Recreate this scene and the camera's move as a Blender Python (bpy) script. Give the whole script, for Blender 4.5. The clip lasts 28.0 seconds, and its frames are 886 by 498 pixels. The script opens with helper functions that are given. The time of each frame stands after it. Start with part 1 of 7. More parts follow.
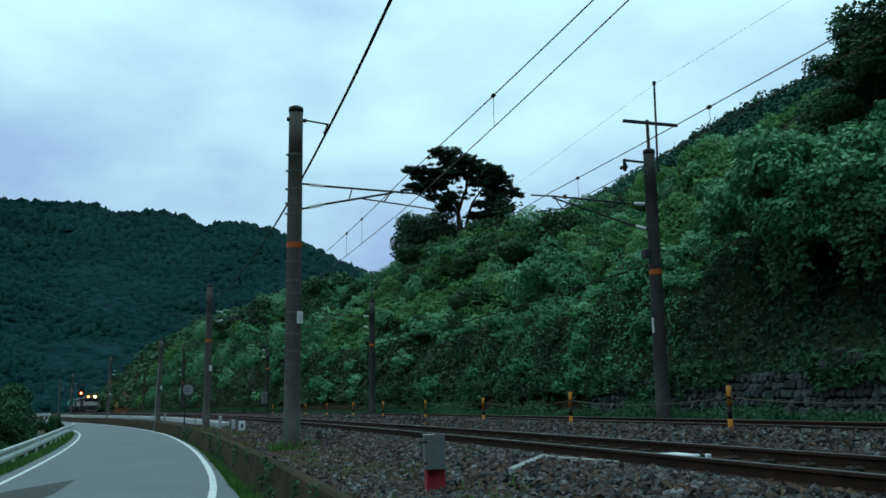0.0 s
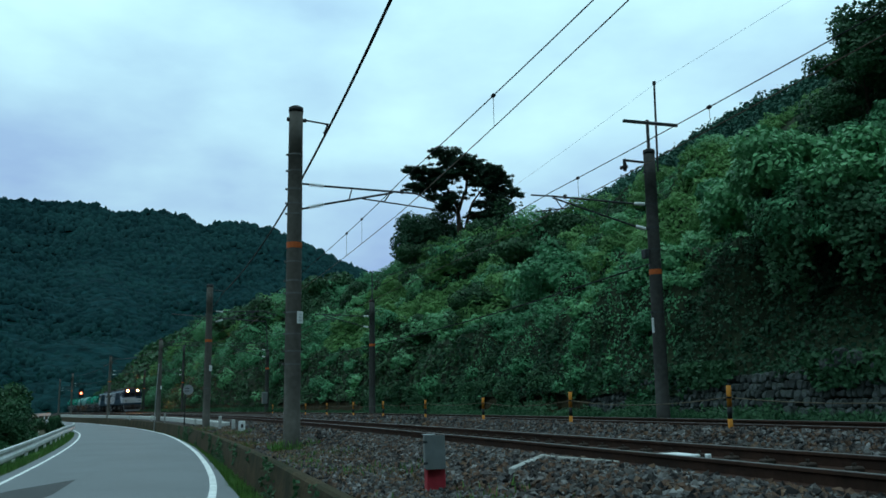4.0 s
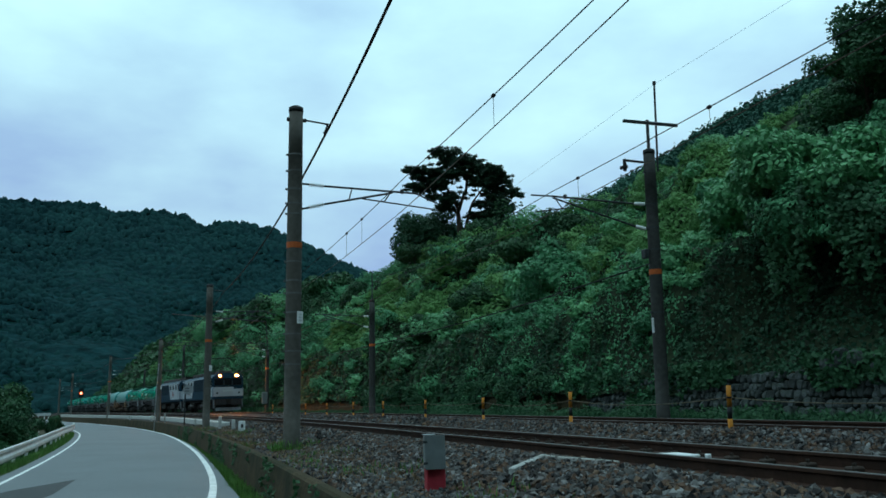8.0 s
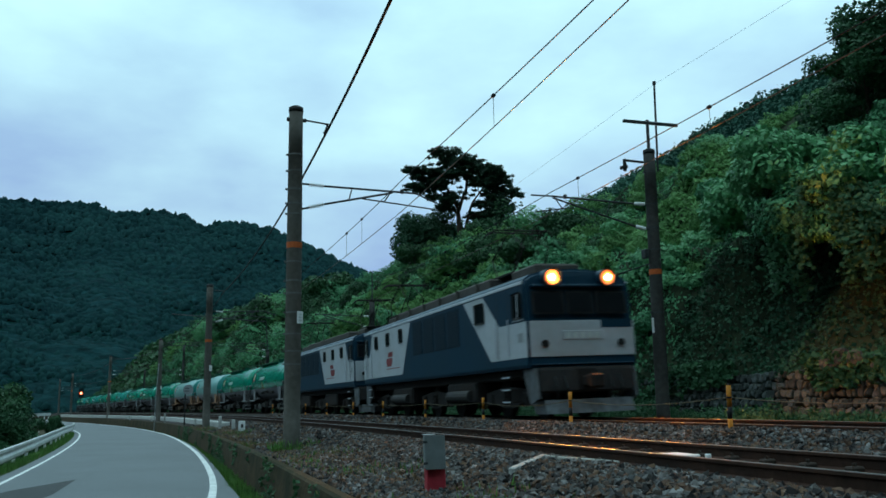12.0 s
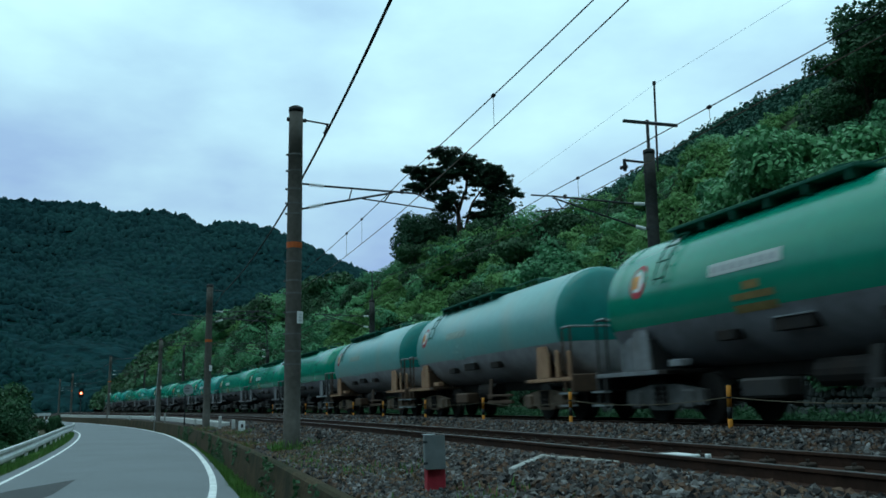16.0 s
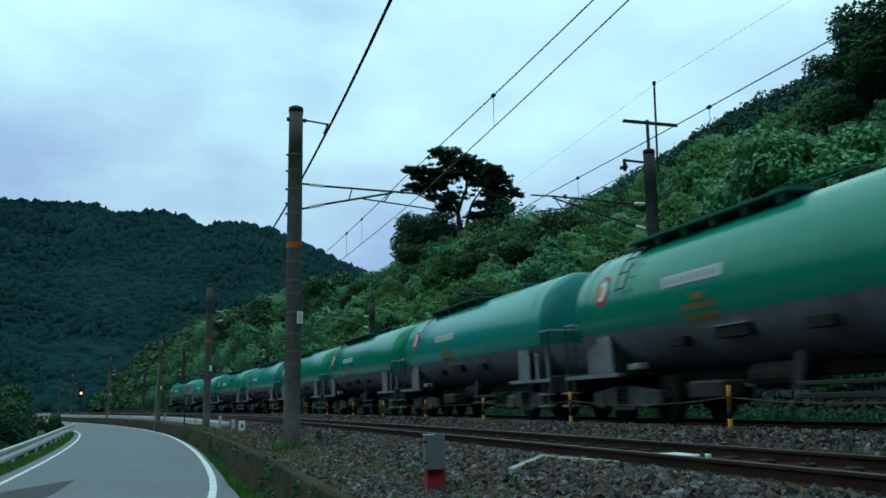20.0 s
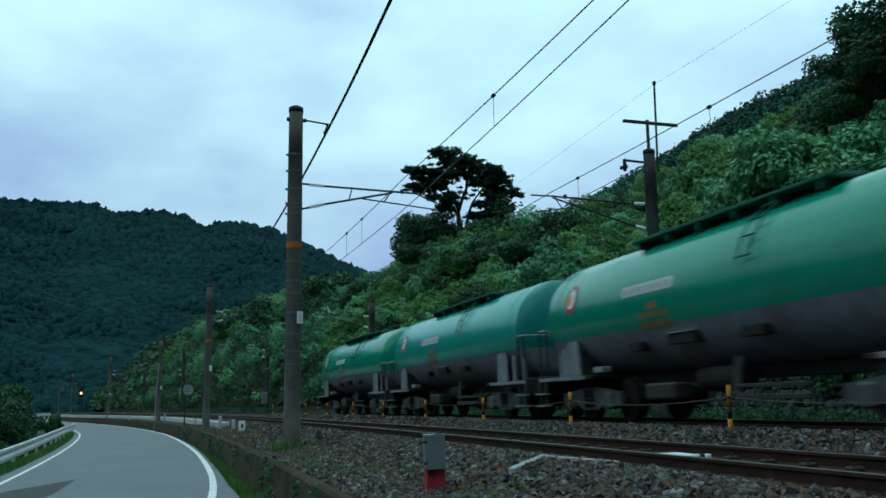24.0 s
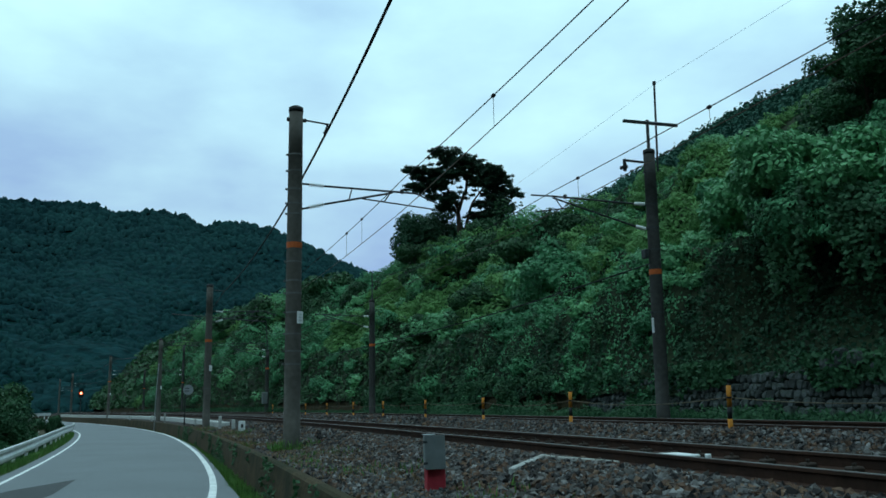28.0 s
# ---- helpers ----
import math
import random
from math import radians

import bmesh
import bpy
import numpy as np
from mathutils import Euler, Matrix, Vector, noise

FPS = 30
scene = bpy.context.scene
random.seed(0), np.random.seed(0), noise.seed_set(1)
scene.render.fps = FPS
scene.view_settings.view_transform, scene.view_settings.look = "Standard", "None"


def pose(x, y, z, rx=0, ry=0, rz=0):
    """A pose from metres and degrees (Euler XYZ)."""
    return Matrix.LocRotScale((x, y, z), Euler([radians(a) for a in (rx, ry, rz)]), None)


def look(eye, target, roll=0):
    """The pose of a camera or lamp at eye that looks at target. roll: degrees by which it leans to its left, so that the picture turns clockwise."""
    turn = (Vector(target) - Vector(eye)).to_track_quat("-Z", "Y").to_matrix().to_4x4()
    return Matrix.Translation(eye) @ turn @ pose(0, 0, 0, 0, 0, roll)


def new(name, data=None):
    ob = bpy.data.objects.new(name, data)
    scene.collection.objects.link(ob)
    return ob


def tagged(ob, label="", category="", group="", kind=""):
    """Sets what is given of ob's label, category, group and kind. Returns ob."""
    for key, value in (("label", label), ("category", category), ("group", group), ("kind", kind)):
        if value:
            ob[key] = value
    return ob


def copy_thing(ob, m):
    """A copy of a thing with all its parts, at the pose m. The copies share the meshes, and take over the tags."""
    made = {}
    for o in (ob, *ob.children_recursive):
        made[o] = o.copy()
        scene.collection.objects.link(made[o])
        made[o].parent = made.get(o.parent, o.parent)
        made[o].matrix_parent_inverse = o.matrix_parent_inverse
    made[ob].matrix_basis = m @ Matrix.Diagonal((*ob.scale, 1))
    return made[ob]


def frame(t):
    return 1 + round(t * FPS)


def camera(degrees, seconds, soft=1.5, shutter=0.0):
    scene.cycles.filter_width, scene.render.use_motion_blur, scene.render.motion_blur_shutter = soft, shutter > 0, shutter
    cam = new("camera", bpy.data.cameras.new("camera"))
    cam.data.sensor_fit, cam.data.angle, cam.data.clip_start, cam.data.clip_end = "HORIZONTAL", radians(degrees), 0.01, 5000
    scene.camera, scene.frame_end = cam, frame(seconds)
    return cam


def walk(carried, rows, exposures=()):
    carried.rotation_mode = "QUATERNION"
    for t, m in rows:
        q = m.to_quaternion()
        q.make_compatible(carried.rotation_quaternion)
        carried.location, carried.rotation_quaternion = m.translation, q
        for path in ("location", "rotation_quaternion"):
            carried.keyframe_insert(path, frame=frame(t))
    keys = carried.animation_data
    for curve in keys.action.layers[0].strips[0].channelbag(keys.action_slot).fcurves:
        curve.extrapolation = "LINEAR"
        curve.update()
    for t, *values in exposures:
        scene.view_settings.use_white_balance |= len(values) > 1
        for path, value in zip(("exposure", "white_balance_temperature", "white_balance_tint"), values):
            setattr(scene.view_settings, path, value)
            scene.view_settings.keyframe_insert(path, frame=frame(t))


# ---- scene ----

# ---- camera: stands still on the roadside ----
cam = camera(53.30, 28.0, soft=1.6, shutter=0.35)
EYE = (0.0, 0.0, 0.441)
TILT = radians(9.6555)
STAND = look(EYE, (0.0, math.cos(TILT) * 10, 0.441 + math.sin(TILT) * 10), -0.847)
walk(cam, [(0.0, STAND), (28.0, STAND)], exposures=[(0.0, 0.0), (28.0, 0.0)])

# ---- world: overcast dusk ----
SUN_UP, SUN_TURN = radians(28), radians(200)
world = bpy.data.worlds.new("overcast_sky")
scene.world = world
world.use_nodes = True
wt = world.node_tree
wt.nodes.clear()
w_out = wt.nodes.new("ShaderNodeOutputWorld")
w_bg = wt.nodes.new("ShaderNodeBackground")
w_sky = wt.nodes.new("ShaderNodeTexSky")
w_sky.sky_type = "NISHITA"
w_sky.sun_disc = False
w_sky.sun_elevation, w_sky.sun_rotation = SUN_UP, SUN_TURN
w_co = wt.nodes.new("ShaderNodeTexCoord")
w_map = wt.nodes.new("ShaderNodeMapping")
w_map.inputs["Scale"].default_value = (1.0, 1.0, 2.2)
w_n = wt.nodes.new("ShaderNodeTexNoise")
w_n.inputs["Scale"].default_value, w_n.inputs["Detail"].default_value, w_n.inputs["Roughness"].default_value = 2.6, 6.0, 0.5
w_ramp = wt.nodes.new("ShaderNodeValToRGB")
w_ramp.color_ramp.elements[0].position, w_ramp.color_ramp.elements[0].color = 0.37, (0.32, 0.48, 0.80, 1)
w_ramp.color_ramp.elements[1].position, w_ramp.color_ramp.elements[1].color = 0.65, (0.84, 1.34, 1.30, 1)
# paler towards the zenith, greyer blue towards the horizon
w_sep = wt.nodes.new("ShaderNodeSeparateXYZ")
w_hr = wt.nodes.new("ShaderNodeValToRGB")
w_hr.color_ramp.elements[0].position, w_hr.color_ramp.elements[0].color = 0.17, (0.17, 0.27, 0.47, 1)
w_hr.color_ramp.elements[1].position, w_hr.color_ramp.elements[1].color = 0.47, (0.55, 0.96, 1.02, 1)
w_mix = wt.nodes.new("ShaderNodeMix")
w_mix.data_type = "RGBA"
w_mix.inputs[0].default_value = 0.46
w_mix2 = wt.nodes.new("ShaderNodeMix")
w_mix2.data_type = "RGBA"
w_mix2.blend_type = "ADD"
w_mix2.inputs[0].default_value = 0.02
wt.links.new(w_co.outputs["Generated"], w_map.inputs["Vector"])
wt.links.new(w_map.outputs[0], w_n.inputs["Vector"])
wt.links.new(w_n.outputs["Fac"], w_ramp.inputs[0])
wt.links.new(w_co.outputs["Generated"], w_sep.inputs[0])
wt.links.new(w_sep.outputs["Z"], w_hr.inputs[0])
wt.links.new(w_hr.outputs[0], w_mix.inputs[6])
wt.links.new(w_ramp.outputs[0], w_mix.inputs[7])
wt.links.new(w_mix.outputs[2], w_mix2.inputs[6])
wt.links.new(w_sky.outputs[0], w_mix2.inputs[7])
wt.links.new(w_mix2.outputs[2], w_bg.inputs[0])
w_bg.inputs[1].default_value = 1.0
wt.links.new(w_bg.outputs[0], w_out.inputs[0])
sun_data = bpy.data.lights.new("sun", "SUN")
sun_data.energy, sun_data.angle, sun_data.color = 0.82, radians(40), (0.74, 0.97, 1.04)
sun = new("sun", sun_data)
sun.matrix_world = look((0, 0, 50), (6, -1, 24))


# ---- the tracks' line: a slow bend, falling gently away from the camera ----
GRADE, CANT = 0.00606, 0.025
NEAR, NEAR_DZ = 4.049, -0.145
STEP = 0.5
S_ALL = np.arange(-480, 320.1, STEP)
BEND_S = [-300, -220, -160, -110, -70, -35, 0, 30, 60, 90]
BEND_K = [0.00018, 0.00018, 0.00019, -0.00024, -0.00235, -0.00158, -0.00153, -0.00178, -0.001, 0.0]
k_all = np.interp(S_ALL, BEND_S, BEND_K)
th_all = np.concatenate([[0], np.cumsum((k_all[1:] + k_all[:-1]) / 2 * STEP)])
i_zero = int(round(480 / STEP))
th_all = th_all - th_all[i_zero] - 1.27645
x_all = np.concatenate([[0], np.cumsum((np.cos(th_all[1:]) + np.cos(th_all[:-1])) / 2 * STEP)])
y_all = np.concatenate([[0], np.cumsum((np.sin(th_all[1:]) + np.sin(th_all[:-1])) / 2 * STEP)])
x_all = x_all - x_all[i_zero] + 5.84831
y_all = y_all - y_all[i_zero] + 13.20863


def place(s, lat, z):
    """World point: s along the far track, lat metres towards the road, z above its rails."""
    s, lat, z = np.asarray(s, float), np.asarray(lat, float), np.asarray(z, float)
    x, y, t = np.interp(s, S_ALL, x_all), np.interp(s, S_ALL, y_all), np.interp(s, S_ALL, th_all)
    return np.stack(np.broadcast_arrays(x + np.sin(t) * lat, y - np.cos(t) * lat, z + GRADE * s), -1)


def at(s, lat, z):
    return Vector(place(s, lat, z))


def heading(s):
    return float(np.interp(s, S_ALL, th_all))


def stand(s, lat, z, turn=0.0):
    """Pose with x along the track and z upright."""
    p = at(s, lat, z)
    return pose(p.x, p.y, p.z, 0, 0, math.degrees(heading(s)) + turn)


# ---- smooth random fields ----
class Field:
    def __init__(self, seed):
        self.g = np.random.RandomState(seed).rand(256, 256)

    def one(self, x, y):
        x, y = np.asarray(x, float), np.asarray(y, float)
        i, j = np.floor(x).astype(int), np.floor(y).astype(int)
        u, v = x - i, y - j
        u, v = u * u * (3 - 2 * u), v * v * (3 - 2 * v)
        g = self.g
        a, b = g[i % 256, j % 256], g[(i + 1) % 256, j % 256]
        c, d = g[i % 256, (j + 1) % 256], g[(i + 1) % 256, (j + 1) % 256]
        return (a * (1 - u) + b * u) * (1 - v) + (c * (1 - u) + d * u) * v

    def fbm(self, x, y, n=4):
        out, amp = 0, 0.5
        for o in range(n):
            out = out + amp * self.one(x * 2 ** o + 17.3 * o, y * 2 ** o + 5.1 * o)
            amp *= 0.5
        return out / (1 - 0.5 ** n)

    def billow(self, x, y, n=3):
        out, amp = 0, 0.5
        for o in range(n):
            out = out + amp * np.abs(2 * self.one(x * 2 ** o + 11.7 * o, y * 2 ** o + 3.9 * o) - 1)
            amp *= 0.5
        return out / (1 - 0.5 ** n)


F1, F2, F3 = Field(11), Field(23), Field(37)


# ---- mesh helpers ----
def part(name, bm, material, parent=None, label=""):
    me = bpy.data.meshes.new(name)
    bm.to_mesh(me)
    bm.free()
    me.materials.append(material)
    ob = new(name, me)
    if parent is not None:
        ob.parent = parent
    if label:
        ob["label"] = label
    return ob


def raw(name, verts, faces, material, parent=None, smooth=False):
    """One mesh object from arrays; faces is an (n, 3) or (n, 4) array."""
    me = bpy.data.meshes.new(name)
    verts, faces = np.asarray(verts, np.float32), np.asarray(faces, np.int32)
    k = faces.shape[1]
    me.vertices.add(len(verts))
    me.vertices.foreach_set("co", verts.ravel())
    me.loops.add(faces.size)
    me.loops.foreach_set("vertex_index", faces.ravel())
    me.polygons.add(len(faces))
    me.polygons.foreach_set("loop_start", np.arange(0, faces.size, k, dtype=np.int32))
    me.polygons.foreach_set("loop_total", np.full(len(faces), k, np.int32))
    me.polygons.foreach_set("use_smooth", np.full(len(faces), smooth))
    me.update(calc_edges=True)
    me.validate()
    me.materials.append(material)
    ob = new(name, me)
    if parent is not None:
        ob.parent = parent
    return ob


def shade(ob, on=True):
    ob.data.polygons.foreach_set("use_smooth", np.full(len(ob.data.polygons), on))
    return ob


def box(bm, x0, x1, y0, y1, z0, z1, bevel=0.0, m=None):
    r = bmesh.ops.create_cube(bm, size=1.0)
    t = Matrix.LocRotScale(((x0 + x1) / 2, (y0 + y1) / 2, (z0 + z1) / 2), None, (x1 - x0, y1 - y0, z1 - z0))
    bmesh.ops.transform(bm, matrix=(m @ t) if m else t, verts=r["verts"])
    if bevel:
        edges = list({e for v in r["verts"] for e in v.link_edges})
        bmesh.ops.bevel(bm, geom=edges, offset=bevel, segments=1, affect="EDGES")
    return bm


def rod(bm, a, b, r0, r1=None, n=10, caps=True):
    a, b = Vector(a), Vector(b)
    r1 = r0 if r1 is None else r1
    m = Matrix.Translation((a + b) / 2) @ (b - a).to_track_quat("Z", "Y").to_matrix().to_4x4()
    bmesh.ops.create_cone(bm, cap_ends=caps, segments=n, radius1=r0, radius2=r1, depth=(b - a).length, matrix=m)
    return bm


def tube(name, pts, r, material, parent=None, n=6):
    """A bent round bar or wire through the points."""
    pts = np.asarray(pts, float)
    d = np.gradient(pts, axis=0)
    d /= np.linalg.norm(d, axis=1)[:, None] + 1e-12
    up = np.where(np.abs(d[:, 2:3]) > 0.95, np.array([[1.0, 0, 0]]), np.array([[0, 0, 1.0]]))
    u = np.cross(d, up)
    u /= np.linalg.norm(u, axis=1)[:, None]
    v = np.cross(d, u)
    r = np.broadcast_to(np.asarray(r, float), (len(pts),))
    a = np.arange(n) * 2 * np.pi / n
    ring = pts[:, None] + r[:, None, None] * (np.cos(a)[None, :, None] * u[:, None] + np.sin(a)[None, :, None] * v[:, None])
    verts = ring.reshape(-1, 3)
    i, j = np.meshgrid(np.arange(len(pts) - 1), np.arange(n), indexing="ij")
    j2 = (j + 1) % n
    f = np.stack([i * n + j, i * n + j2, (i + 1) * n + j2, (i + 1) * n + j], -1).reshape(-1, 4)
    return raw(name, verts, f, material, parent, True)


def sweep(name, s, section, material, parent=None, closed=True, smooth=False, cant=0.0, lat0=0.0, dz=0.0):
    """A bar of constant section (lat, z) along the track line, its ends closed."""
    s = np.asarray(s, float)
    sec = np.asarray(section, float)
    n = len(sec)
    lat = lat0 + sec[:, 0] + sec[:, 1] * cant
    z = sec[:, 1] + dz - sec[:, 0] * cant
    verts = place(np.repeat(s, n), np.tile(lat, len(s)), np.tile(z, len(s)))
    m = n if closed else n - 1
    i, j = np.meshgrid(np.arange(len(s) - 1), np.arange(m), indexing="ij")
    j2 = (j + 1) % n
    f = np.stack([i * n + j, i * n + j2, (i + 1) * n + j2, (i + 1) * n + j], -1).reshape(-1, 4)
    return raw(name, verts, f, material, parent, smooth)


def grid_mesh(name, verts, ni, nj, material, smooth=True):
    i, j = np.meshgrid(np.arange(ni - 1), np.arange(nj - 1), indexing="ij")
    f = np.stack([i * nj + j, i * nj + j + 1, (i + 1) * nj + j + 1, (i + 1) * nj + j], -1).reshape(-1, 4)
    return raw(name, verts, f, material, None, smooth)


def thing(name, m, label, category, group="", kind=""):
    ob = new(name)
    ob.matrix_world = m
    return tagged(ob, label, category, group, kind)


def rnd(seed):
    return np.random.RandomState(seed)


def leaves(name, pts, normals, size, material, seed, parent=None, spread=0.75, long=1.35):
    """Many folded leaves, each its own little two-sided blade."""
    q = rnd(seed)
    n = len(pts)
    size = np.broadcast_to(np.asarray(size, float), (n,)) * (0.65 + 0.7 * q.rand(n))
    nn = normals + spread * q.randn(n, 3)
    nn /= np.linalg.norm(nn, axis=1)[:, None] + 1e-9
    t = np.cross(nn, q.randn(n, 3))
    t /= np.linalg.norm(t, axis=1)[:, None] + 1e-9
    b = np.cross(nn, t)
    h = size[:, None]
    v0 = pts - t * h * long / 2
    v1 = pts + b * h * 0.5 - nn * h * 0.14
    v2 = pts + t * h * long / 2 - nn * h * 0.12
    v3 = pts - b * h * 0.5 - nn * h * 0.14
    verts = np.stack([v0, v1, v2, v3], 1).reshape(-1, 3)
    o = np.arange(n)[:, None] * 4
    f = np.concatenate([o + np.array([[0, 1, 2]]), o + np.array([[0, 2, 3]])], 0)
    return raw(name, verts, f, material, parent)


# ---- materials ----
def material(name, color, rough=0.7, metal=0.0, spots=0.25, grain=8.0, stain=0.6, stain_scale=0.7, bump=0.15, bump_scale=40.0,
             island=0.0, objvar=0.0, dirt=None, emit=None, spec=0.15, coords="Object"):
    m = bpy.data.materials.new(name)
    m.use_nodes = True
    t = m.node_tree
    b = t.nodes["Principled BSDF"]
    b.inputs["Roughness"].default_value = rough
    b.inputs["Metallic"].default_value = metal
    b.inputs["Specular IOR Level"].default_value = spec
    co = t.nodes.new("ShaderNodeTexCoord")

    def noise_at(scale, detail=5.0):
        nd = t.nodes.new("ShaderNodeTexNoise")
        nd.inputs["Scale"].default_value, nd.inputs["Detail"].default_value = scale, detail
        t.links.new(co.outputs[coords], nd.inputs["Vector"])
        return nd

    def blend(mode, fac, a, bb):
        mx = t.nodes.new("ShaderNodeMix")
        mx.data_type, mx.blend_type = "RGBA", mode
        for sock, val in ((mx.inputs[0], fac), (mx.inputs[6], a), (mx.inputs[7], bb)):
            if isinstance(val, bpy.types.NodeSocket):
                t.links.new(val, sock)
            else:
                sock.default_value = val
        return mx.outputs[2]

    def ramp(src, lo, hi, p0=0.3, p1=0.7):
        r = t.nodes.new("ShaderNodeValToRGB")
        r.color_ramp.elements[0].position, r.color_ramp.elements[1].position = p0, p1
        r.color_ramp.elements[0].color, r.color_ramp.elements[1].color = (*[lo] * 3, 1), (*[hi] * 3, 1)
        t.links.new(src, r.inputs[0])
        return r.outputs[0]

    col = (*color, 1)
    fine = noise_at(grain)
    out = blend("MULTIPLY", 1.0, col, ramp(fine.outputs["Fac"], 1 - spots, 1 + spots))
    if dirt is not None:
        big = noise_at(stain_scale, 7.0)
        out = blend("MIX", ramp(big.outputs["Fac"], 0.0, stain, 0.42, 0.68), out, (*dirt, 1))
    if island:
        g = t.nodes.new("ShaderNodeNewGeometry")
        out = blend("MULTIPLY", 1.0, out, ramp(g.outputs["Random Per Island"], 1 - island, 1 + island, 0, 1))
    if objvar:
        g = t.nodes.new("ShaderNodeObjectInfo")
        out = blend("MULTIPLY", 1.0, out, ramp(g.outputs["Random"], 1 - objvar, 1 + objvar, 0, 1))
    t.links.new(out, b.inputs["Base Color"])
    if bump:
        bp = t.nodes.new("ShaderNodeBump")
        bp.inputs["Strength"].default_value, bp.inputs["Distance"].default_value = bump, 0.02
        nb = noise_at(bump_scale)
        t.links.new(nb.outputs["Fac"], bp.inputs["Height"])
        t.links.new(bp.outputs[0], b.inputs["Normal"])
    if emit:
        b.inputs["Emission Color"].default_value = (*emit[0], 1)
        b.inputs["Emission Strength"].default_value = emit[1]
    return m


def leaf_material(name, dark, light, rough=0.5, scale=0.35, spec=0.35, thin=0.25):
    m = bpy.data.materials.new(name)
    m.use_nodes = True
    t = m.node_tree
    b = t.nodes["Principled BSDF"]
    b.inputs["Roughness"].default_value, b.inputs["Specular IOR Level"].default_value = rough, spec
    co, g = t.nodes.new("ShaderNodeTexCoord"), t.nodes.new("ShaderNodeNewGeometry")
    nd = t.nodes.new("ShaderNodeTexNoise")
    nd.inputs["Scale"].default_value, nd.inputs["Detail"].default_value = scale, 4.0
    t.links.new(co.outputs["Object"], nd.inputs["Vector"])
    add = t.nodes.new("ShaderNodeMath")
    add.operation = "MULTIPLY_ADD"
    add.inputs[1].default_value = 0.22
    t.links.new(g.outputs["Random Per Island"], add.inputs[0])
    sub = t.nodes.new("ShaderNodeMath")
    sub.operation = "SUBTRACT"
    sub.inputs[1].default_value = 0.085
    t.links.new(nd.outputs["Fac"], sub.inputs[0])
    t.links.new(sub.outputs[0], add.inputs[2])
    r = t.nodes.new("ShaderNodeValToRGB")
    r.color_ramp.elements[0].position, r.color_ramp.elements[1].position = 0.25, 0.8
    r.color_ramp.elements[0].color, r.color_ramp.elements[1].color = (*dark, 1), (*light, 1)
    t.links.new(add.outputs[0], r.inputs[0])
    t.links.new(r.outputs[0], b.inputs["Base Color"])
    if thin:
        tr = t.nodes.new("ShaderNodeBsdfTranslucent")
        mx = t.nodes.new("ShaderNodeMixShader")
        mx.inputs[0].default_value = thin
        t.links.new(r.outputs[0], tr.inputs["Color"])
        t.links.new(b.outputs[0], mx.inputs[1])
        t.links.new(tr.outputs[0], mx.inputs[2])
        t.links.new(mx.outputs[0], t.nodes["Material Output"].inputs["Surface"])
    return m


def glass_material(name, color, rough=0.05):
    m = bpy.data.materials.new(name)
    m.use_nodes = True
    b = m.node_tree.nodes["Principled BSDF"]
    b.inputs["Base Color"].default_value = (*color, 1)
    b.inputs["Roughness"].default_value = rough
    b.inputs["Specular IOR Level"].default_value = 0.12
    return m


ASPHALT = material("asphalt", (0.150, 0.164, 0.174), 0.75, 0, 0.22, 60, 0.5, 0.35, 0.35, 220, dirt=(0.118, 0.127, 0.134))
ASPHALT_PATCH = material("asphalt_patch", (0.055, 0.058, 0.06), 0.8, 0, 0.2, 50, bump=0.3, bump_scale=200)
ROAD_PAINT = material("road_paint", (0.72, 0.73, 0.72), 0.6, 0, 0.12, 30, 0.55, 4.0, 0.2, 150, dirt=(0.32, 0.32, 0.31))
CONCRETE = material("concrete", (0.30, 0.30, 0.28), 0.85, 0, 0.18, 14, 0.75, 1.1, 0.3, 60, dirt=(0.13, 0.13, 0.11))
CONCRETE_PALE = material("concrete_pale", (0.47, 0.48, 0.47), 0.85, 0, 0.12, 14, 0.5, 2.0, 0.2, 60, dirt=(0.34, 0.34, 0.32))
WALL_OLD = material("old_wall_concrete", (0.052, 0.037, 0.019), 0.95, 0, 0.4, 8, 0.9, 1.1, 0.7, 20, dirt=(0.012, 0.018, 0.007))
STONE = material("wall_stone", (0.060, 0.070, 0.072), 0.9, 0, 0.4, 9, 0.7, 1.6, 0.6, 25, objvar=0.5, dirt=(0.025, 0.035, 0.024))
BALLAST = material("ballast_stone", (0.060, 0.056, 0.052), 0.9, 0, 0.3, 14, 0.75, 0.9, 0.4, 60, island=0.9, dirt=(0.070, 0.036, 0.023))
def tint_islands(m, stops):
    """Gives each loose piece one of the colours, at random."""
    t = m.node_tree
    g, r = t.nodes.new("ShaderNodeNewGeometry"), t.nodes.new("ShaderNodeValToRGB")
    r.color_ramp.interpolation = "CONSTANT"
    while len(r.color_ramp.elements) < len(stops):
        r.color_ramp.elements.new(0.5)
    for e, (p, c) in zip(r.color_ramp.elements, stops):
        e.position, e.color = p, (*c, 1)
    t.links.new(g.outputs["Random Per Island"], r.inputs[0])
    b = t.nodes["Principled BSDF"]
    old = b.inputs["Base Color"].links[0].from_socket
    mx = t.nodes.new("ShaderNodeMix")
    mx.data_type, mx.blend_type = "RGBA", "MIX"
    mx.inputs[0].default_value = 0.7
    t.links.new(old, mx.inputs[6])
    t.links.new(r.outputs[0], mx.inputs[7])
    t.links.new(mx.outputs[2], b.inputs["Base Color"])


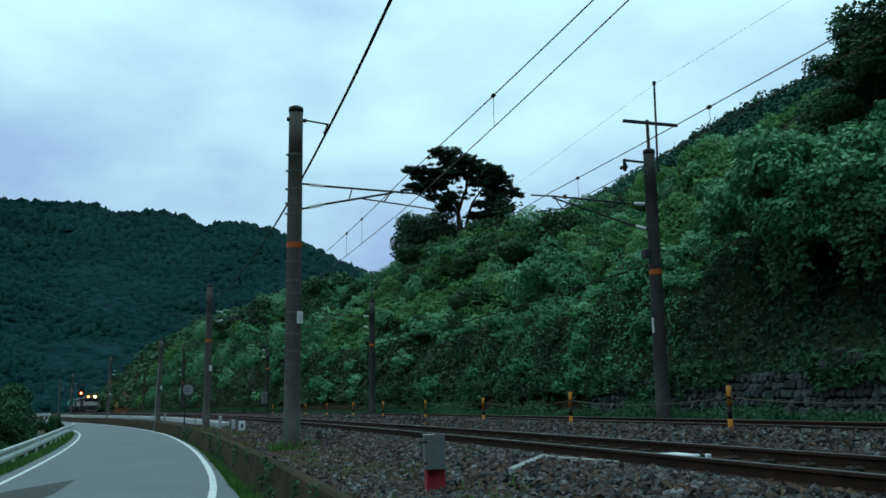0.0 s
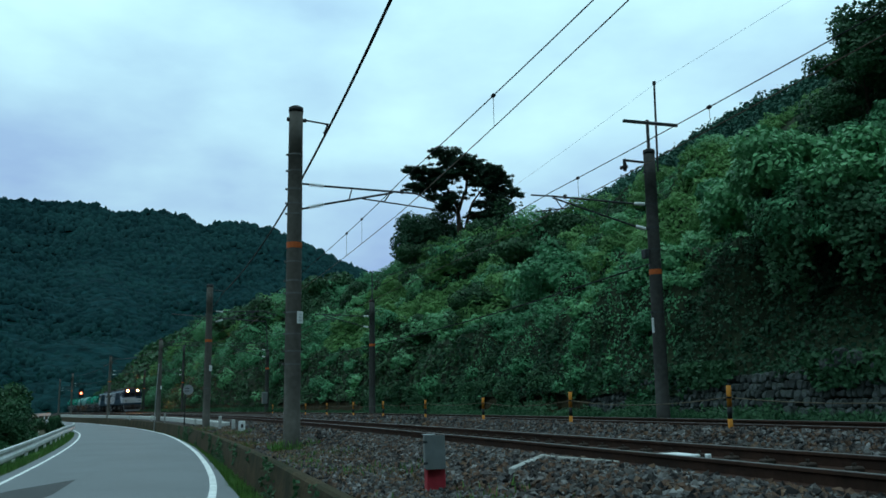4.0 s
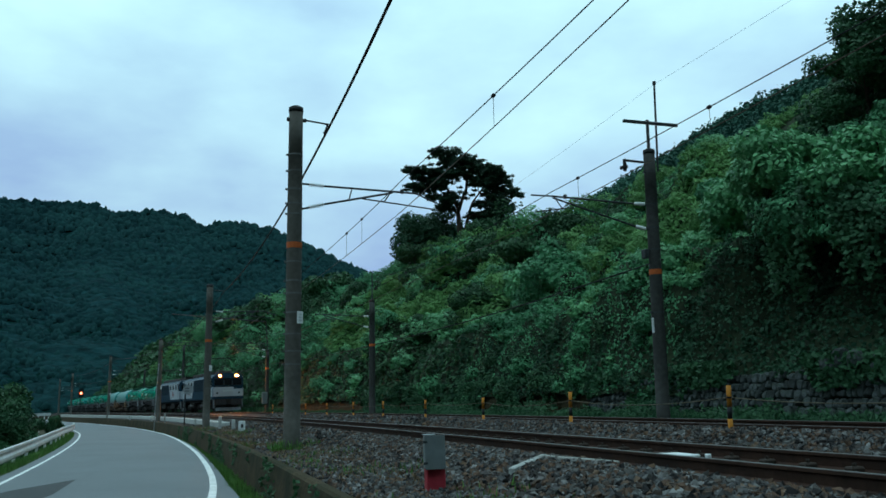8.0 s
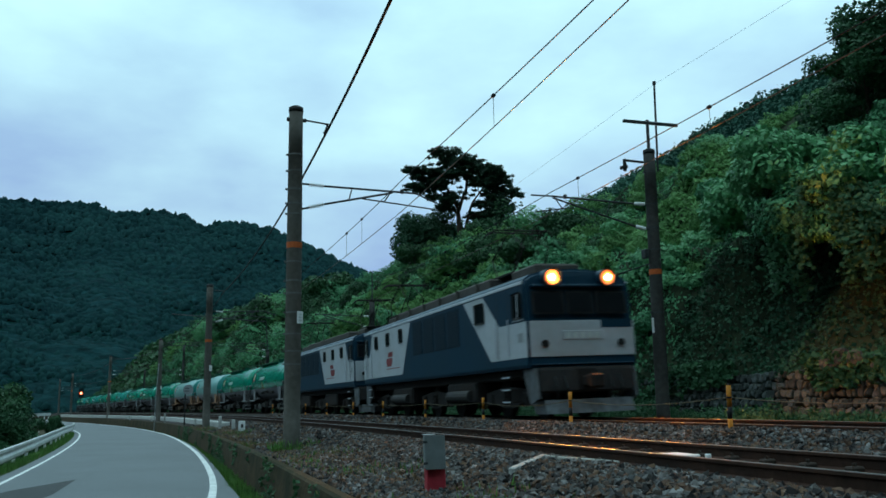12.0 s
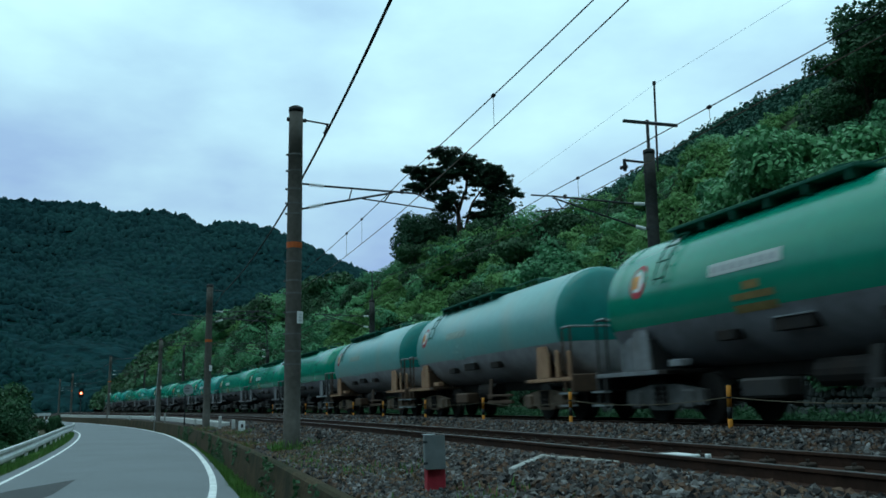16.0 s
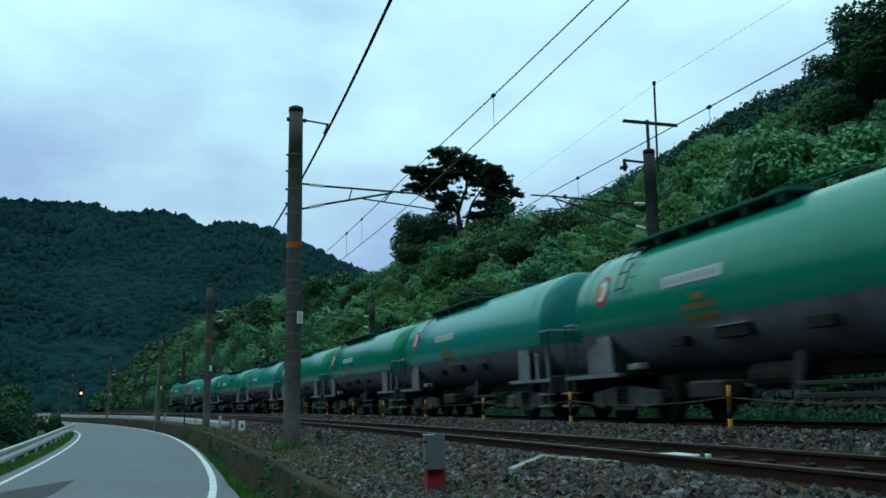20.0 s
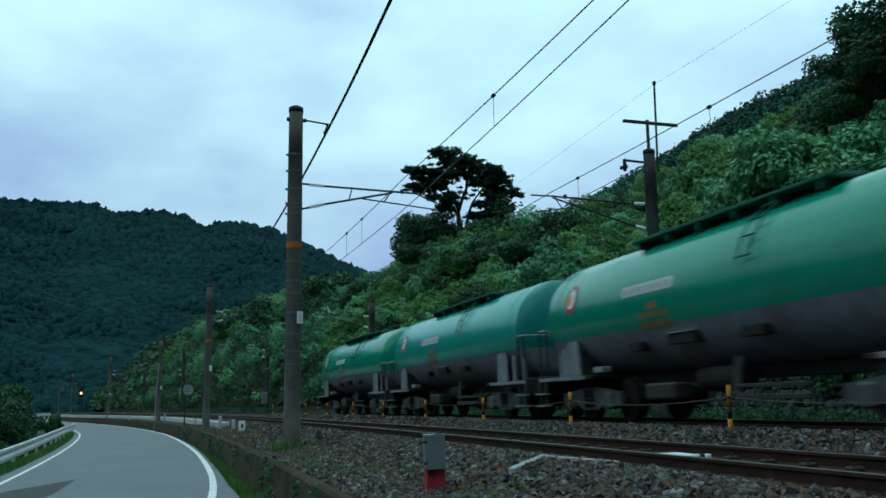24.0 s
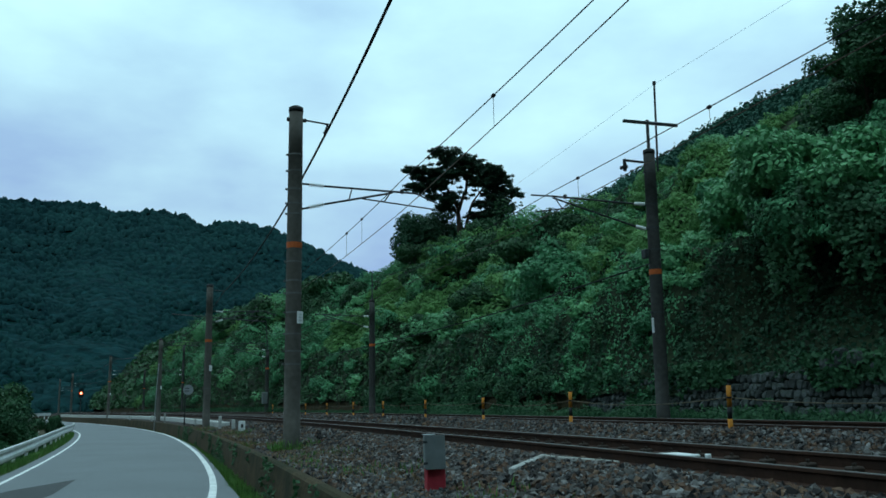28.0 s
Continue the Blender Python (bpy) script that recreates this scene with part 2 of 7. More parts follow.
tint_islands(BALLAST, [(0.0, (0.026, 0.025, 0.026)), (0.22, (0.092, 0.088, 0.084)), (0.38, (0.110, 0.062, 0.040)), (0.54, (0.060, 0.041, 0.032)), (0.66, (0.140, 0.142, 0.142)),
                       (0.80, (0.062, 0.066, 0.072)), (0.92, (0.23, 0.23, 0.23)), (0.965, (0.14, 0.080, 0.045))])
# brown bed, darkened to give the shade in the gaps between stones
BALLAST_BED_SHADED = material("ballast_bed", (0.028, 0.023, 0.021), 0.95, 0, 0.6, 22, 0.6, 0.8, 1.0, 26, dirt=(0.032, 0.022, 0.017))
SOIL = material("soil", (0.075, 0.06, 0.04), 0.95, 0, 0.4, 6, 0.8, 0.5, 0.8, 20, dirt=(0.03, 0.045, 0.015))
RAIL = material("rail_steel", (0.044, 0.021, 0.014), 0.8, 0.0, 0.3, 12, 0.6, 3.0, 0.2, 80, dirt=(0.016, 0.010, 0.008))
RAIL_TOP = material("rail_head_polished", (0.115, 0.104, 0.104), 0.42, 1.0, 0.3, 9, 0.6, 2.5, 0.05, 40, dirt=(0.07, 0.05, 0.045))
SLEEPER = material("sleeper_concrete", (0.085, 0.072, 0.062), 0.9, 0, 0.25, 10, 0.6, 2.0, 0.4, 50, dirt=(0.04, 0.028, 0.022))
CLIP = material("rail_clip_rusty", (0.045, 0.034, 0.028), 0.85, 0, 0.3, 12, 0.5, 3.0, 0.2, 60, dirt=(0.03, 0.022, 0.018))
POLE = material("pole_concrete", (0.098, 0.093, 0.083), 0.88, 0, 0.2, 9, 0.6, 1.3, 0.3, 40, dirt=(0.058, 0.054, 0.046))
# pole concrete again, darkened for the hill's shade on the far side
POLE_SHADED = material("pole_concrete_shaded", (0.052, 0.053, 0.051), 0.88, 0, 0.25, 9, 0.6, 1.3, 0.3, 40, dirt=(0.034, 0.034, 0.031))
POLE_CAP = material("pole_cap", (0.02, 0.022, 0.024), 0.6)
ORANGE = material("orange_band", (0.55, 0.12, 0.03), 0.6, 0, 0.15, 14, 0.5, 5.0, 0.1, 40, dirt=(0.3, 0.07, 0.03))
GALV = material("galvanised_steel", (0.050, 0.056, 0.060), 0.6, 0.2, 0.2, 12, 0.5, 3.0, 0.1, 60, dirt=(0.032, 0.034, 0.035))
GALV_LIGHT = material("pale_steel_strap", (0.26, 0.28, 0.29), 0.5, 0.5, 0.15, 12, bump=0.1)
STRAP = material("dull_steel_strap", (0.13, 0.135, 0.135), 0.7, 0.2, 0.2, 12, 0.5, 4.0, 0.1, 40, dirt=(0.07, 0.066, 0.06))
GUARD = material("guard_rail_paint", (0.62, 0.65, 0.66), 0.5, 0.1, 0.1, 12, 0.5, 2.0, 0.08, 50, dirt=(0.4, 0.4, 0.38))
CERAMIC = material("white_ceramic", (0.62, 0.65, 0.64), 0.3, 0, 0.08, 10, bump=0)
WIRE = material("dark_wire", (0.02, 0.021, 0.023), 0.7, 0.0, 0.1, 10, bump=0)
COPPER_WIRE = material("contact_wire", (0.085, 0.058, 0.045), 0.5, 0.5, 0.1, 10, bump=0)
SIGN_WHITE = material("sign_white", (0.72, 0.74, 0.75), 0.5, 0, 0.06, 10, 0.4, 4.0, 0.05, 40, dirt=(0.5, 0.5, 0.48))
SIGN_GREY = material("sign_back_grey", (0.30, 0.315, 0.33), 0.5, 0.3, 0.1, 10, bump=0.05)
YELLOW = material("yellow_paint", (0.50, 0.19, 0.02), 0.55, 0, 0.12, 12, 0.5, 6.0, 0.1, 40, dirt=(0.32, 0.13, 0.025))
BLACK = material("black_paint", (0.018, 0.019, 0.02), 0.55, 0, 0.2, 12, bump=0.1)
RED = material("red_paint", (0.38, 0.035, 0.05), 0.6, 0, 0.15, 12, 0.5, 5.0, 0.1, 40, dirt=(0.22, 0.04, 0.04))
BOX_GREY = material("cabinet_grey", (0.17, 0.195, 0.20), 0.5, 0.1, 0.1, 12, 0.5, 5.0, 0.1, 40, dirt=(0.12, 0.13, 0.12))
ROPE = material("weathered_rope", (0.10, 0.085, 0.06), 0.9, 0, 0.2, 30)
KUDZU = leaf_material("vine_leaf", (0.025, 0.120, 0.054), (0.077, 0.274, 0.119), 0.55, 0.22, 0.2, 0.15)
KUDZU_PALE = leaf_material("vine_leaf_pale", (0.046, 0.184, 0.076), (0.134, 0.380, 0.159), 0.5, 0.3, 0.25, 0.15)
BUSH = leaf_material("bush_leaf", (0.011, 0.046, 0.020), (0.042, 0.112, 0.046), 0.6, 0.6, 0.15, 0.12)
SLOPE_GRASS = leaf_material("slope_grass", (0.053, 0.148, 0.043), (0.121, 0.285, 0.088), 0.65, 0.4, 0.2, 0.15)
GRASSY = leaf_material("grass_blade", (0.025, 0.085, 0.015), (0.085, 0.20, 0.035), 0.6, 0.8, 0.2, 0.2)
DRY = leaf_material("dry_grass", (0.10, 0.065, 0.035), (0.22, 0.15, 0.08), 0.7, 1.0, 0.2, 0.1)
PINE = leaf_material("pine_needle", (0.007, 0.025, 0.015), (0.024, 0.062, 0.034), 0.7, 0.8, 0.15, 0.05)
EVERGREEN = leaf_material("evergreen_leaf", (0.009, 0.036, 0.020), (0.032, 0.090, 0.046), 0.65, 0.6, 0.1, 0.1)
TREE_LEAF = leaf_material("tree_leaf", (0.014, 0.058, 0.027), (0.044, 0.124, 0.055), 0.6, 0.6, 0.15, 0.2)
RIDGE_LEAF = leaf_material("ridge_leaf", (0.018, 0.064, 0.050), (0.040, 0.115, 0.080), 0.8, 0.1, 0.1, 0.1)
# far woods: the blue of distant haze is mixed into these leaf colours
FOREST_HAZE = material("forest_canopy", (0.0060, 0.0270, 0.0292), 0.95, 0, 0.6, 0.22, 0.75, 0.016, 1.0, 0.28, dirt=(0.0038, 0.0190, 0.0225), spec=0.02)
FOREST_TREE_HAZE = leaf_material("forest_tree_haze", (0.0044, 0.0195, 0.0222), (0.0112, 0.0430, 0.0425), 0.95, 0.02, 0.02, 0.0)
FOREST_HAZE.node_tree.nodes["Bump"].inputs["Distance"].default_value = 1.5
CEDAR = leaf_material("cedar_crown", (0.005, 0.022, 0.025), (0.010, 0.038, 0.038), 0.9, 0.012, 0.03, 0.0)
BARK = material("bark", (0.05, 0.035, 0.027), 0.9, 0, 0.4, 8, bump=0.6, bump_scale=20)
# slope soil, coloured near black for the shade under the vines
HILL_SOIL_SHADED = material("hill_undergrowth_shaded", (0.016, 0.026, 0.012), 0.95, 0, 0.5, 3, 0.7, 0.6, 0.8, 8, dirt=(0.006, 0.011, 0.005))
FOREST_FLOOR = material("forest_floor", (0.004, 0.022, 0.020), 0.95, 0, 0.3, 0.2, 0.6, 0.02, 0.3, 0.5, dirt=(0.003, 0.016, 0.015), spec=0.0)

# ---- ground: one sheet, with the embankment of the tracks and the lower road ----
PROFILE = [(-260, 2), (-60, 1), (-12, -0.3), (-4.6, -0.12), (-3.4, -0.2), (-2.5, -0.33), (-1.7, -0.205), (-0.8, -0.19), (0.8, -0.215), (1.4, -0.14),
           (1.8, -0.075), (2.3, -0.10), (3.0, -0.31), (4.9, -0.37), (5.55, -0.40), (6.35, -0.62), (7.2, -0.67), (7.48, -0.68),
           (7.52, -1.50), (8.0, -1.40), (8.3, -1.34), (13.2, -1.34), (13.7, -1.27), (14.6, -1.7), (18, -3.0), (30, -6.0), (70, -7), (250, -7)]


def ground_z(lat):
    return np.interp(lat, [a for a, _ in PROFILE], [b for _, b in PROFILE])


g_lat = np.array([a for a, _ in PROFILE], float)
g_s = np.concatenate([np.arange(-470, -60, 8.0), np.arange(-60, 30, 1.0), np.arange(30, 310, 8.0)])
gs, gl = np.meshgrid(g_s, g_lat, indexing="ij")
rough = np.where((gl > -2.5) & (gl < 7.3), 0.025, 0.0) * (F1.fbm(gs * 1.3, gl * 1.3) - 0.5) * 2
gv = place(gs.ravel(), gl.ravel(), (ground_z(gl) + rough).ravel())
ni, nj = gs.shape
ii, jj = np.meshgrid(np.arange(ni - 1), np.arange(nj - 1), indexing="ij")
gf = np.stack([ii * nj + jj, ii * nj + jj + 1, (ii + 1) * nj + jj + 1, (ii + 1) * nj + jj], -1).reshape(-1, 4)
ang = np.arange(48) * 2 * np.pi / 48
base = len(gv)
rv = np.concatenate([np.stack([r * np.cos(ang), r * np.sin(ang), np.full(48, -12.0)], -1) for r in (1.0, 300.0, 900.0, 4000.0)])
ri, rj = np.meshgrid(np.arange(3), np.arange(48), indexing="ij")
rf = np.stack([ri * 48 + rj, (ri + 1) * 48 + rj, (ri + 1) * 48 + (rj + 1) % 48, ri * 48 + (rj + 1) % 48], -1).reshape(-1, 4) + base
ground = raw("ground", np.concatenate([gv, rv]), np.concatenate([gf, rf]), SOIL, None, True)
tagged(ground, "dark soil and weeds beside the railway and the road", "ground", kind="structure")
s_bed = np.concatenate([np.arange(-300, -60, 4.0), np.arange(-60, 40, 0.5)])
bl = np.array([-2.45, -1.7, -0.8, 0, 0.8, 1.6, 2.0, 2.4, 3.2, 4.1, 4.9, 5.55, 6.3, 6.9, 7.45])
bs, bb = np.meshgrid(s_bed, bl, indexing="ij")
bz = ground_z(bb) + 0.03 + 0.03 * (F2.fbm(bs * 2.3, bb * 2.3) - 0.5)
bed = grid_mesh("ballast_bed", place(bs.ravel(), bb.ravel(), bz.ravel()), *bs.shape, BALLAST_BED_SHADED)
tagged(bed, "brownish ballast bed under the two tracks, darkened for the shade between stones", "ballast", kind="structure")

# ---- road ----
s_road = np.concatenate([np.arange(-300, -40, 3.0), np.arange(-40, 60, 1.0)])


def road_edge(s):
    """Where the road's edge lines run: (towards the tracks, away from them)."""
    inner = np.interp(s, [-300, -140, -110, -80, -50, -30, -10, 60], [11.5, 10.1, 8.7, 8.15, 7.95, 8.05, 8.4, 8.65])
    outer = np.interp(s, [-300, -140, -60, -30, -15, 60], [15.5, 14.2, 13.1, 13.14, 13.15, 13.2])
    return inner, outer


def inner_line(s):
    """The edge line on the wall's side; it swings into the road where the shoulder widens."""
    return np.interp(s, [-300, -140, -110, -80, -53, -38, -25, -16.6, -12, -9, -7, -4, 0, 8, 60],
                     [11.5, 10.1, 8.7, 8.0, 7.74, 7.86, 7.99, 8.16, 8.29, 8.43, 8.56, 8.82, 9.2, 9.8, 10.1])


def road_strip(name, lo, hi, z, mat, kind_label, s=s_road):
    i_, o_ = road_edge(s)
    a = lo(i_, o_)
    b = hi(i_, o_)
    la = np.stack([a, a * 0.75 + b * 0.25, (a + b) / 2, a * 0.25 + b * 0.75, b], 1)
    v = place(np.repeat(s, 5), la.ravel(), np.full(la.size, z))
    ob = grid_mesh(name, v, len(s), 5, mat)
    return tagged(ob, kind_label, "road", kind="structure")


ROAD_Z = -1.27
road = road_strip("road", lambda i, o: i - 0.25, lambda i, o: o + 0.35, ROAD_Z, ASPHALT, "grey worn asphalt of a narrow bending road")
road_strip("road_line", lambda i, o: inner_line(s_road), lambda i, o: inner_line(s_road) + 0.15, ROAD_Z + 0.005, ROAD_PAINT, "worn white edge line on the asphalt")
road_strip("road_line", lambda i, o: o - 0.11, lambda i, o: o, ROAD_Z + 0.005, ROAD_PAINT, "worn white edge line on the asphalt")

# ---- the low wall between road and railway ----
s_wall = np.concatenate([np.arange(-300, -40, 3.0), np.arange(-40, 40, 1.0)])


def wall_lat(s):
    return np.interp(s, [-300, -140, -110, -80, -50, -34, -20, 10], [10.9, 9.5, 8.12, 7.62, 7.48, 7.5, 7.6, 7.68])


wl = wall_lat(s_wall)
wsec = [(0.12, -1.55), (0.02, -0.63), (-0.02, -0.60), (-0.15, -0.61), (-0.20, -1.55)]
wv = place(np.repeat(s_wall, 5), (wl[:, None] + np.array([a for a, _ in wsec])[None]).ravel(), np.tile([b for _, b in wsec], len(s_wall)))
wi, wj = np.meshgrid(np.arange(len(s_wall) - 1), np.arange(5), indexing="ij")
wf = np.stack([wi * 5 + wj, wi * 5 + (wj + 1) % 5, (wi + 1) * 5 + (wj + 1) % 5, (wi + 1) * 5 + wj], -1).reshape(-1, 4)
wall_road = tagged(raw("wall_road", wv, wf, WALL_OLD), "low dark mossy retaining wall beside the road", "wall", kind="structure")

# ---- tracks ----
s_rail = np.concatenate([np.arange(-400, -60, 4.0), np.arange(-60, 120, 1.0), np.arange(120, 300, 4.0)])
RAIL_SEC = [(-0.065, -0.153), (-0.065, -0.140), (-0.010, -0.125), (-0.009, -0.045), (-0.032, -0.032), (-0.032, -0.006), (-0.026, -0.004),
            (0.026, -0.004), (0.032, -0.006), (0.032, -0.032), (0.009, -0.045), (0.010, -0.125), (0.065, -0.140), (0.065, -0.153)]
TOP_SEC = [(-0.026, -0.003), (-0.022, 0.0), (0.022, 0.0), (0.026, -0.003)]


def track(lat0, dz, label):
    root = thing("railway_track", pose(0, 0, 0), label, "railway track", "pair of tracks", "structure")
    for side in (-0.5655, 0.5655):
        def sec(base_sec):
            return [(a + side, b) for a, b in base_sec]
        r = sweep("rail", s_rail, sec(RAIL_SEC), RAIL, root, True, False, CANT, lat0, dz)
        sweep("rail_head", s_rail, sec(TOP_SEC), RAIL_TOP, r, True, False, CANT, lat0, dz)
    return root


track_far = track(0.0, 0.0, "rusty far railway track the train runs on")
track_near = track(NEAR, NEAR_DZ, "rusty near railway track, empty")
bm = bmesh.new()
box(bm, -0.115, 0.115, -1.0, 1.0, -0.32, -0.165, 0.02)
sleeper_me = bpy.data.meshes.new("sleeper")
bm.to_mesh(sleeper_me)
bm.free()
sleeper_me.materials.append(SLEEPER)
bm = bmesh.new()
box(bm, -0.06, 0.06, -0.07, 0.07, -0.16, -0.095, 0.015)
rod(bm, (0, 0, -0.12), (0, 0, -0.065), 0.022, n=6)
clip_me = bpy.data.meshes.new("rail_clip")
bm.to_mesh(clip_me)
bm.free()
clip_me.materials.append(CLIP)
for i in range(36):
    for side in (-0.5655, 0.5655):
        ob = new("rail_clip", clip_me)
        ob.parent = track_near
        ob.matrix_world = stand(8 - 0.62 * i, NEAR, NEAR_DZ) @ pose(0, 0, 0, math.degrees(CANT)) @ pose(0, -0.815 * side, 0)
for root, lat0, dz in ((track_far, 0.0, 0.0), (track_near, NEAR, NEAR_DZ)):
    for i in range(150):
        s = 8 - 0.62 * i
        ob = new("sleeper", sleeper_me)
        ob.parent = root
        ob.matrix_world = stand(s, lat0, dz) @ pose(0, 0, 0, math.degrees(CANT))

# ---- hillside above the far track ----
def hill_base(s, lat):
    d = np.maximum(-lat - 4.95, 0.0)
    crest = np.interp(s, [-420, -330, -270, -240, -200, -120, -95, -84, -75, -70, -58, -49, -44, -38, -33, -28, -24, -18, -12, 10, 60],
                      [4, 6, 11, 16, 16.6, 15.2, 14.0, 13.6, 14.3, 14.7, 13.7, 12.7, 12.5, 12.2, 12.1, 12.3, 12.75, 13.0, 12.9, 11.8, 11.0])
    k = np.clip((d - 2.6) / 8.9, 0, 1)
    foot = np.interp(d, [0, 0.25, 1.2, 2.6], [0.95, 1.5, 4.0, 4.7])
    return foot + (crest - 4.7) * (0.25 * np.sin(k * np.pi / 2) + 0.75 * k) - 0.08 * np.maximum(d - 11.5, 0)


GRASS_PATCHES = [(-54, 4.8, 6, 1.3), (-46, 5.5, 6, 1.2), (-61, 3.6, 8, 1.2), (-63, 7.0, 5, 1.6), (-35, 5.8, 4, 0.8), (-19, 6.6, 4.5, 1.8), (-21, 4.9, 3.5, 1.0), (-17, 8.4, 5.5, 3.2), (-14.5, 5.9, 3.5, 1.5)]


def grassy(s, d):
    """1 where open grass covers the slope, 0 under vines and brush."""
    g = 0.0
    for s0, d0, rs, rd in GRASS_PATCHES:
        g = np.maximum(g, np.exp(-(((s - s0) / rs) ** 2 + ((d - d0) / rd) ** 2) ** 2))
    return g


def hang(s, d):
    """Where the vines hang out over a hollow above the stone wall."""
    win = np.clip((s + 11.6) / 2.5, 0, 1) * np.clip((4.0 - s) / 3.0, 0, 1)
    return win * (1.9 * np.exp(-((d - 3.1) / 1.0) ** 2) - 1.3 * np.exp(-((d - 1.0) / 0.7) ** 2))


def hill_z(s, lat):
    d = np.maximum(-lat - 4.95, 0.0)
    fade = np.clip(d / 2.0, 0.0, 1.0)
    lumps = 3.2 * F1.billow(s / 5.2, lat / 3.4, 3) + 0.5 * F2.billow(s / 1.5, lat / 1.3, 2) - 1.42
    return hill_base(s, lat) + (lumps * (1 - 0.65 * grassy(s, d)) - 0.15 * grassy(s, d)) * np.interp(d, [0, 2, 8.0, 11], [0.25, 1.0, 1.0, 0.45]) - 0.25 * (1 - fade)


def hill_lat(s, lat):
    """Brush bulges out over the wall."""
    d = np.maximum(-lat - 4.95, 0.0)
    out = 2.1 * F1.billow(s / 5.2, lat / 3.4, 3) + 0.4 * F2.billow(s / 1.7, lat / 1.5, 2) - 0.95
    return lat + np.exp(-d / 3.0) * (0.5 * F3.billow(s / 3.2, d / 2.0, 3)) + out * (1 - 0.6 * grassy(s, d)) * np.clip(d / 2.5, 0, 1) + hang(s, d)


h_s = np.concatenate([np.arange(-420, -120, 3.0), np.arange(-120, -50, 0.8), np.arange(-50, 22, 0.35), np.arange(22, 120, 3.0)])
h_d = np.concatenate([np.arange(0, 14, 0.3), np.arange(14, 30, 1.0), np.array([36, 46, 60, 90, 140])])
hs, hd = np.meshgrid(h_s, h_d, indexing="ij")
hl = -4.95 - hd
hv = place(hs.ravel(), hill_lat(hs, hl).ravel(), hill_z(hs, hl).ravel())
hill = grid_mesh("hillside", hv, *hs.shape, HILL_SOIL_SHADED)
tagged(hill, "steep hillside overgrown with vines above the railway", "hill", kind="structure")


def on_hill(n, s0, s1, d0, d1, seed, lift=0.12):
    """Points spread evenly over the slope's surface, with its normals."""
    q = rnd(seed)
    m = 3 * n
    s, d = s0 + (s1 - s0) * q.rand(m), d0 + (d1 - d0) * q.rand(m)
    e = 0.15

    def pt(s, d):
        return place(s, hill_lat(s, -4.95 - d), hill_z(s, -4.95 - d))
    p = pt(s, d)
    nn = np.cross(pt(s + e, d) - p, pt(s, d + e) - p)
    area = np.linalg.norm(nn, axis=1)
    pick = q.choice(m, n, replace=False, p=area / area.sum())
    p, nn, s, d = p[pick], nn[pick], s[pick], d[pick]
    nn /= np.linalg.norm(nn, axis=1)[:, None] + 1e-9
    out = p - place(s, np.full(n, -16.0), hill_z(s, np.full(n, -16.0)) - 9.0)
    nn = np.where((nn * out).sum(1)[:, None] < 0, -nn, nn)
    return p + nn * (lift * (q.rand(n) * 1.6 - 0.3))[:, None], nn, s, d


def vine_layer(name, n, s0, s1, d0, d1, size, mat, seed, label, patch=None, lift=0.12, long=1.35):
    p, nn, s, d = on_hill(n, s0, s1, d0, d1, seed, lift)
    if patch is not None:
        keep = patch(s, d)
        p, nn = p[keep], nn[keep]
    ob = leaves(name, p, nn * np.array([1, 1, 0.7]) + np.array([0, 0, 0.35]), size, mat, seed + 1, None, 0.75, long)
    return tagged(ob, label, "vines", kind="stuff")


# where leaves are coloured darker to give the hollow its shade
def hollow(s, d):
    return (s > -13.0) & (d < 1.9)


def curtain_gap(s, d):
    """Gaps in the vine curtain that hangs down to the wall; darker leaves give their shade."""
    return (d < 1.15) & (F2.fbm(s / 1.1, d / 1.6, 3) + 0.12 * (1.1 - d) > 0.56)


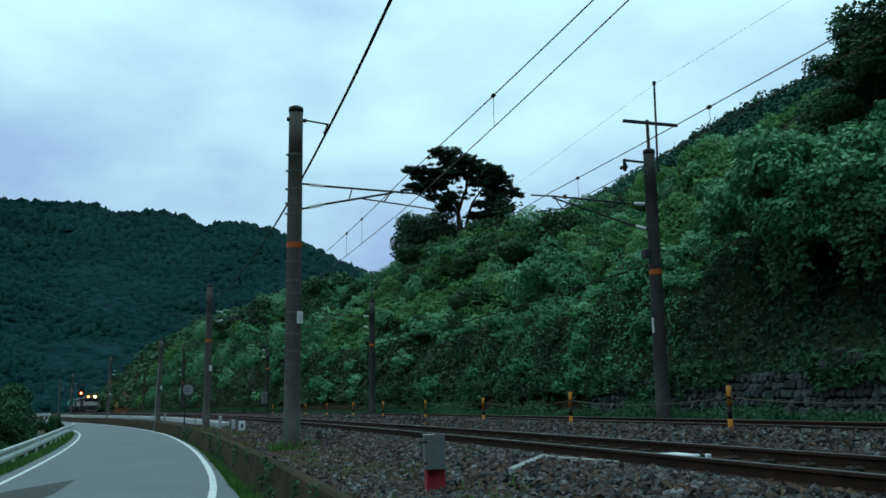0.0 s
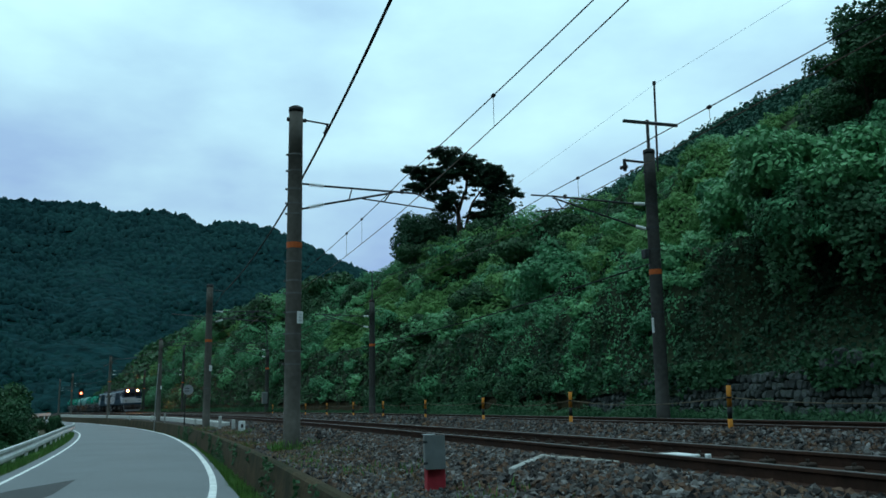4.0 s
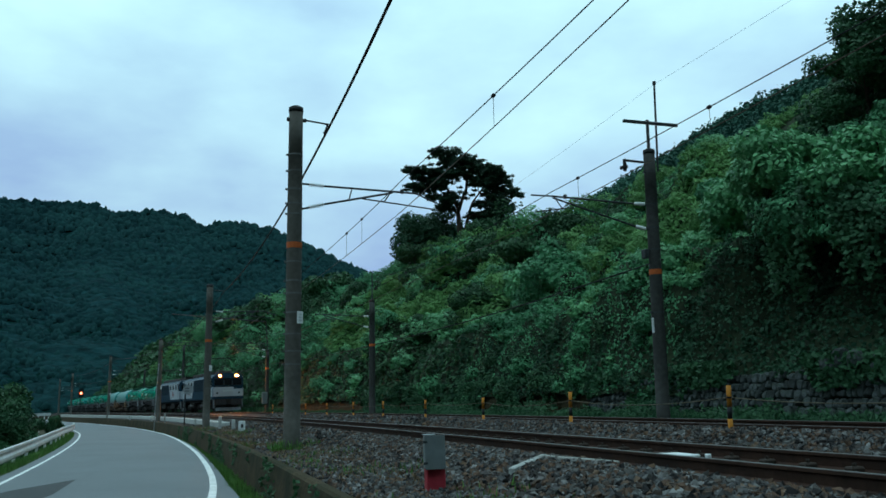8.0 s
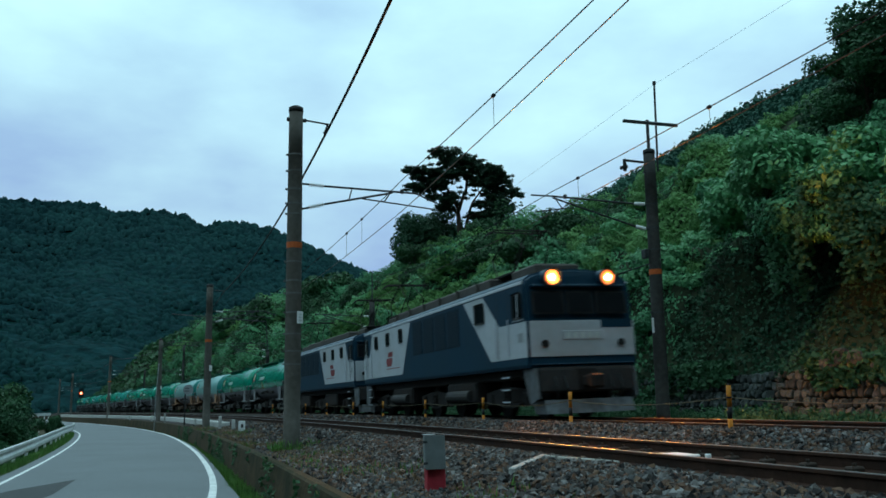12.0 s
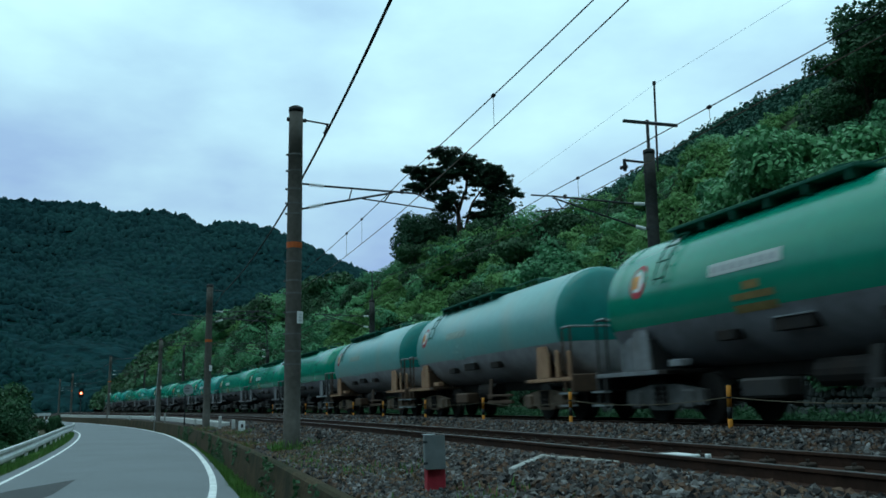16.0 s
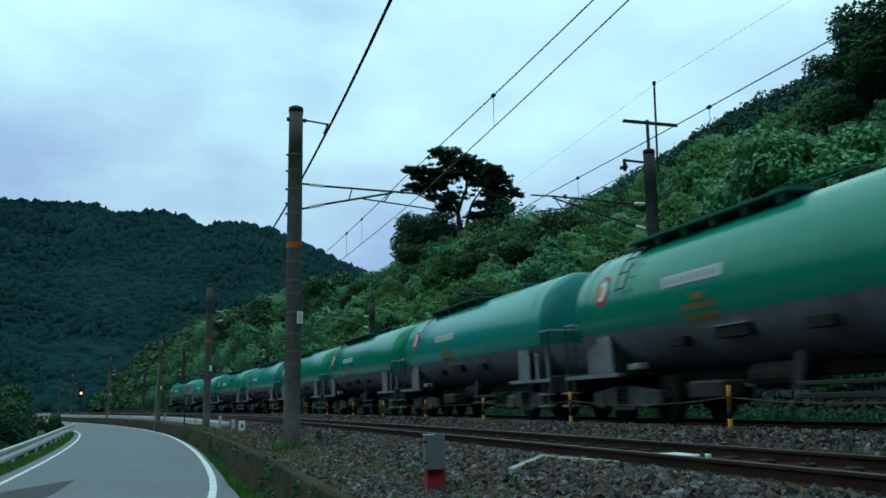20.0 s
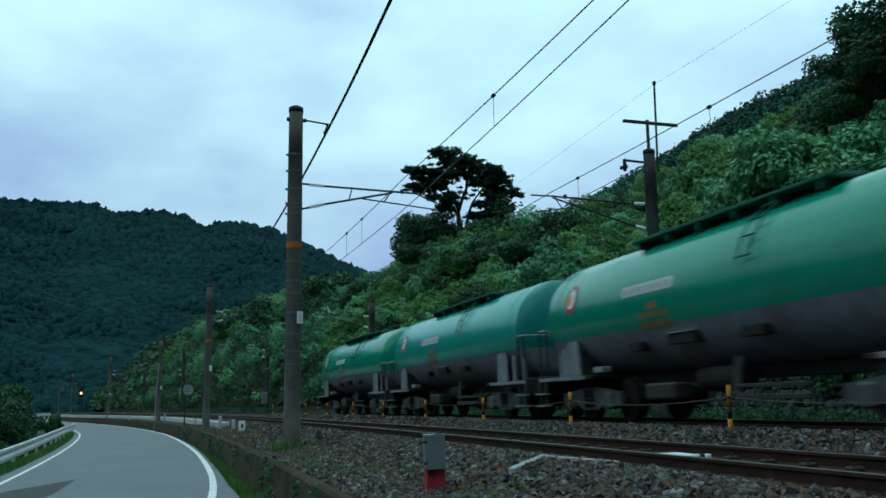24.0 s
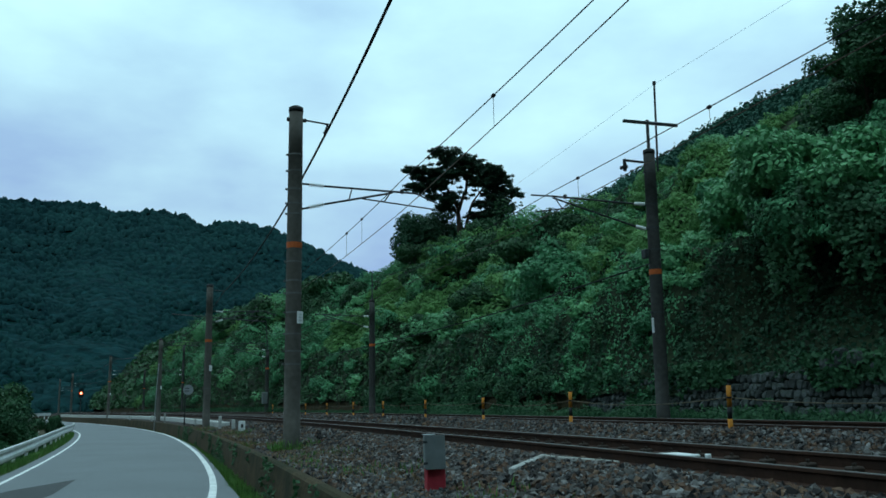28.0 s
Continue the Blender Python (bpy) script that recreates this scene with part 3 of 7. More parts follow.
def mounds(n, s0, s1, d0, d1, r0, r1, dens, size, seed, where, gloom=0.07, tint=0.0):
    """Cushions of brush and vines: leaves over the outer side of uneven lumps, dark soil and leaves for the shade
    between.
    """
    q = rnd(seed)
    p, nn, s, d = on_hill(n, s0, s1, d0, d1, seed, 0.0)
    r = r0 + (r1 - r0) * q.rand(n) ** 1.6
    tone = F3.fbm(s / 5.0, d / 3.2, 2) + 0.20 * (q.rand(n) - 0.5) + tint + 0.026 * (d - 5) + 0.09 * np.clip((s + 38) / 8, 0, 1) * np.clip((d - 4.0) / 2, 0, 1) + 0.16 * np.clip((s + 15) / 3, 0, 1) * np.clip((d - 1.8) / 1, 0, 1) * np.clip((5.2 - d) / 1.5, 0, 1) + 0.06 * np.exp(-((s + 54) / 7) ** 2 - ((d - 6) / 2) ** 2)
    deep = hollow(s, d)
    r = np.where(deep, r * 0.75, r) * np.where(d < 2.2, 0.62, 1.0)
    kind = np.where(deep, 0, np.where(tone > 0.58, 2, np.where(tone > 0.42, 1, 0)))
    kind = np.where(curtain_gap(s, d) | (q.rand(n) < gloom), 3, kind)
    # the hollow's shade is put into the leaf colour
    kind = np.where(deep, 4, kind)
    open_ = (grassy(s, d) > 0.35) & (q.rand(n) < np.where(s < -30, 1.0, 0.6))
    kind = np.where(open_, 2, kind)
    r = r * (1 - 0.5 * grassy(s, d))
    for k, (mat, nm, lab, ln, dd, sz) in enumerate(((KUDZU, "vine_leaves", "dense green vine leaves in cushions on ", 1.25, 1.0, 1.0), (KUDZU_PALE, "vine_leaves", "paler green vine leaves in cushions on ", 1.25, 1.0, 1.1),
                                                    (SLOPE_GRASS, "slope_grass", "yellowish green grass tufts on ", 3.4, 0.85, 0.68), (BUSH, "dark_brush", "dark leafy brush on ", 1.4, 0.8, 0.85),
                                                    (EVERGREEN, "dark_brush", "brush leaves coloured dark for the shade in the hollow of ", 1.4, 0.8, 0.85))):
        m = np.where(kind == k)[0]
        if not len(m):
            continue
        i = np.repeat(m, np.maximum(8, (dens * dd * 6.3 * r[m] ** 2)).astype(int))
        v = q.randn(len(i), 3)
        v /= np.linalg.norm(v, axis=1)[:, None]
        axis = nn[i] + np.array([0, 0, 0.55])
        axis /= np.linalg.norm(axis, axis=1)[:, None]
        c = (v * axis).sum(1)
        v = v - np.where(c < -0.1, 2 * c, 0)[:, None] * axis
        ph = q.rand(n, 3)[i] * 6.28
        wob = 1 + 0.20 * np.sin(4.1 * v[:, 0] + ph[:, 0]) * np.sin(3.7 * v[:, 1] + ph[:, 1]) + 0.16 * np.sin(7.3 * v[:, 2] + ph[:, 2] + 5 * v[:, 0])
        shell = 0.86 + 0.20 * q.rand(len(i))
        pos = p[i] + nn[i] * (0.10 * r[i])[:, None] + v * (r[i] * wob * shell)[:, None] * np.array([1, 1, 0.78])
        ob = leaves(nm, pos, 0.95 * v + np.array([0, 0, 0.22 if k != 2 else 0.1]), size * sz, mat, seed + 11 + k, None, 0.34, ln)
        tagged(ob, lab + where, "grass" if k == 2 else "vines", kind="stuff")


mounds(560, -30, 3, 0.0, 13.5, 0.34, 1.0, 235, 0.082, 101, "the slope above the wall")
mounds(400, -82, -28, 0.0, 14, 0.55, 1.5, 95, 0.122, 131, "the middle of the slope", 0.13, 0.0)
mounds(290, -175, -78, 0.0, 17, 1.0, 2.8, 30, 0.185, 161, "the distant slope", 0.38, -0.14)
vine_layer("vine_leaves", 42000, -30, 3, 0, 5, 0.092, KUDZU, 105, "low vine carpet over the foot of the slope", lambda s, d: ~hollow(s, d) & ~curtain_gap(s, d) & (grassy(s, d) < 0.4), 0.1)
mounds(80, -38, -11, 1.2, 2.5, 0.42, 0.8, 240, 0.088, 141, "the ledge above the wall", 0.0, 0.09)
# underlayer leaves, dark so the gaps between cushions look shaded
vine_layer("dark_brush", 20000, -82, -30, 0, 7, 0.2, BUSH, 107, "undergrowth between the vines on the slope, dark for the shade there", None, 0.15)
vine_layer("dark_brush", 26000, -185, -80, 0, 18, 0.27, BUSH, 109, "undergrowth on the distant slope, dark for the shade between vines", None, 0.4)
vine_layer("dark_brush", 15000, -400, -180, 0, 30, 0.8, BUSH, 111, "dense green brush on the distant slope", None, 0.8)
vine_layer("vine_leaves", 36000, -30, 3, 4.5, 14, 0.10, KUDZU, 121, "low vine carpet on the upper slope", lambda s, d: grassy(s, d) < 0.4, 0.1)
vine_layer("vine_leaves", 22000, -82, -30, 6, 15, 0.18, KUDZU, 123, "low vine carpet on the upper slope", lambda s, d: grassy(s, d) < 0.4, 0.15)
vine_layer("slope_grass", 62000, -74, -30, 2, 9, 0.115, SLOPE_GRASS, 151, "soft green grass in open patches of the slope", lambda s, d: grassy(s, d) > 0.3, 0.22, 3.2)
vine_layer("slope_grass", 44000, -30, -12, 3.5, 9, 0.085, SLOPE_GRASS, 153, "soft green grass in open patches of the slope", lambda s, d: grassy(s, d) > 0.3, 0.18, 3.2)
# darkest leaves stand in for the shade of the gaps and the hollow
vine_layer("dark_brush", 16000, -42, -12, 0, 1.3, 0.10, EVERGREEN, 129, "leaves coloured dark for the shade in the vine curtain's gaps", lambda s, d: curtain_gap(s, d), 0.15)
vine_layer("dark_brush", 12000, -12.5, 3, 0, 1.8, 0.09, EVERGREEN, 127, "brush leaves coloured dark for the shade of the hollow above the wall", None, 0.2)
# vine trails hanging down over the hollow
q9 = rnd(190)
hp = []
for i in range(70):
    s9, d9 = -9.5 + 11 * q9.rand(), 2.5 + 0.9 * q9.rand()
    top = place(s9, hill_lat(np.array(s9), np.array(-4.95 - d9)) + 0.35, hill_z(np.array(s9), np.array(-4.95 - d9)) + 0.1)
    drop = 0.5 + 1.5 * q9.rand() ** 1.5
    k9 = int(drop * 60)
    hp.append(top + np.stack([0.10 * q9.randn(k9), 0.10 * q9.randn(k9), -drop * q9.rand(k9)], 1))
hp = np.concatenate(hp)
tagged(leaves("hanging_vines", hp, np.tile([[-0.35, -0.75, 0.5]], (len(hp), 1)), 0.11, TREE_LEAF, 191, None, 0.4, 1.25), "vine trails hanging over a dark hollow above the wall", "vines", kind="stuff")


# ---- trees and shrubs ----
def shrub(s, d, r, h, n, size, mat, seed, label, name="shrub", spread=0.5):
    q = rnd(seed)
    lat = -4.95 - d
    root = thing(name, pose(*place(s, hill_lat(np.array(s), np.array(lat)), hill_z(np.array(s), np.array(lat)) - 0.3)), label, "shrub", "shrubs on the slope")
    for i in range(5):
        a = i * 1.25 + q.rand()
        b = bmesh.new()
        rod(b, (0, 0, -0.2), (math.cos(a) * r * 0.5, math.sin(a) * r * 0.5, h * (0.5 + 0.3 * q.rand())), 0.05, 0.02, 5)
        part("stem", b, BARK, root)
    cl = q.randn(9, 3) * np.array([r * 0.42, r * 0.42, h * 0.2]) + np.array([0, 0, h * 0.55])
    k = q.randint(0, 9, n)
    v = q.randn(n, 3)
    v /= np.linalg.norm(v, axis=1)[:, None]
    rr = (0.35 + 0.65 * q.rand(n) ** 0.4)[:, None]
    p = cl[k] + v * rr * np.array([r * 0.55, r * 0.55, h * 0.33])
    leaves("crown", p, v + np.array([0, 0, 0.4]), size, mat, seed + 5, root, spread)
    return root


def broadleaf(name, m, height, crown_r, n, size, mat, seed, label, trunk_r=0.14, low=0.35):
    q = rnd(seed)
    root = thing(name, m, label, "tree", "trees")
    b = bmesh.new()
    rod(b, (0, 0, -0.4), (0.1, 0.05, height * 0.55), trunk_r, trunk_r * 0.6, 8)
    rod(b, (0.1, 0.05, height * 0.55), (0, 0, height * 0.9), trunk_r * 0.6, 0.02, 7)
    tips = []
    for i in range(14):
        a, z = i * 2.4, height * (low + (0.92 - low) * i / 13)
        reach = crown_r * (0.55 + 0.5 * q.rand()) * (1 - 0.55 * max(0, (z / height - 0.55) / 0.45))
        tip = (math.cos(a) * reach, math.sin(a) * reach, z + reach * 0.35)
        rod(b, (0.06, 0.03, z * 0.85), tip, trunk_r * 0.35, 0.015, 6)
        tips.append(tip)
        tips.append((tip[0] * 0.55, tip[1] * 0.55, tip[2] * 0.97))
    part("trunk", b, BARK, root)
    tips = np.array(tips)
    k = q.randint(0, len(tips), n)
    v = q.randn(n, 3)
    v /= np.linalg.norm(v, axis=1)[:, None]
    p = tips[k] + v * (q.rand(n) ** 0.45)[:, None] * np.array([crown_r * 0.34, crown_r * 0.34, crown_r * 0.24])
    leaves("crown", p, v + np.array([0, 0, 0.6]), size, mat, seed + 3, root, 0.9)
    return root


def pine_tree(m):
    q = rnd(77)
    root = thing("pine_tree", m, "tall dark pine with flat layered crown on the hilltop", "tree", "trees")
    b = bmesh.new()
    trunk = [(-0.76, 0, -1.2), (-0.76, 0, 0.5), (-0.87, 0.1, 1.73), (-0.52, 0, 2.78), (-0.12, 0, 3.75), (-0.06, 0.1, 4.62), (-0.73, 0.1, 5.59), (-1.43, 0, 6.55)]
    second = [(-0.29, 0.3, -1.0), (-0.17, 0.3, 0.5), (0.06, 0.4, 1.55), (0.41, 0.4, 2.61), (1.02, 0.3, 3.48), (1.73, 0.2, 4.54)]
    third = [(-0.82, 0.1, 1.99), (-1.43, -0.2, 3.31), (-1.87, -0.2, 3.92), (-2.66, -0.3, 4.54)]
    for chain, thick in ((trunk, 0.24), (second, 0.19), (third, 0.11)):
        for i in range(len(chain) - 1):
            f0, f1 = 1 - 0.85 * i / (len(chain) - 1), 1 - 0.85 * (i + 1) / (len(chain) - 1)
            rod(b, chain[i], chain[i + 1], thick * f0, thick * f1, 8)
    left = [(-2.57, 6.99, 0.7, 0.28), (-1.61, 6.85, 0.6, 0.35), (-1.78, 6.11, 0.7, 0.39), (-4.94, 5.45, 0.7, 0.16), (-3.54, 5.31, 0.88, 0.26), (-2.4, 5.15, 0.74, 0.39), (-4.5, 4.75, 0.53, 0.14), (-3.36, 4.54, 0.91, 0.28), (-4.76, 3.92, 0.67, 0.18), (-3.71, 3.92, 0.88, 0.25), (-2.4, 4.15, 0.79, 0.32), (-3.01, 3.2, 0.6, 0.14), (-1.61, 2.87, 0.91, 0.3), (-2.13, 2.29, 0.7, 0.16), (-0.91, 5.68, 0.7, 0.42)]
    right = [(0.32, 6.11, 0.77, 0.32), (0.15, 5.41, 1.05, 0.42), (1.38, 5.62, 0.81, 0.39), (2.08, 5.24, 0.81, 0.39), (2.95, 4.97, 0.53, 0.18), (1.73, 4.54, 1.02, 0.46), (2.95, 4.15, 0.81, 0.46), (0.67, 4.15, 0.53, 0.21), (2.43, 3.48, 1.05, 0.42), (3.83, 3.17, 0.53, 0.16), (1.38, 2.61, 0.7, 0.21), (2.25, 2.69, 1.05, 0.42), (2.95, 2.61, 0.6, 0.21), (2.08, 1.82, 0.98, 0.42), (0.5, 1.64, 0.53, 0.14), (2.25, 1.2, 0.88, 0.35), (1.38, 1.08, 0.6, 0.18)]
    inner = [(-1.17, 4.85, 0.63, 0.26), (0.76, 4.8, 0.81, 0.35), (1.55, 3.97, 0.63, 0.23), (-1.61, 3.48, 0.46, 0.14), (3.13, 1.73, 0.46, 0.19), (2.95, 1.03, 0.63, 0.26), (-0.38, 6.11, 0.6, 0.28), (1.2, 1.64, 0.46, 0.16)]
    pads = [(x + 0.12, 0.9 * math.sin(3.1 * i), z, r * 1.12, h * 1.3 + 0.04) for i, (x, z, r, h) in enumerate(left + right + inner)]
    for x, y, z, r, h in pads:
        near = min(trunk[2:] + second[1:] + third, key=lambda c: (c[0] - x) ** 2 + 1.6 * (c[2] - z + 0.5) ** 2)
        mid = ((near[0] + x) / 2, (near[1] + y) / 2, (near[2] + z) / 2 - 0.12)
        rod(b, near, mid, 0.055, 0.04, 6)
        rod(b, mid, (x, y, z - 0.05), 0.04, 0.02, 6)
    part("trunk", b, BARK, root)
    ps, ns = [], []
    for x, y, z, r, h in pads:
        n = int(560 + 1750 * r * min(1.0, h / 0.3))
        sub = q.randn(40, 3) * np.array([r * 0.52, r * 0.5 + 0.15, h * 0.48])
        v = q.randn(n, 3)
        v /= np.linalg.norm(v, axis=1)[:, None]
        ps.append(np.array([x, y, z]) + sub[q.randint(0, 40, n)] + v * (q.rand(n) ** 0.7)[:, None] * np.array([0.32, 0.32, 0.13]))
        ns.append(v + np.array([0, 0, 0.8]))
    leaves("crown", np.concatenate(ps), np.concatenate(ns), 0.084, PINE, 78, root, 0.9, 3.4)
    return root


pp = at(-58.0, -16.99, 0.0)
pp.z = 14.55
pine_tree(Matrix.Translation(pp) @ pose(0, 0, 0, 0, 0, 3) @ pose(0, 0, 0))

# dark crowns beside the pine, and brush along the crest
HILLTOP_SHRUBS = [
    (-66.5, 11.2, 2.6, 3.8, 8000, 0.2, EVERGREEN, 201, "dark dense evergreen shrub on the hilltop"),
    (-70.5, 11.5, 2.4, 3.9, 8000, 0.2, EVERGREEN, 202, "dark dense evergreen shrub on the hilltop"),
    (-62.8, 11.2, 2.2, 3.6, 8000, 0.18, EVERGREEN, 203, "dark dense evergreen shrub on the hilltop"),
    (-59.8, 11.3, 1.6, 2.0, 5000, 0.18, EVERGREEN, 207, "dark dense evergreen shrub at the pine's foot"),
    (-54.0, 11.6, 1.6, 2.0, 4500, 0.18, BUSH, 204, "green shrub below the pine"),
    (-50.0, 11.4, 1.5, 2.2, 700, 0.16, BUSH, 205, "thin twiggy shrub on the crest"),
    (-46.5, 11.4, 1.5, 2.2, 700, 0.16, BUSH, 206, "thin twiggy shrub on the crest"),
    (-90.0, 9.5, 3.2, 4.0, 6000, 0.3, BUSH, 208, "rounded dark green tree on the slope"),
    (-96.0, 9.5, 3.0, 4.2, 6000, 0.3, BUSH, 209, "rounded dark green tree on the slope"),
    (-112.0, 8.0, 3.0, 4.0, 5000, 0.32, BUSH, 210, "rounded dark green tree on the slope"),
]
SLOPE_SHRUBS = [
    (-128.0, 8.5, 3.4, 4.5, 5000, 0.35, BUSH, 211, "rounded dark green tree on the slope"),
    (-46.0, 8.2, 2.1, 2.0, 5000, 0.18, BUSH, 212, "dark green shrub on the slope"),
    (-38.0, 7.0, 2.0, 2.0, 5000, 0.17, BUSH, 213, "dark green shrub on the slope"),
    (-72.5, 7.3, 2.0, 2.2, 5000, 0.2, BUSH, 215, "dark green shrub on the slope"),
    (-60.0, 8.0, 2.2, 2.2, 5000, 0.2, BUSH, 217, "dark green shrub on the slope"),
    (-15.0, 4.4, 1.2, 1.4, 7500, 0.115, KUDZU, 222, "vine-covered shrub above the stone wall"),
    (-9.0, 3.4, 1.5, 1.7, 8500, 0.115, KUDZU_PALE, 219, "vine-covered shrub above the stone wall"),
    (-6.0, 3.6, 1.3, 1.6, 8500, 0.125, KUDZU_PALE, 220, "vine-covered shrub above the stone wall"),
    (-3.4, 3.4, 1.5, 1.7, 8500, 0.115, KUDZU_PALE, 221, "vine-covered shrub above the stone wall"),
    (-13.2, 3.9, 1.7, 1.7, 11000, 0.115, KUDZU_PALE, 223, "large rounded shrub draped in pale vines"),
]
DRAPED_SHRUBS = [
    (-32.6, 7.2, 1.2, 2.3, 7000, 0.12, BUSH, 224, "upright dark shrub on the slope"),
    (-37.0, 3.5, 1.9, 2.0, 11000, 0.13, BUSH, 225, "wide dark shrub on the slope"),
    (-43.3, 2.4, 1.3, 1.7, 7000, 0.14, BUSH, 228, "wide dark shrub on the slope"),
    (-27.8, 3.9, 1.8, 2.0, 12000, 0.115, KUDZU, 226, "rounded shrub draped in pale vines"),
    (-12.9, 7.6, 1.7, 2.4, 10000, 0.11, TREE_LEAF, 236, "dark leafy shrub under the tree"),
    (-47.0, 9.6, 2.6, 2.0, 9000, 0.16, BUSH, 227, "dark green shrub on the slope"),
    (-63.6, 9.6, 2.6, 2.4, 8000, 0.17, BUSH, 229, "dark green shrub below the pine"),
    (-50.6, 8.0, 2.0, 1.9, 8000, 0.15, KUDZU, 234, "rounded shrub draped in vines"),
]
for s_, d_, r_, h_, n_, sz_, mt_, sd_, lb_ in HILLTOP_SHRUBS + SLOPE_SHRUBS + DRAPED_SHRUBS:
    shrub(s_, d_, r_, h_, int(n_ * 0.62), sz_ * 1.08, mt_, sd_, lb_)

# a leafy tree above the camera's end of the slope
tp = at(-10.4, -13.8, 8.9)
broadleaf("leafy_tree", Matrix.Translation(tp), 5.0, 2.4, 16500, 0.118, TREE_LEAF, 230, "large dark leafy tree high on the slope", 0.16, 0.06)
tp = at(-8.2, -13.2, 8.75)
broadleaf("leafy_tree", Matrix.Translation(tp), 8.4, 2.9, 18000, 0.122, TREE_LEAF, 231, "large dark leafy tree high on the slope", 0.2, 0.06)
tp = at(-11.2, -11.9, 7.7)
broadleaf("leafy_tree", Matrix.Translation(tp), 4.8, 1.75, 15000, 0.085, TREE_LEAF, 232, "dark leafy tree high on the slope", 0.12, 0.05)
# dark wood behind the crest
def back_ridge(u):
    """Height of the wooded ridge behind the slope."""
    return np.interp(u, [0, 0.22, 0.336, 0.413, 0.465, 0.516, 0.57, 0.7, 1], [25.4, 34.0, 35.2, 36.6, 37.6, 38.2, 38.0, 37.9, 38.5])


bu, bw = np.meshgrid(np.linspace(0, 1, 60), np.linspace(0, 1, 24), indexing="ij")


def back_point(u, w):
    s, lat = -125 + 95 * u, -46 - 24 * (1 - w)
    return place(s, lat, back_ridge(u) * (0.45 + 0.55 * (1 - w) ** 0.8) + 1.2 * (F2.fbm(u * 9, w * 5) - 0.5))


tagged(grid_mesh("back_hill", back_point(bu.ravel(), bw.ravel()), 60, 24, FOREST_FLOOR), "dark wooded ridge rising behind the vine slope", "hill", kind="structure")
q0 = rnd(240)
pw = back_point(0.22 + 0.5 * q0.rand(2300), 0.5 * q0.rand(2300))


def wood(name, p, h, r, per, size, mat, seed, label):
    q = rnd(seed)
    n = len(p)
    hh = h * (0.7 + 0.6 * q.rand(n))
    v = q.randn(n, per, 3)
    v /= np.linalg.norm(v, axis=2)[:, :, None]
    c = p[:, None] + np.stack([np.zeros(n), np.zeros(n), hh * 0.45], 1)[:, None] + v * (q.rand(n, per, 1) ** 0.4) * np.array([r, r, 1.0]) * np.stack([np.ones(n), np.ones(n), hh * 0.5], 1)[:, None]
    return tagged(leaves(name, c.reshape(-1, 3), v.reshape(-1, 3) + np.array([0, 0, 0.5]), size, mat, seed + 1), label, "woods", kind="stuff")


wood("ridge_woods", pw, 2.6, 1.4, 20, 0.42, RIDGE_LEAF, 241, "dark woods on the ridge behind the slope")

# ---- far mountains across the valley ----
def mountain(name, ax, ay, bx, by, ridge, width, seed, label, trees):
    """A long forested ridge from a to b; ridge gives its height along it."""
    a, b = np.array([ax, ay]), np.array([bx, by])
    d = (b - a) / np.linalg.norm(b - a)
    nrm = np.array([d[1], -d[0]])
    if nrm @ (-a) < 0:
        nrm = -nrm
    u, w = np.meshgrid(np.linspace(0, 1, 130), np.linspace(-0.5, 1, 60), indexing="ij")

    def height(u, w):
        h = np.interp(u, [p for p, _ in ridge], [q + 4.4 for _, q in ridge])
        fall = np.where(w > 0, 1 - np.maximum(w, 0) ** 0.85, 1 + w * 0.9)
        rib = (F1.billow(u * 9 + 3, w * 3.0 + 2, 4) - 0.35) * 0.34 * np.clip(np.abs(w) * 5, 0, 1) * (1 - np.clip(w, 0, 1)) * h
        return -12 + (h + 12) * fall + rib

    def world_pt(u, w):
        xy = a[None] + (b - a)[None] * u[:, None] + nrm[None] * (w * width)[:, None]
        return np.concatenate([xy, height(u, w)[:, None]], 1)
    v = world_pt(u.ravel(), w.ravel())
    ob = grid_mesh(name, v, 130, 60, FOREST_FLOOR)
    tagged(ob, label, "mountain", kind="structure")
    q = rnd(seed)
    n = trees
    uu, ww = 0.27 + 0.5 * q.rand(n), -0.04 + 1.0 * q.rand(n) ** 1.0
    p = world_pt(uu, ww)
    cu, cw = np.meshgrid(np.linspace(0.26, 0.78, 170), np.linspace(-0.06, 0.96, 180), indexing="ij")
    cv = world_pt(cu.ravel(), cw.ravel())
    cx, cy = cu.ravel() * np.linalg.norm(b - a), cw.ravel() * width
    cv[:, 2] += 2.6 * domes(cx, cy, 7.0, seed) + 1.4 * domes(cx + 40, cy + 7, 4.2, seed + 1) + 4.5 * (F2.fbm(cx / 45, cy / 45, 2) - 0.5) - 1.5
    # canopy colour includes the haze over the valley
    canopy = grid_mesh("forest_canopy", cv, 170, 180, FOREST_HAZE)
    tagged(canopy, "closed canopy of broadleaf woods on the far mountain, haze in its bluish dark colour", "forest", kind="stuff")
    return p, np.clip(1.0 - 0.62 * ww, 0.3, 1.0), q


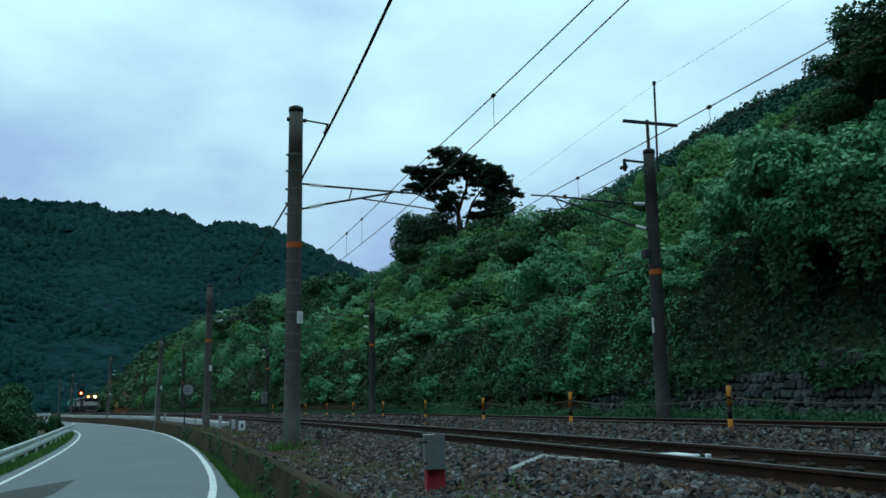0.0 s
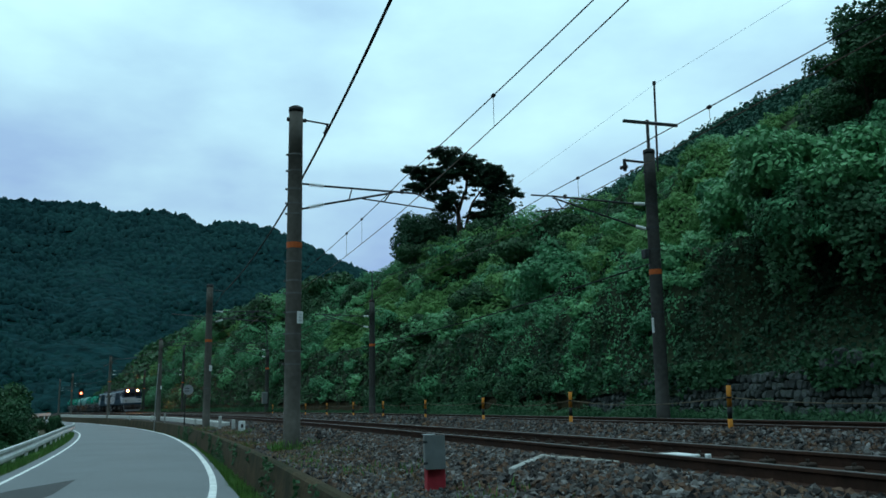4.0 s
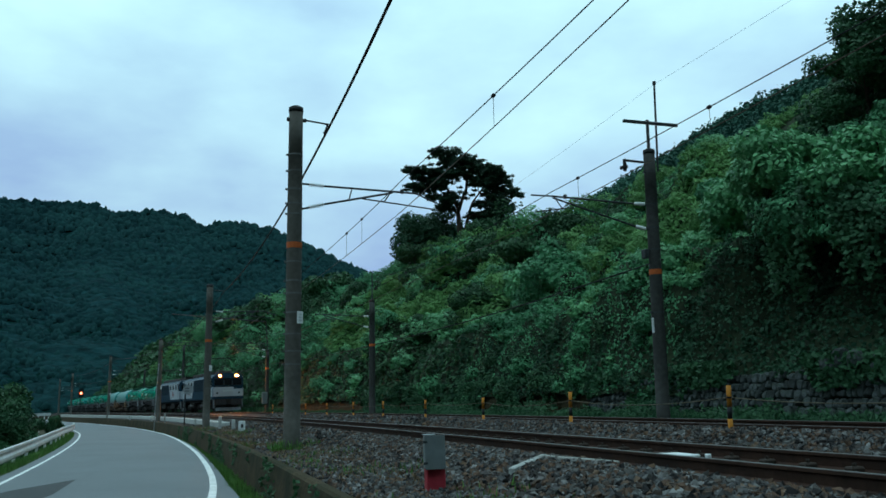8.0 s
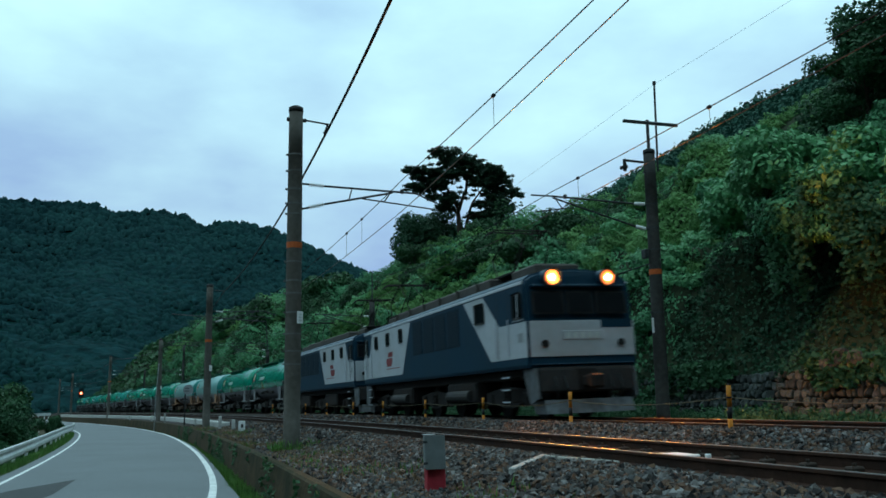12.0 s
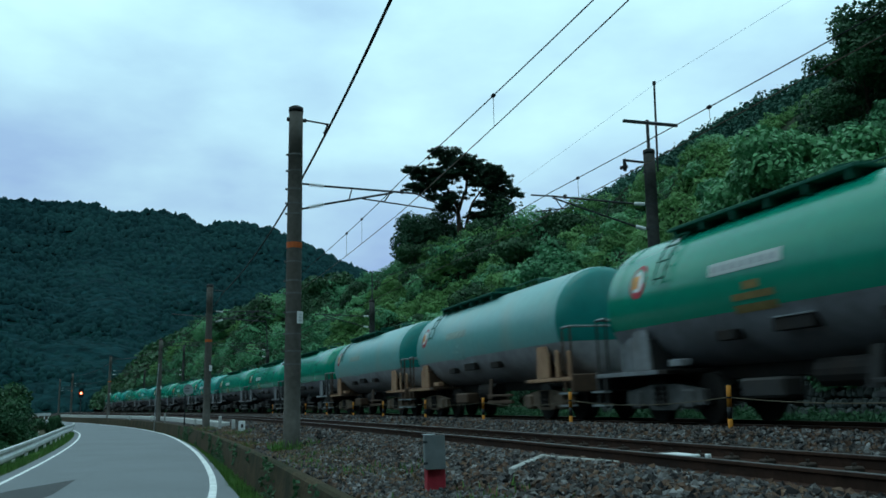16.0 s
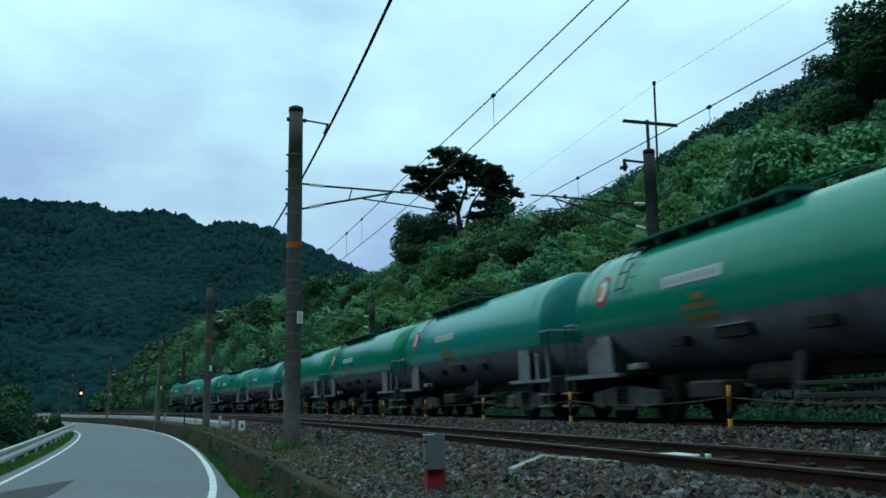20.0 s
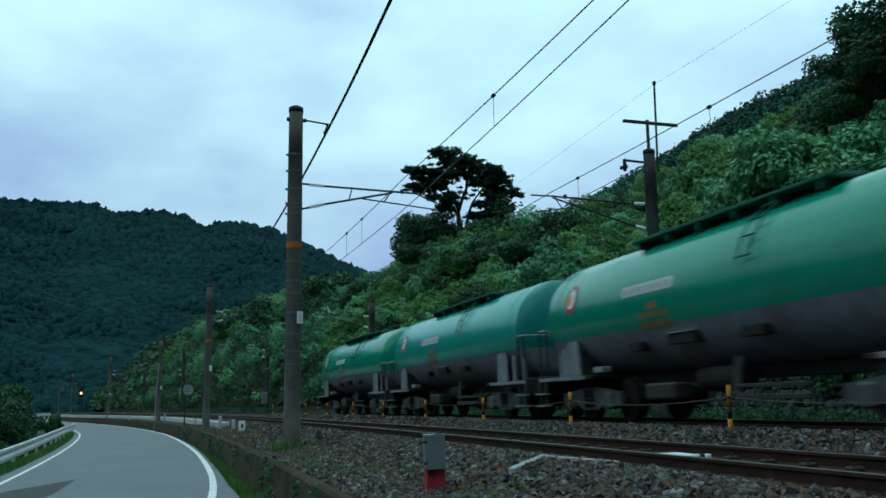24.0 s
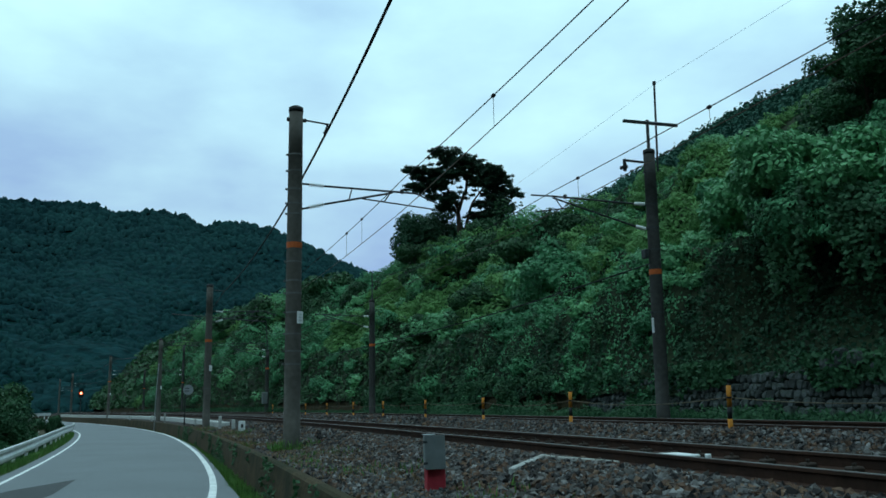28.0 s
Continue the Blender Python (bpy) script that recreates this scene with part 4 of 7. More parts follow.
def crowns(name, p, h, q, mat, label, conifer):
    """Simple uneven crowns of single trees in a far wood."""
    n = len(p)
    h = h * (0.6 + 0.8 * q.rand(n))
    k = 6
    a = np.arange(k) * 2 * np.pi / k
    rings = [(0.05, 0.36), (0.50, 0.25)] if conifer else [(0.04, 0.58), (0.58, 0.50)]
    vs = []
    for z, r in rings:
        rr = h[:, None] * r * (0.7 + 0.6 * q.rand(n, k))
        zz = h[:, None] * (z + 0.14 * (q.rand(n, k) - 0.5))
        vs.append(np.stack([p[:, None, 0] + rr * np.cos(a), p[:, None, 1] + rr * np.sin(a), p[:, None, 2] + zz], -1))
    vs.append((p + np.stack([0.1 * h * (q.rand(n) - 0.5), 0.1 * h * (q.rand(n) - 0.5), h], 1))[:, None])
    v = np.concatenate(vs, 1)
    per = 2 * k + 1
    f = []
    for j in range(k):
        j2 = (j + 1) % k
        f += [(j, j2, k + j2), (j, k + j2, k + j), (k + j, k + j2, 2 * k)]
    f = (np.array(f)[None] + (np.arange(n) * per)[:, None, None]).reshape(-1, 3)
    return tagged(raw(name, v.reshape(-1, 3), f, mat, None, True), label, "forest", kind="stuff")


def domes(x, y, cell, seed):
    """Height of a closed canopy: round crowns of uneven size, one to a cell."""
    g = np.random.RandomState(seed).rand(64, 64, 4)
    i, j = np.floor(x / cell).astype(int), np.floor(y / cell).astype(int)
    best = np.zeros_like(x)
    for di in (-1, 0, 1):
        for dj in (-1, 0, 1):
            c = g[(i + di) % 64, (j + dj) % 64]
            r = cell * (0.55 + 0.45 * c[..., 2])
            dd = ((x - (i + di + c[..., 0]) * cell) ** 2 + (y - (j + dj + c[..., 1]) * cell) ** 2) / r ** 2
            best = np.maximum(best, (0.55 + 0.45 * c[..., 3]) * np.sqrt(np.clip(1 - dd, 0, 1)))
    return best


RIDGE = [(0, 150), (0.30, 152), (0.348, 155), (0.386, 154), (0.428, 156), (0.452, 149), (0.483, 153), (0.515, 152), (0.53, 142), (0.555, 148), (0.601, 145),
         (0.649, 128), (0.699, 111), (0.78, 84), (1, 40)]
p1, sc1, q1 = mountain("mountain_far", -620, 560, 160, 900, RIDGE, 520, 5, "dark forested mountain across the valley", 15000)
con = q1.rand(len(p1)) < 0.07
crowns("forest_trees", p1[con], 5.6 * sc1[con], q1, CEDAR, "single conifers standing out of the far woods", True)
crowns("forest_trees", p1[~con], 4.4 * sc1[~con], q1, FOREST_TREE_HAZE, "rounded broadleaf crowns standing out of the far woods", False)

# the valley's other side, behind the camera: unseen, added to block low sky light
va, vw = np.meshgrid(np.linspace(radians(-68), radians(-262), 90), np.linspace(0, 1, 24), indexing="ij")
# higher around -200 degrees, to darken the tank ends
v_top = (125 + 45 * F1.fbm(va * 4, 0 * va + 2, 3)) * np.clip((radians(-60) - va) / 0.5, 0.3, 1) * (1 + 0.7 * np.exp(-((va + radians(200)) / 0.5) ** 2))
v_r = 110 + 200 * vw + 30 * (F2.fbm(va * 5, vw * 3, 3) - 0.5)
v_z = -9 + v_top * vw ** 0.9 + 9 * (F3.fbm(va * 14, vw * 7, 3) - 0.5) * np.clip(vw * 4, 0, 1)
tagged(grid_mesh("mountain_behind", np.stack([v_r * np.sin(va), v_r * np.cos(va), v_z], -1).reshape(-1, 3), 90, 24, FOREST_HAZE),
       "unseen forested mountainside added behind the camera to block low sky light", "mountain", kind="structure")

# ---- poles, cantilevers and wires ----
PLATE_MARK = material("faint_marking", (0.45, 0.47, 0.48), 0.6, bump=0)
def ring_stack(b, a, c, n, r0, r1):
    """An insulator: a rod with sheds."""
    a, c = Vector(a), Vector(c)
    rod(b, a, c, r1 * 0.5, n=8)
    for i in range(n):
        p = a.lerp(c, (i + 0.5) / n)
        d = (c - a).normalized() * 0.012
        rod(b, p - d, p + d, r0, r1, 10)


def pole(s, lat, z0, z1, r0, r1, label, band=None, straps=(), plate=None):
    """Round concrete mast; its own axes: x along the track, y away from the road."""
    root = thing("catenary_pole", stand(s, lat, 0), label, "pole", "catenary poles")
    b = bmesh.new()
    n = 20
    zs = np.linspace(z0 - 0.5, z1 - 0.12, 9)
    for i in range(8):
        ra, rb = (r0 + (r1 - r0) * (zs[j] - z0) / (z1 - z0) for j in (i, i + 1))
        rod(b, (0, 0, zs[i]), (0, 0, zs[i + 1]), ra, rb, n, caps=i in (0, 7))
    bmesh.ops.remove_doubles(b, verts=b.verts, dist=0.002)
    # hill-side poles take the concrete with shade in its colour
    shade(part("shaft", b, POLE if lat > 0 else POLE_SHADED, root))
    b = bmesh.new()
    rod(b, (0, 0, z1 - 0.13), (0, 0, z1 - 0.02), r1 + 0.012, r1 + 0.008, n)
    rod(b, (0, 0, z1 - 0.02), (0, 0, z1 + 0.02), r1 + 0.008, r1 * 0.6, n)
    shade(part("cap", b, POLE_CAP, root, "black pole cap"))

    def at_z(z):
        return r0 + (r1 - r0) * (z - z0) / (z1 - z0)
    if band is not None:
        b = bmesh.new()
        rod(b, (0, 0, band - 0.07), (0, 0, band + 0.07), at_z(band) + 0.006, at_z(band) + 0.005, n)
        part("band", b, ORANGE, root, "orange painted band")
    for z in straps:
        b = bmesh.new()
        rod(b, (0, 0, z - 0.02), (0, 0, z + 0.02), at_z(z) + 0.005, at_z(z) + 0.004, n)
        box(b, -0.03, 0.03, -at_z(z) - 0.05, -at_z(z), z - 0.02, z + 0.02)
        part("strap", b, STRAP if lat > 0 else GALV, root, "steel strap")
    if plate is not None:
        b = bmesh.new()
        box(b, 0.03, 0.055, -0.02, 0.13, plate - 0.14, plate + 0.14, 0.006)
        pl = part("number_plate", b, SIGN_WHITE, root, "white number plate")
        pl.matrix_local = Matrix.Rotation(radians(20), 4, "Z") @ Matrix.Translation((at_z(plate) + 0.0, 0.0, 0))
        for k in range(3):
            b = bmesh.new()
            box(b, 0.056, 0.059, 0.02, 0.09, plate - 0.09 + 0.07 * k, plate - 0.05 + 0.07 * k)
            part("marking", b, PLATE_MARK, pl)
    return root


def to_local(lat0, lat, z):
    return Vector((0.0, lat0 - lat, z))


def cantilever(root, lat0, pts, label):
    """Stay tubes with insulators. pts: named (lat, z)."""
    L = {k: to_local(lat0, *v) for k, v in pts.items()}
    for k0, k1 in (("up0", "up1"), ("lo0", "lo1")):
        b = bmesh.new()
        ring_stack(b, L[k0], L[k1], 7, 0.055, 0.035)
        part("insulator", b, CERAMIC, root, "white ribbed insulator")
        b = bmesh.new()
        d = (L[k1] - L[k0]).normalized()
        rod(b, L[k0] - d * 0.2, L[k0], 0.025, n=8)
        part("bracket", b, GALV, root)
    arm = bmesh.new()
    rod(arm, L["up1"], L["tip"], 0.026, n=8)
    rod(arm, L["tip"], L["nose"], 0.022, n=8)
    part("top_tube", arm, GALV, root)
    b = bmesh.new()
    rod(b, L["lo1"], L["join"], 0.026, n=8)
    part("stay_tube", b, GALV, root)
    b = bmesh.new()
    rod(b, L["st0"], L["st1"], 0.018, n=8)
    part("steady_arm", b, GALV, root)
    b = bmesh.new()
    m1 = L["up1"].lerp(L["tip"], 0.3)
    m2 = L["lo1"].lerp(L["join"], 0.36)
    rod(b, m1, m2, 0.016, n=6)
    part("tie", b, GALV, root)
    b = bmesh.new()
    m3 = L["lo1"].lerp(L["join"], 0.97)
    rod(b, m3, L["st0"].lerp(L["st1"], 0.3), 0.016, n=6)
    part("tie", b, GALV, root)
    b = bmesh.new()
    rod(b, L["tip"].lerp(L["up1"], 0.15) + Vector((0, 0, -0.03)), L["tip"].lerp(L["up1"], 0.15) + Vector((0, 0, 0.07)), 0.05, n=8)
    part("wire_clamp", b, GALV, root)


NL, FL = 6.75, -2.95
main = pole(-9.9, NL, -0.63, 7.56, 0.195, 0.168, "tall round concrete catenary pole with orange band beside the wall", 4.14,
            (1.35, 1.65, 2.05, 2.55, 3.0, 3.3, 3.75, 4.9, 5.15, 5.5, 5.95, 6.35), 2.42)
cantilever(main, NL, {"up0": (6.42, 5.65), "up1": (6.05, 5.63), "tip": (3.75, 5.58), "nose": (3.2, 5.36), "lo0": (6.42, 5.08), "lo1": (6.05, 5.18),
                      "join": (4.35, 5.56), "st0": (5.1, 5.37), "st1": (3.3, 5.20)}, "")
b = bmesh.new()
rod(b, to_local(NL, 6.97, 7.24), to_local(NL, 6.5, 7.24), 0.05, n=8)
rod(b, to_local(NL, 6.55, 7.25), to_local(NL, 5.95, 7.19), 0.022, n=8)
part("feeder_arm", b, GALV, main)
b = bmesh.new()
ring_stack(b, to_local(NL, 5.97, 7.17), to_local(NL, 6.06, 6.93), 4, 0.045, 0.03)
part("insulator", b, WIRE, main, "dark hanging insulator")

for s_, z1, bnd, pl, lab in ((-37.2, 6.8, 3.85, 2.42, "grey concrete catenary pole with orange band beside the wall"), (-70.0, 6.35, None, 2.2, "weathered concrete pole with a small lamp bracket beside the wall"),
                             (-113.5, 7.3, 4.0, 2.4, "distant concrete catenary pole beside the road wall"), (-172.0, 7.3, 4.0, None, "distant concrete catenary pole beside the road wall"),
                             (-209.0, 7.5, None, None, "distant concrete catenary pole beside the road wall")):
    pr = pole(s_, NL, -0.6, z1, 0.19, 0.165, lab, bnd, (1.4, 5.2), pl)
    if s_ < -100 or s_ == -37.2:
        cantilever(pr, NL, {"up0": (6.42, 5.40), "up1": (6.05, 5.38), "tip": (3.9, 5.45), "nose": (3.3, 5.25), "lo0": (6.42, 4.86), "lo1": (6.05, 4.95),
                            "join": (4.4, 5.40), "st0": (5.1, 5.2), "st1": (3.4, 5.1)}, "")
    b = bmesh.new()
    rod(b, to_local(NL, 6.5, z1 - 0.3), to_local(NL, 5.97, z1 - 0.33), 0.022, n=8)
    part("feeder_arm", b, GALV, pr)

f1 = pole(-9.9, FL, -0.2, 7.2, 0.180, 0.155, "leaning concrete catenary pole with crossarm below the hillside", 3.79, (2.7, 4.4, 5.0, 5.65, 6.55), None)
cantilever(f1, FL, {"up0": (-2.72, 5.65), "up1": (-2.40, 5.65), "tip": (0.0, 5.72), "nose": (0.61, 5.72), "lo0": (-2.72, 4.97), "lo1": (-2.42, 5.02),
                    "join": (0.0, 5.68), "st0": (-0.6, 5.45), "st1": (0.5, 5.28)}, "")
b = bmesh.new()
rod(b, to_local(FL, -2.95, 6.6), to_local(FL, -2.95, 8.05), 0.045, n=8)
part("top_post", b, GALV, f1)
b = bmesh.new()
box(b, -0.04, 0.04, -0.75, 0.95, 7.93, 8.01, 0.008)
part("crossarm", b, GALV, f1, "dark steel crossarm")
b = bmesh.new()
rod(b, to_local(FL, -3.2, 6.6), to_local(FL, -3.24, 9.18), 0.03, n=8)
rod(b, to_local(FL, -3.24, 9.10), to_local(FL, -3.24, 9.20), 0.05, n=8)
part("wire_mast", b, GALV, f1)
b = bmesh.new()
rod(b, to_local(FL, -2.75, 6.83), to_local(FL, -2.18, 6.85), 0.035, n=8)
rod(b, to_local(FL, -2.18, 6.88), to_local(FL, -2.18, 6.55), 0.05, n=8)
rod(b, to_local(FL, -2.25, 6.68), to_local(FL, -2.05, 6.62), 0.05, n=8)
part("side_bracket", b, WIRE, f1, "dark insulator bracket")
b = bmesh.new()
box(b, -0.1, 0.1, -0.35, -0.21, 4.15, 4.4, 0.02)
part("junction_box", b, GALV, f1)
b = bmesh.new()
box(b, 0.10, 0.13, -0.26, -0.2, 2.15, 2.55, 0.004)
part("number_plate", b, SIGN_WHITE, f1, "narrow white number plate")
for s_, z1, lab in ((-40.3, 8.1, "concrete catenary pole with thin top mast below the hillside"), (-72.0, 5.6, "concrete catenary pole with equipment case below the hillside"),
                    (-116.0, 9.0, "distant concrete catenary pole below the hillside"), (-150.0, 7.0, "distant concrete catenary pole below the hillside")):
    pr = pole(s_, FL, -0.1, z1 if s_ != -40.3 else 6.6, 0.19, 0.16, lab, 3.9, (1.4, 5.0), None)
    cantilever(pr, FL, {"up0": (-2.72, 5.6), "up1": (-2.42, 5.6), "tip": (0.0, 5.66), "nose": (0.5, 5.66), "lo0": (-2.72, 4.95), "lo1": (-2.42, 5.0),
                        "join": (0.0, 5.62), "st0": (-0.6, 5.4), "st1": (0.5, 5.25)}, "")
    if s_ == -40.3:
        b = bmesh.new()
        rod(b, to_local(FL, FL, 6.5), to_local(FL, FL, 8.3), 0.05, 0.03, 8)
        part("top_post", b, GALV, pr)
    if s_ == -72.0:
        b = bmesh.new()
        box(b, 0.15, 0.55, -0.5, -0.05, 0.7, 1.75, 0.02)
        part("equipment_case", b, BOX_GREY, pr, "grey steel equipment case")
        b = bmesh.new()
        rod(b, to_local(FL, FL, 5.4), to_local(FL, FL + 0.2, 8.3), 0.05, 0.04, 8)
        part("top_post", b, GALV, pr)
        b = bmesh.new()
        rod(b, to_local(FL, FL + 0.2, 8.2), to_local(FL, 5.7, 8.7), 0.05, n=8)
        part("crossbeam", b, GALV, pr)

# a steel beam across both tracks between the third pair of poles
beam = thing("track_beam", stand(-71.0, 0, 0), "thin steel beam spanning both tracks between poles", "beam")
b = bmesh.new()
for z in (5.85, 6.1):
    rod(b, (0, 2.9, z), (0, -6.5, z), 0.022, n=6)
for k in range(12):
    rod(b, (0, 2.8 - 0.77 * k, 5.85), (0, 2.4 - 0.77 * k, 6.1), 0.012, n=5)
part("truss", b, GALV, beam)


def span_pts(s0, s1, lat, za, zb, sag, n=24):
    s = np.linspace(s0, s1, n)
    k = (s - s0) / (s1 - s0)
    return place(s, np.full(n, lat), za + (zb - za) * k - 4 * sag * k * (1 - k))


def wire(name, spans, lat, r, mat, label):
    root = thing(name, pose(0, 0, 0), label, "wire", "overhead wires")
    for s0, s1, za, zb, sag in spans:
        tube("strand", span_pts(s0, s1, lat, za, zb, sag), r, mat, root, 5)
    return root


SUP_N = [60, 25, -9.9, -37.2, -71, -113.5, -172, -209, -300]
SUP_F = [60, 25, -9.9, -40.3, -72, -116, -150, -209, -300]


def pairs(sup):
    return list(zip(sup[:-1], sup[1:]))


for lat, sup, mz, cz, rise, lab in ((NEAR, SUP_N, 5.95, 5.16, 0.024, "near"), (0.0, SUP_F, 5.85, 5.28, 0.013, "far")):
    wire("messenger_wire", [(a, c, mz, mz, 0.10) for a, c in pairs(sup)], lat, 0.011, WIRE, f"dark messenger wire over the {lab} track")
    wire("contact_wire", [(a, c, cz + rise * (min(25, max(a, -9.9)) + 9.9), cz + rise * (min(25, max(c, -9.9)) + 9.9), 0.02) for a, c in pairs(sup)], lat, 0.010, COPPER_WIRE, f"bare contact wire over the {lab} track")
    root = thing("dropper_set", pose(0, 0, 0), f"thin droppers hanging between wires over the {lab} track", "dropper")
    first = [18, 13, 8, 2.2, -3.5, -14.7, -16.9, -22, -27, -32] if lab == "near" else [18, 13, 8, 3, -2.8, -8.4, -14, -19, -24, -29, -35]
    for s_ in first + [-43 - 5.5 * j for j in range(14)]:
        a, c = next((a, c) for a, c in pairs(sup) if c <= s_ <= a)
        k = (s_ - a) / (c - a)
        cz_ = cz + rise * max(0, min(s_, 25) + 9.9)
        b = bmesh.new()
        ztop, zbot = mz - 0.4 * k * (1 - k), cz_ - 0.08 * k * (1 - k)
        rod(b, at(s_, lat, zbot), at(s_, lat, ztop), 0.005, n=5)
        rod(b, at(s_ - 0.035, lat, ztop), at(s_ + 0.035, lat, ztop), 0.038, n=8)
        part("dropper", b, WIRE, root)
wire("feeder_cable", [(-9.9, -37.2, 6.95, 6.45, 0.25), (-37.2, -70, 6.45, 6.0, 0.3), (-70, -113.5, 6.0, 6.9, 0.4), (-113.5, -172, 6.9, 6.9, 0.5)], 6.02, 0.030, WIRE, "thick black feeder cable on the pole arms")
fk = np.linspace(0, 1, 24)
feeder_near = thing("feeder_cable", pose(0, 0, 0), "thick black feeder cable on the pole arms", "wire", "overhead wires")
tube("strand", place(-9.9 + 34.9 * fk, 6.02 + 1.43 * fk, 6.95 + 0.05 * fk - 1.4 * fk * (1 - fk)), 0.030, WIRE, feeder_near, 6)
wire("ground_wire", [(60, -9.9, 9.2, 9.12, 0.5), (-9.9, -40.3, 9.12, 8.2, 0.15), (-40.3, -72, 8.2, 8.3, 0.3)], -3.24, 0.0035, WIRE, "thin wire on the pole tops")
wire("hill_cable", [(-9.9, -40.3, 4.15, 3.95, 0.12), (-40.3, -72, 3.95, 4.3, 0.1), (-72, -116, 4.3, 4.3, 0.2)], -3.2, 0.022, WIRE, "sagging communication cable below the hillside")


# ---- warning posts between the tracks ----
def warning_post(s, tilt, h, label):
    root = thing("warning_post", stand(s, 2.0, -0.06) @ pose(0, 0, 0, tilt * 0.4, tilt), label, "post", "yellow and black posts between the tracks")
    cuts = [(0.0, 0.27, YELLOW, "stripe"), (0.27, 0.52, BLACK, "stripe"), (0.52, 0.98, YELLOW, "stripe"), (0.98, 1.0, BLACK, "cap")]
    for a, c, mat, nm in cuts:
        b = bmesh.new()
        rod(b, (0, 0, a * h - (0.15 if a == 0 else 0)), (0, 0, c * h), 0.034, n=12)
        shade(part(nm, b, mat, root))
    b = bmesh.new()
    rod(b, (0, 0, h * 0.70), (0, 0, h * 0.74), 0.037, n=12)
    part("rope_ring", b, BLACK, root)
    return root


POSTS = [(5.2, 1), (0.1, 3.5), (-5.1, 0.5), (-10.1, 1.2), (-15.1, 0), (-20.2, -1), (-24.9, 0.5), (-30.1, 0), (-35.2, 1), (-40.2, 0), (-45.2, 0)]
for i, (s_, tl) in enumerate(POSTS):
    warning_post(s_, tl, 0.65 if s_ > -6 else 0.6, "yellow and black banded post, leaning slightly, in the ballast" if tl > 3 else "yellow and black banded post standing in the ballast")
rope = thing("rope", pose(0, 0, 0), "thin weathered rope strung between the warning posts", "rope")
for (a, _), (c, _) in zip(POSTS[:-1], POSTS[1:]):
    tube("strand", span_pts(a, c, 2.0, 0.41, 0.41, 0.10 if a > -6 else 0.06, 14), 0.007, ROPE, rope, 5)

# ---- trackside box on a red-banded stake ----
stake = thing("trackside_box", Matrix.Translation(at(1.16, 6.6, 0)) @ pose(0, 0, 0, 0, -1.0, 12), "grey steel terminal box on a red and grey concrete stake", "junction box")
b = bmesh.new()
box(b, -0.105, 0.105, -0.085, 0.085, -0.9, -0.575, 0.012)
part("stake_foot", b, CONCRETE, stake)
b = bmesh.new()
box(b, -0.106, 0.106, -0.086, 0.086, -0.575, -0.32, 0.012)
part("red_band", b, RED, stake, "faded red painted band")
b = bmesh.new()
box(b, -0.095, 0.095, -0.055, 0.10, -0.33, 0.03, 0.008)
part("back_plate", b, POLE_CAP, stake, "dark back plate")
cab = bmesh.new()
box(cab, -0.135, 0.085, -0.17, -0.045, -0.325, 0.035, 0.008)
cabo = part("case", cab, BOX_GREY, stake, "grey box case with hinged lid")
b = bmesh.new()
box(b, -0.14, 0.09, -0.178, -0.171, -0.33, 0.042, 0.003)
part("lid", b, BOX_GREY, cabo)
for z in (-0.26, -0.03):
    b = bmesh.new()
    rod(b, (-0.145, -0.176, z - 0.015), (-0.145, -0.176, z + 0.015), 0.012, n=8)
    box(b, -0.145, -0.11, -0.184, -0.178, z - 0.012, z + 0.012)
    part("hinge", b, GALV, cabo)
b = bmesh.new()
box(b, -0.14, -0.01, -0.18, -0.02, 0.043, 0.052, 0.003)
part("top_flap", b, GALV_LIGHT, cabo)

# ---- concrete edge slabs and a white plate in the near track ----
def bar_between(b, p0, p1, w, h):
    d = p1 - p0
    m = Matrix.Translation((p0 + p1) / 2) @ d.to_track_quat("X", "Z").to_matrix().to_4x4()
    return box(b, -d.length / 2, d.length / 2, -w / 2, w / 2, -h, 0, 0.012, m)


KERB_CONCRETE = material("kerb_concrete", (0.36, 0.37, 0.36), 0.85, 0, 0.15, 14, 0.6, 3.0, 0.3, 60, dirt=(0.16, 0.15, 0.13))
edge = thing("ballast_kerb", pose(0, 0, 0), "narrow pale concrete kerb lying in the ballast", "kerb")
part("slab", bar_between(bmesh.new(), at(1.5, 5.80, -0.33), at(0.45, 4.96, -0.255), 0.08, 0.13), KERB_CONCRETE, edge)
part("slab", bar_between(bmesh.new(), at(0.45, 4.96, -0.27), at(1.9, 4.70, -0.27), 0.08, 0.12), CONCRETE, edge)
plate = thing("balise_plate", stand(1.72, 3.88, NEAR_DZ), "white rectangular plate between the near rails", "plate")
b = bmesh.new()
box(b, -0.24, 0.24, -0.20, 0.20, -0.115, -0.085, 0.01)
part("plate", b, SIGN_WHITE, plate)
b = bmesh.new()
box(b, 0.38, 0.43, 0.16, 0.22, -0.12, -0.07, 0.008)
part("cable_clamp", b, SIGN_WHITE, plate)

# ---- pale cable trough behind the wall ----
trough = thing("cable_trough", pose(0, 0, 0), "long pale concrete cable trough beside the railway", "cable trough", kind="structure")
lid_me = None
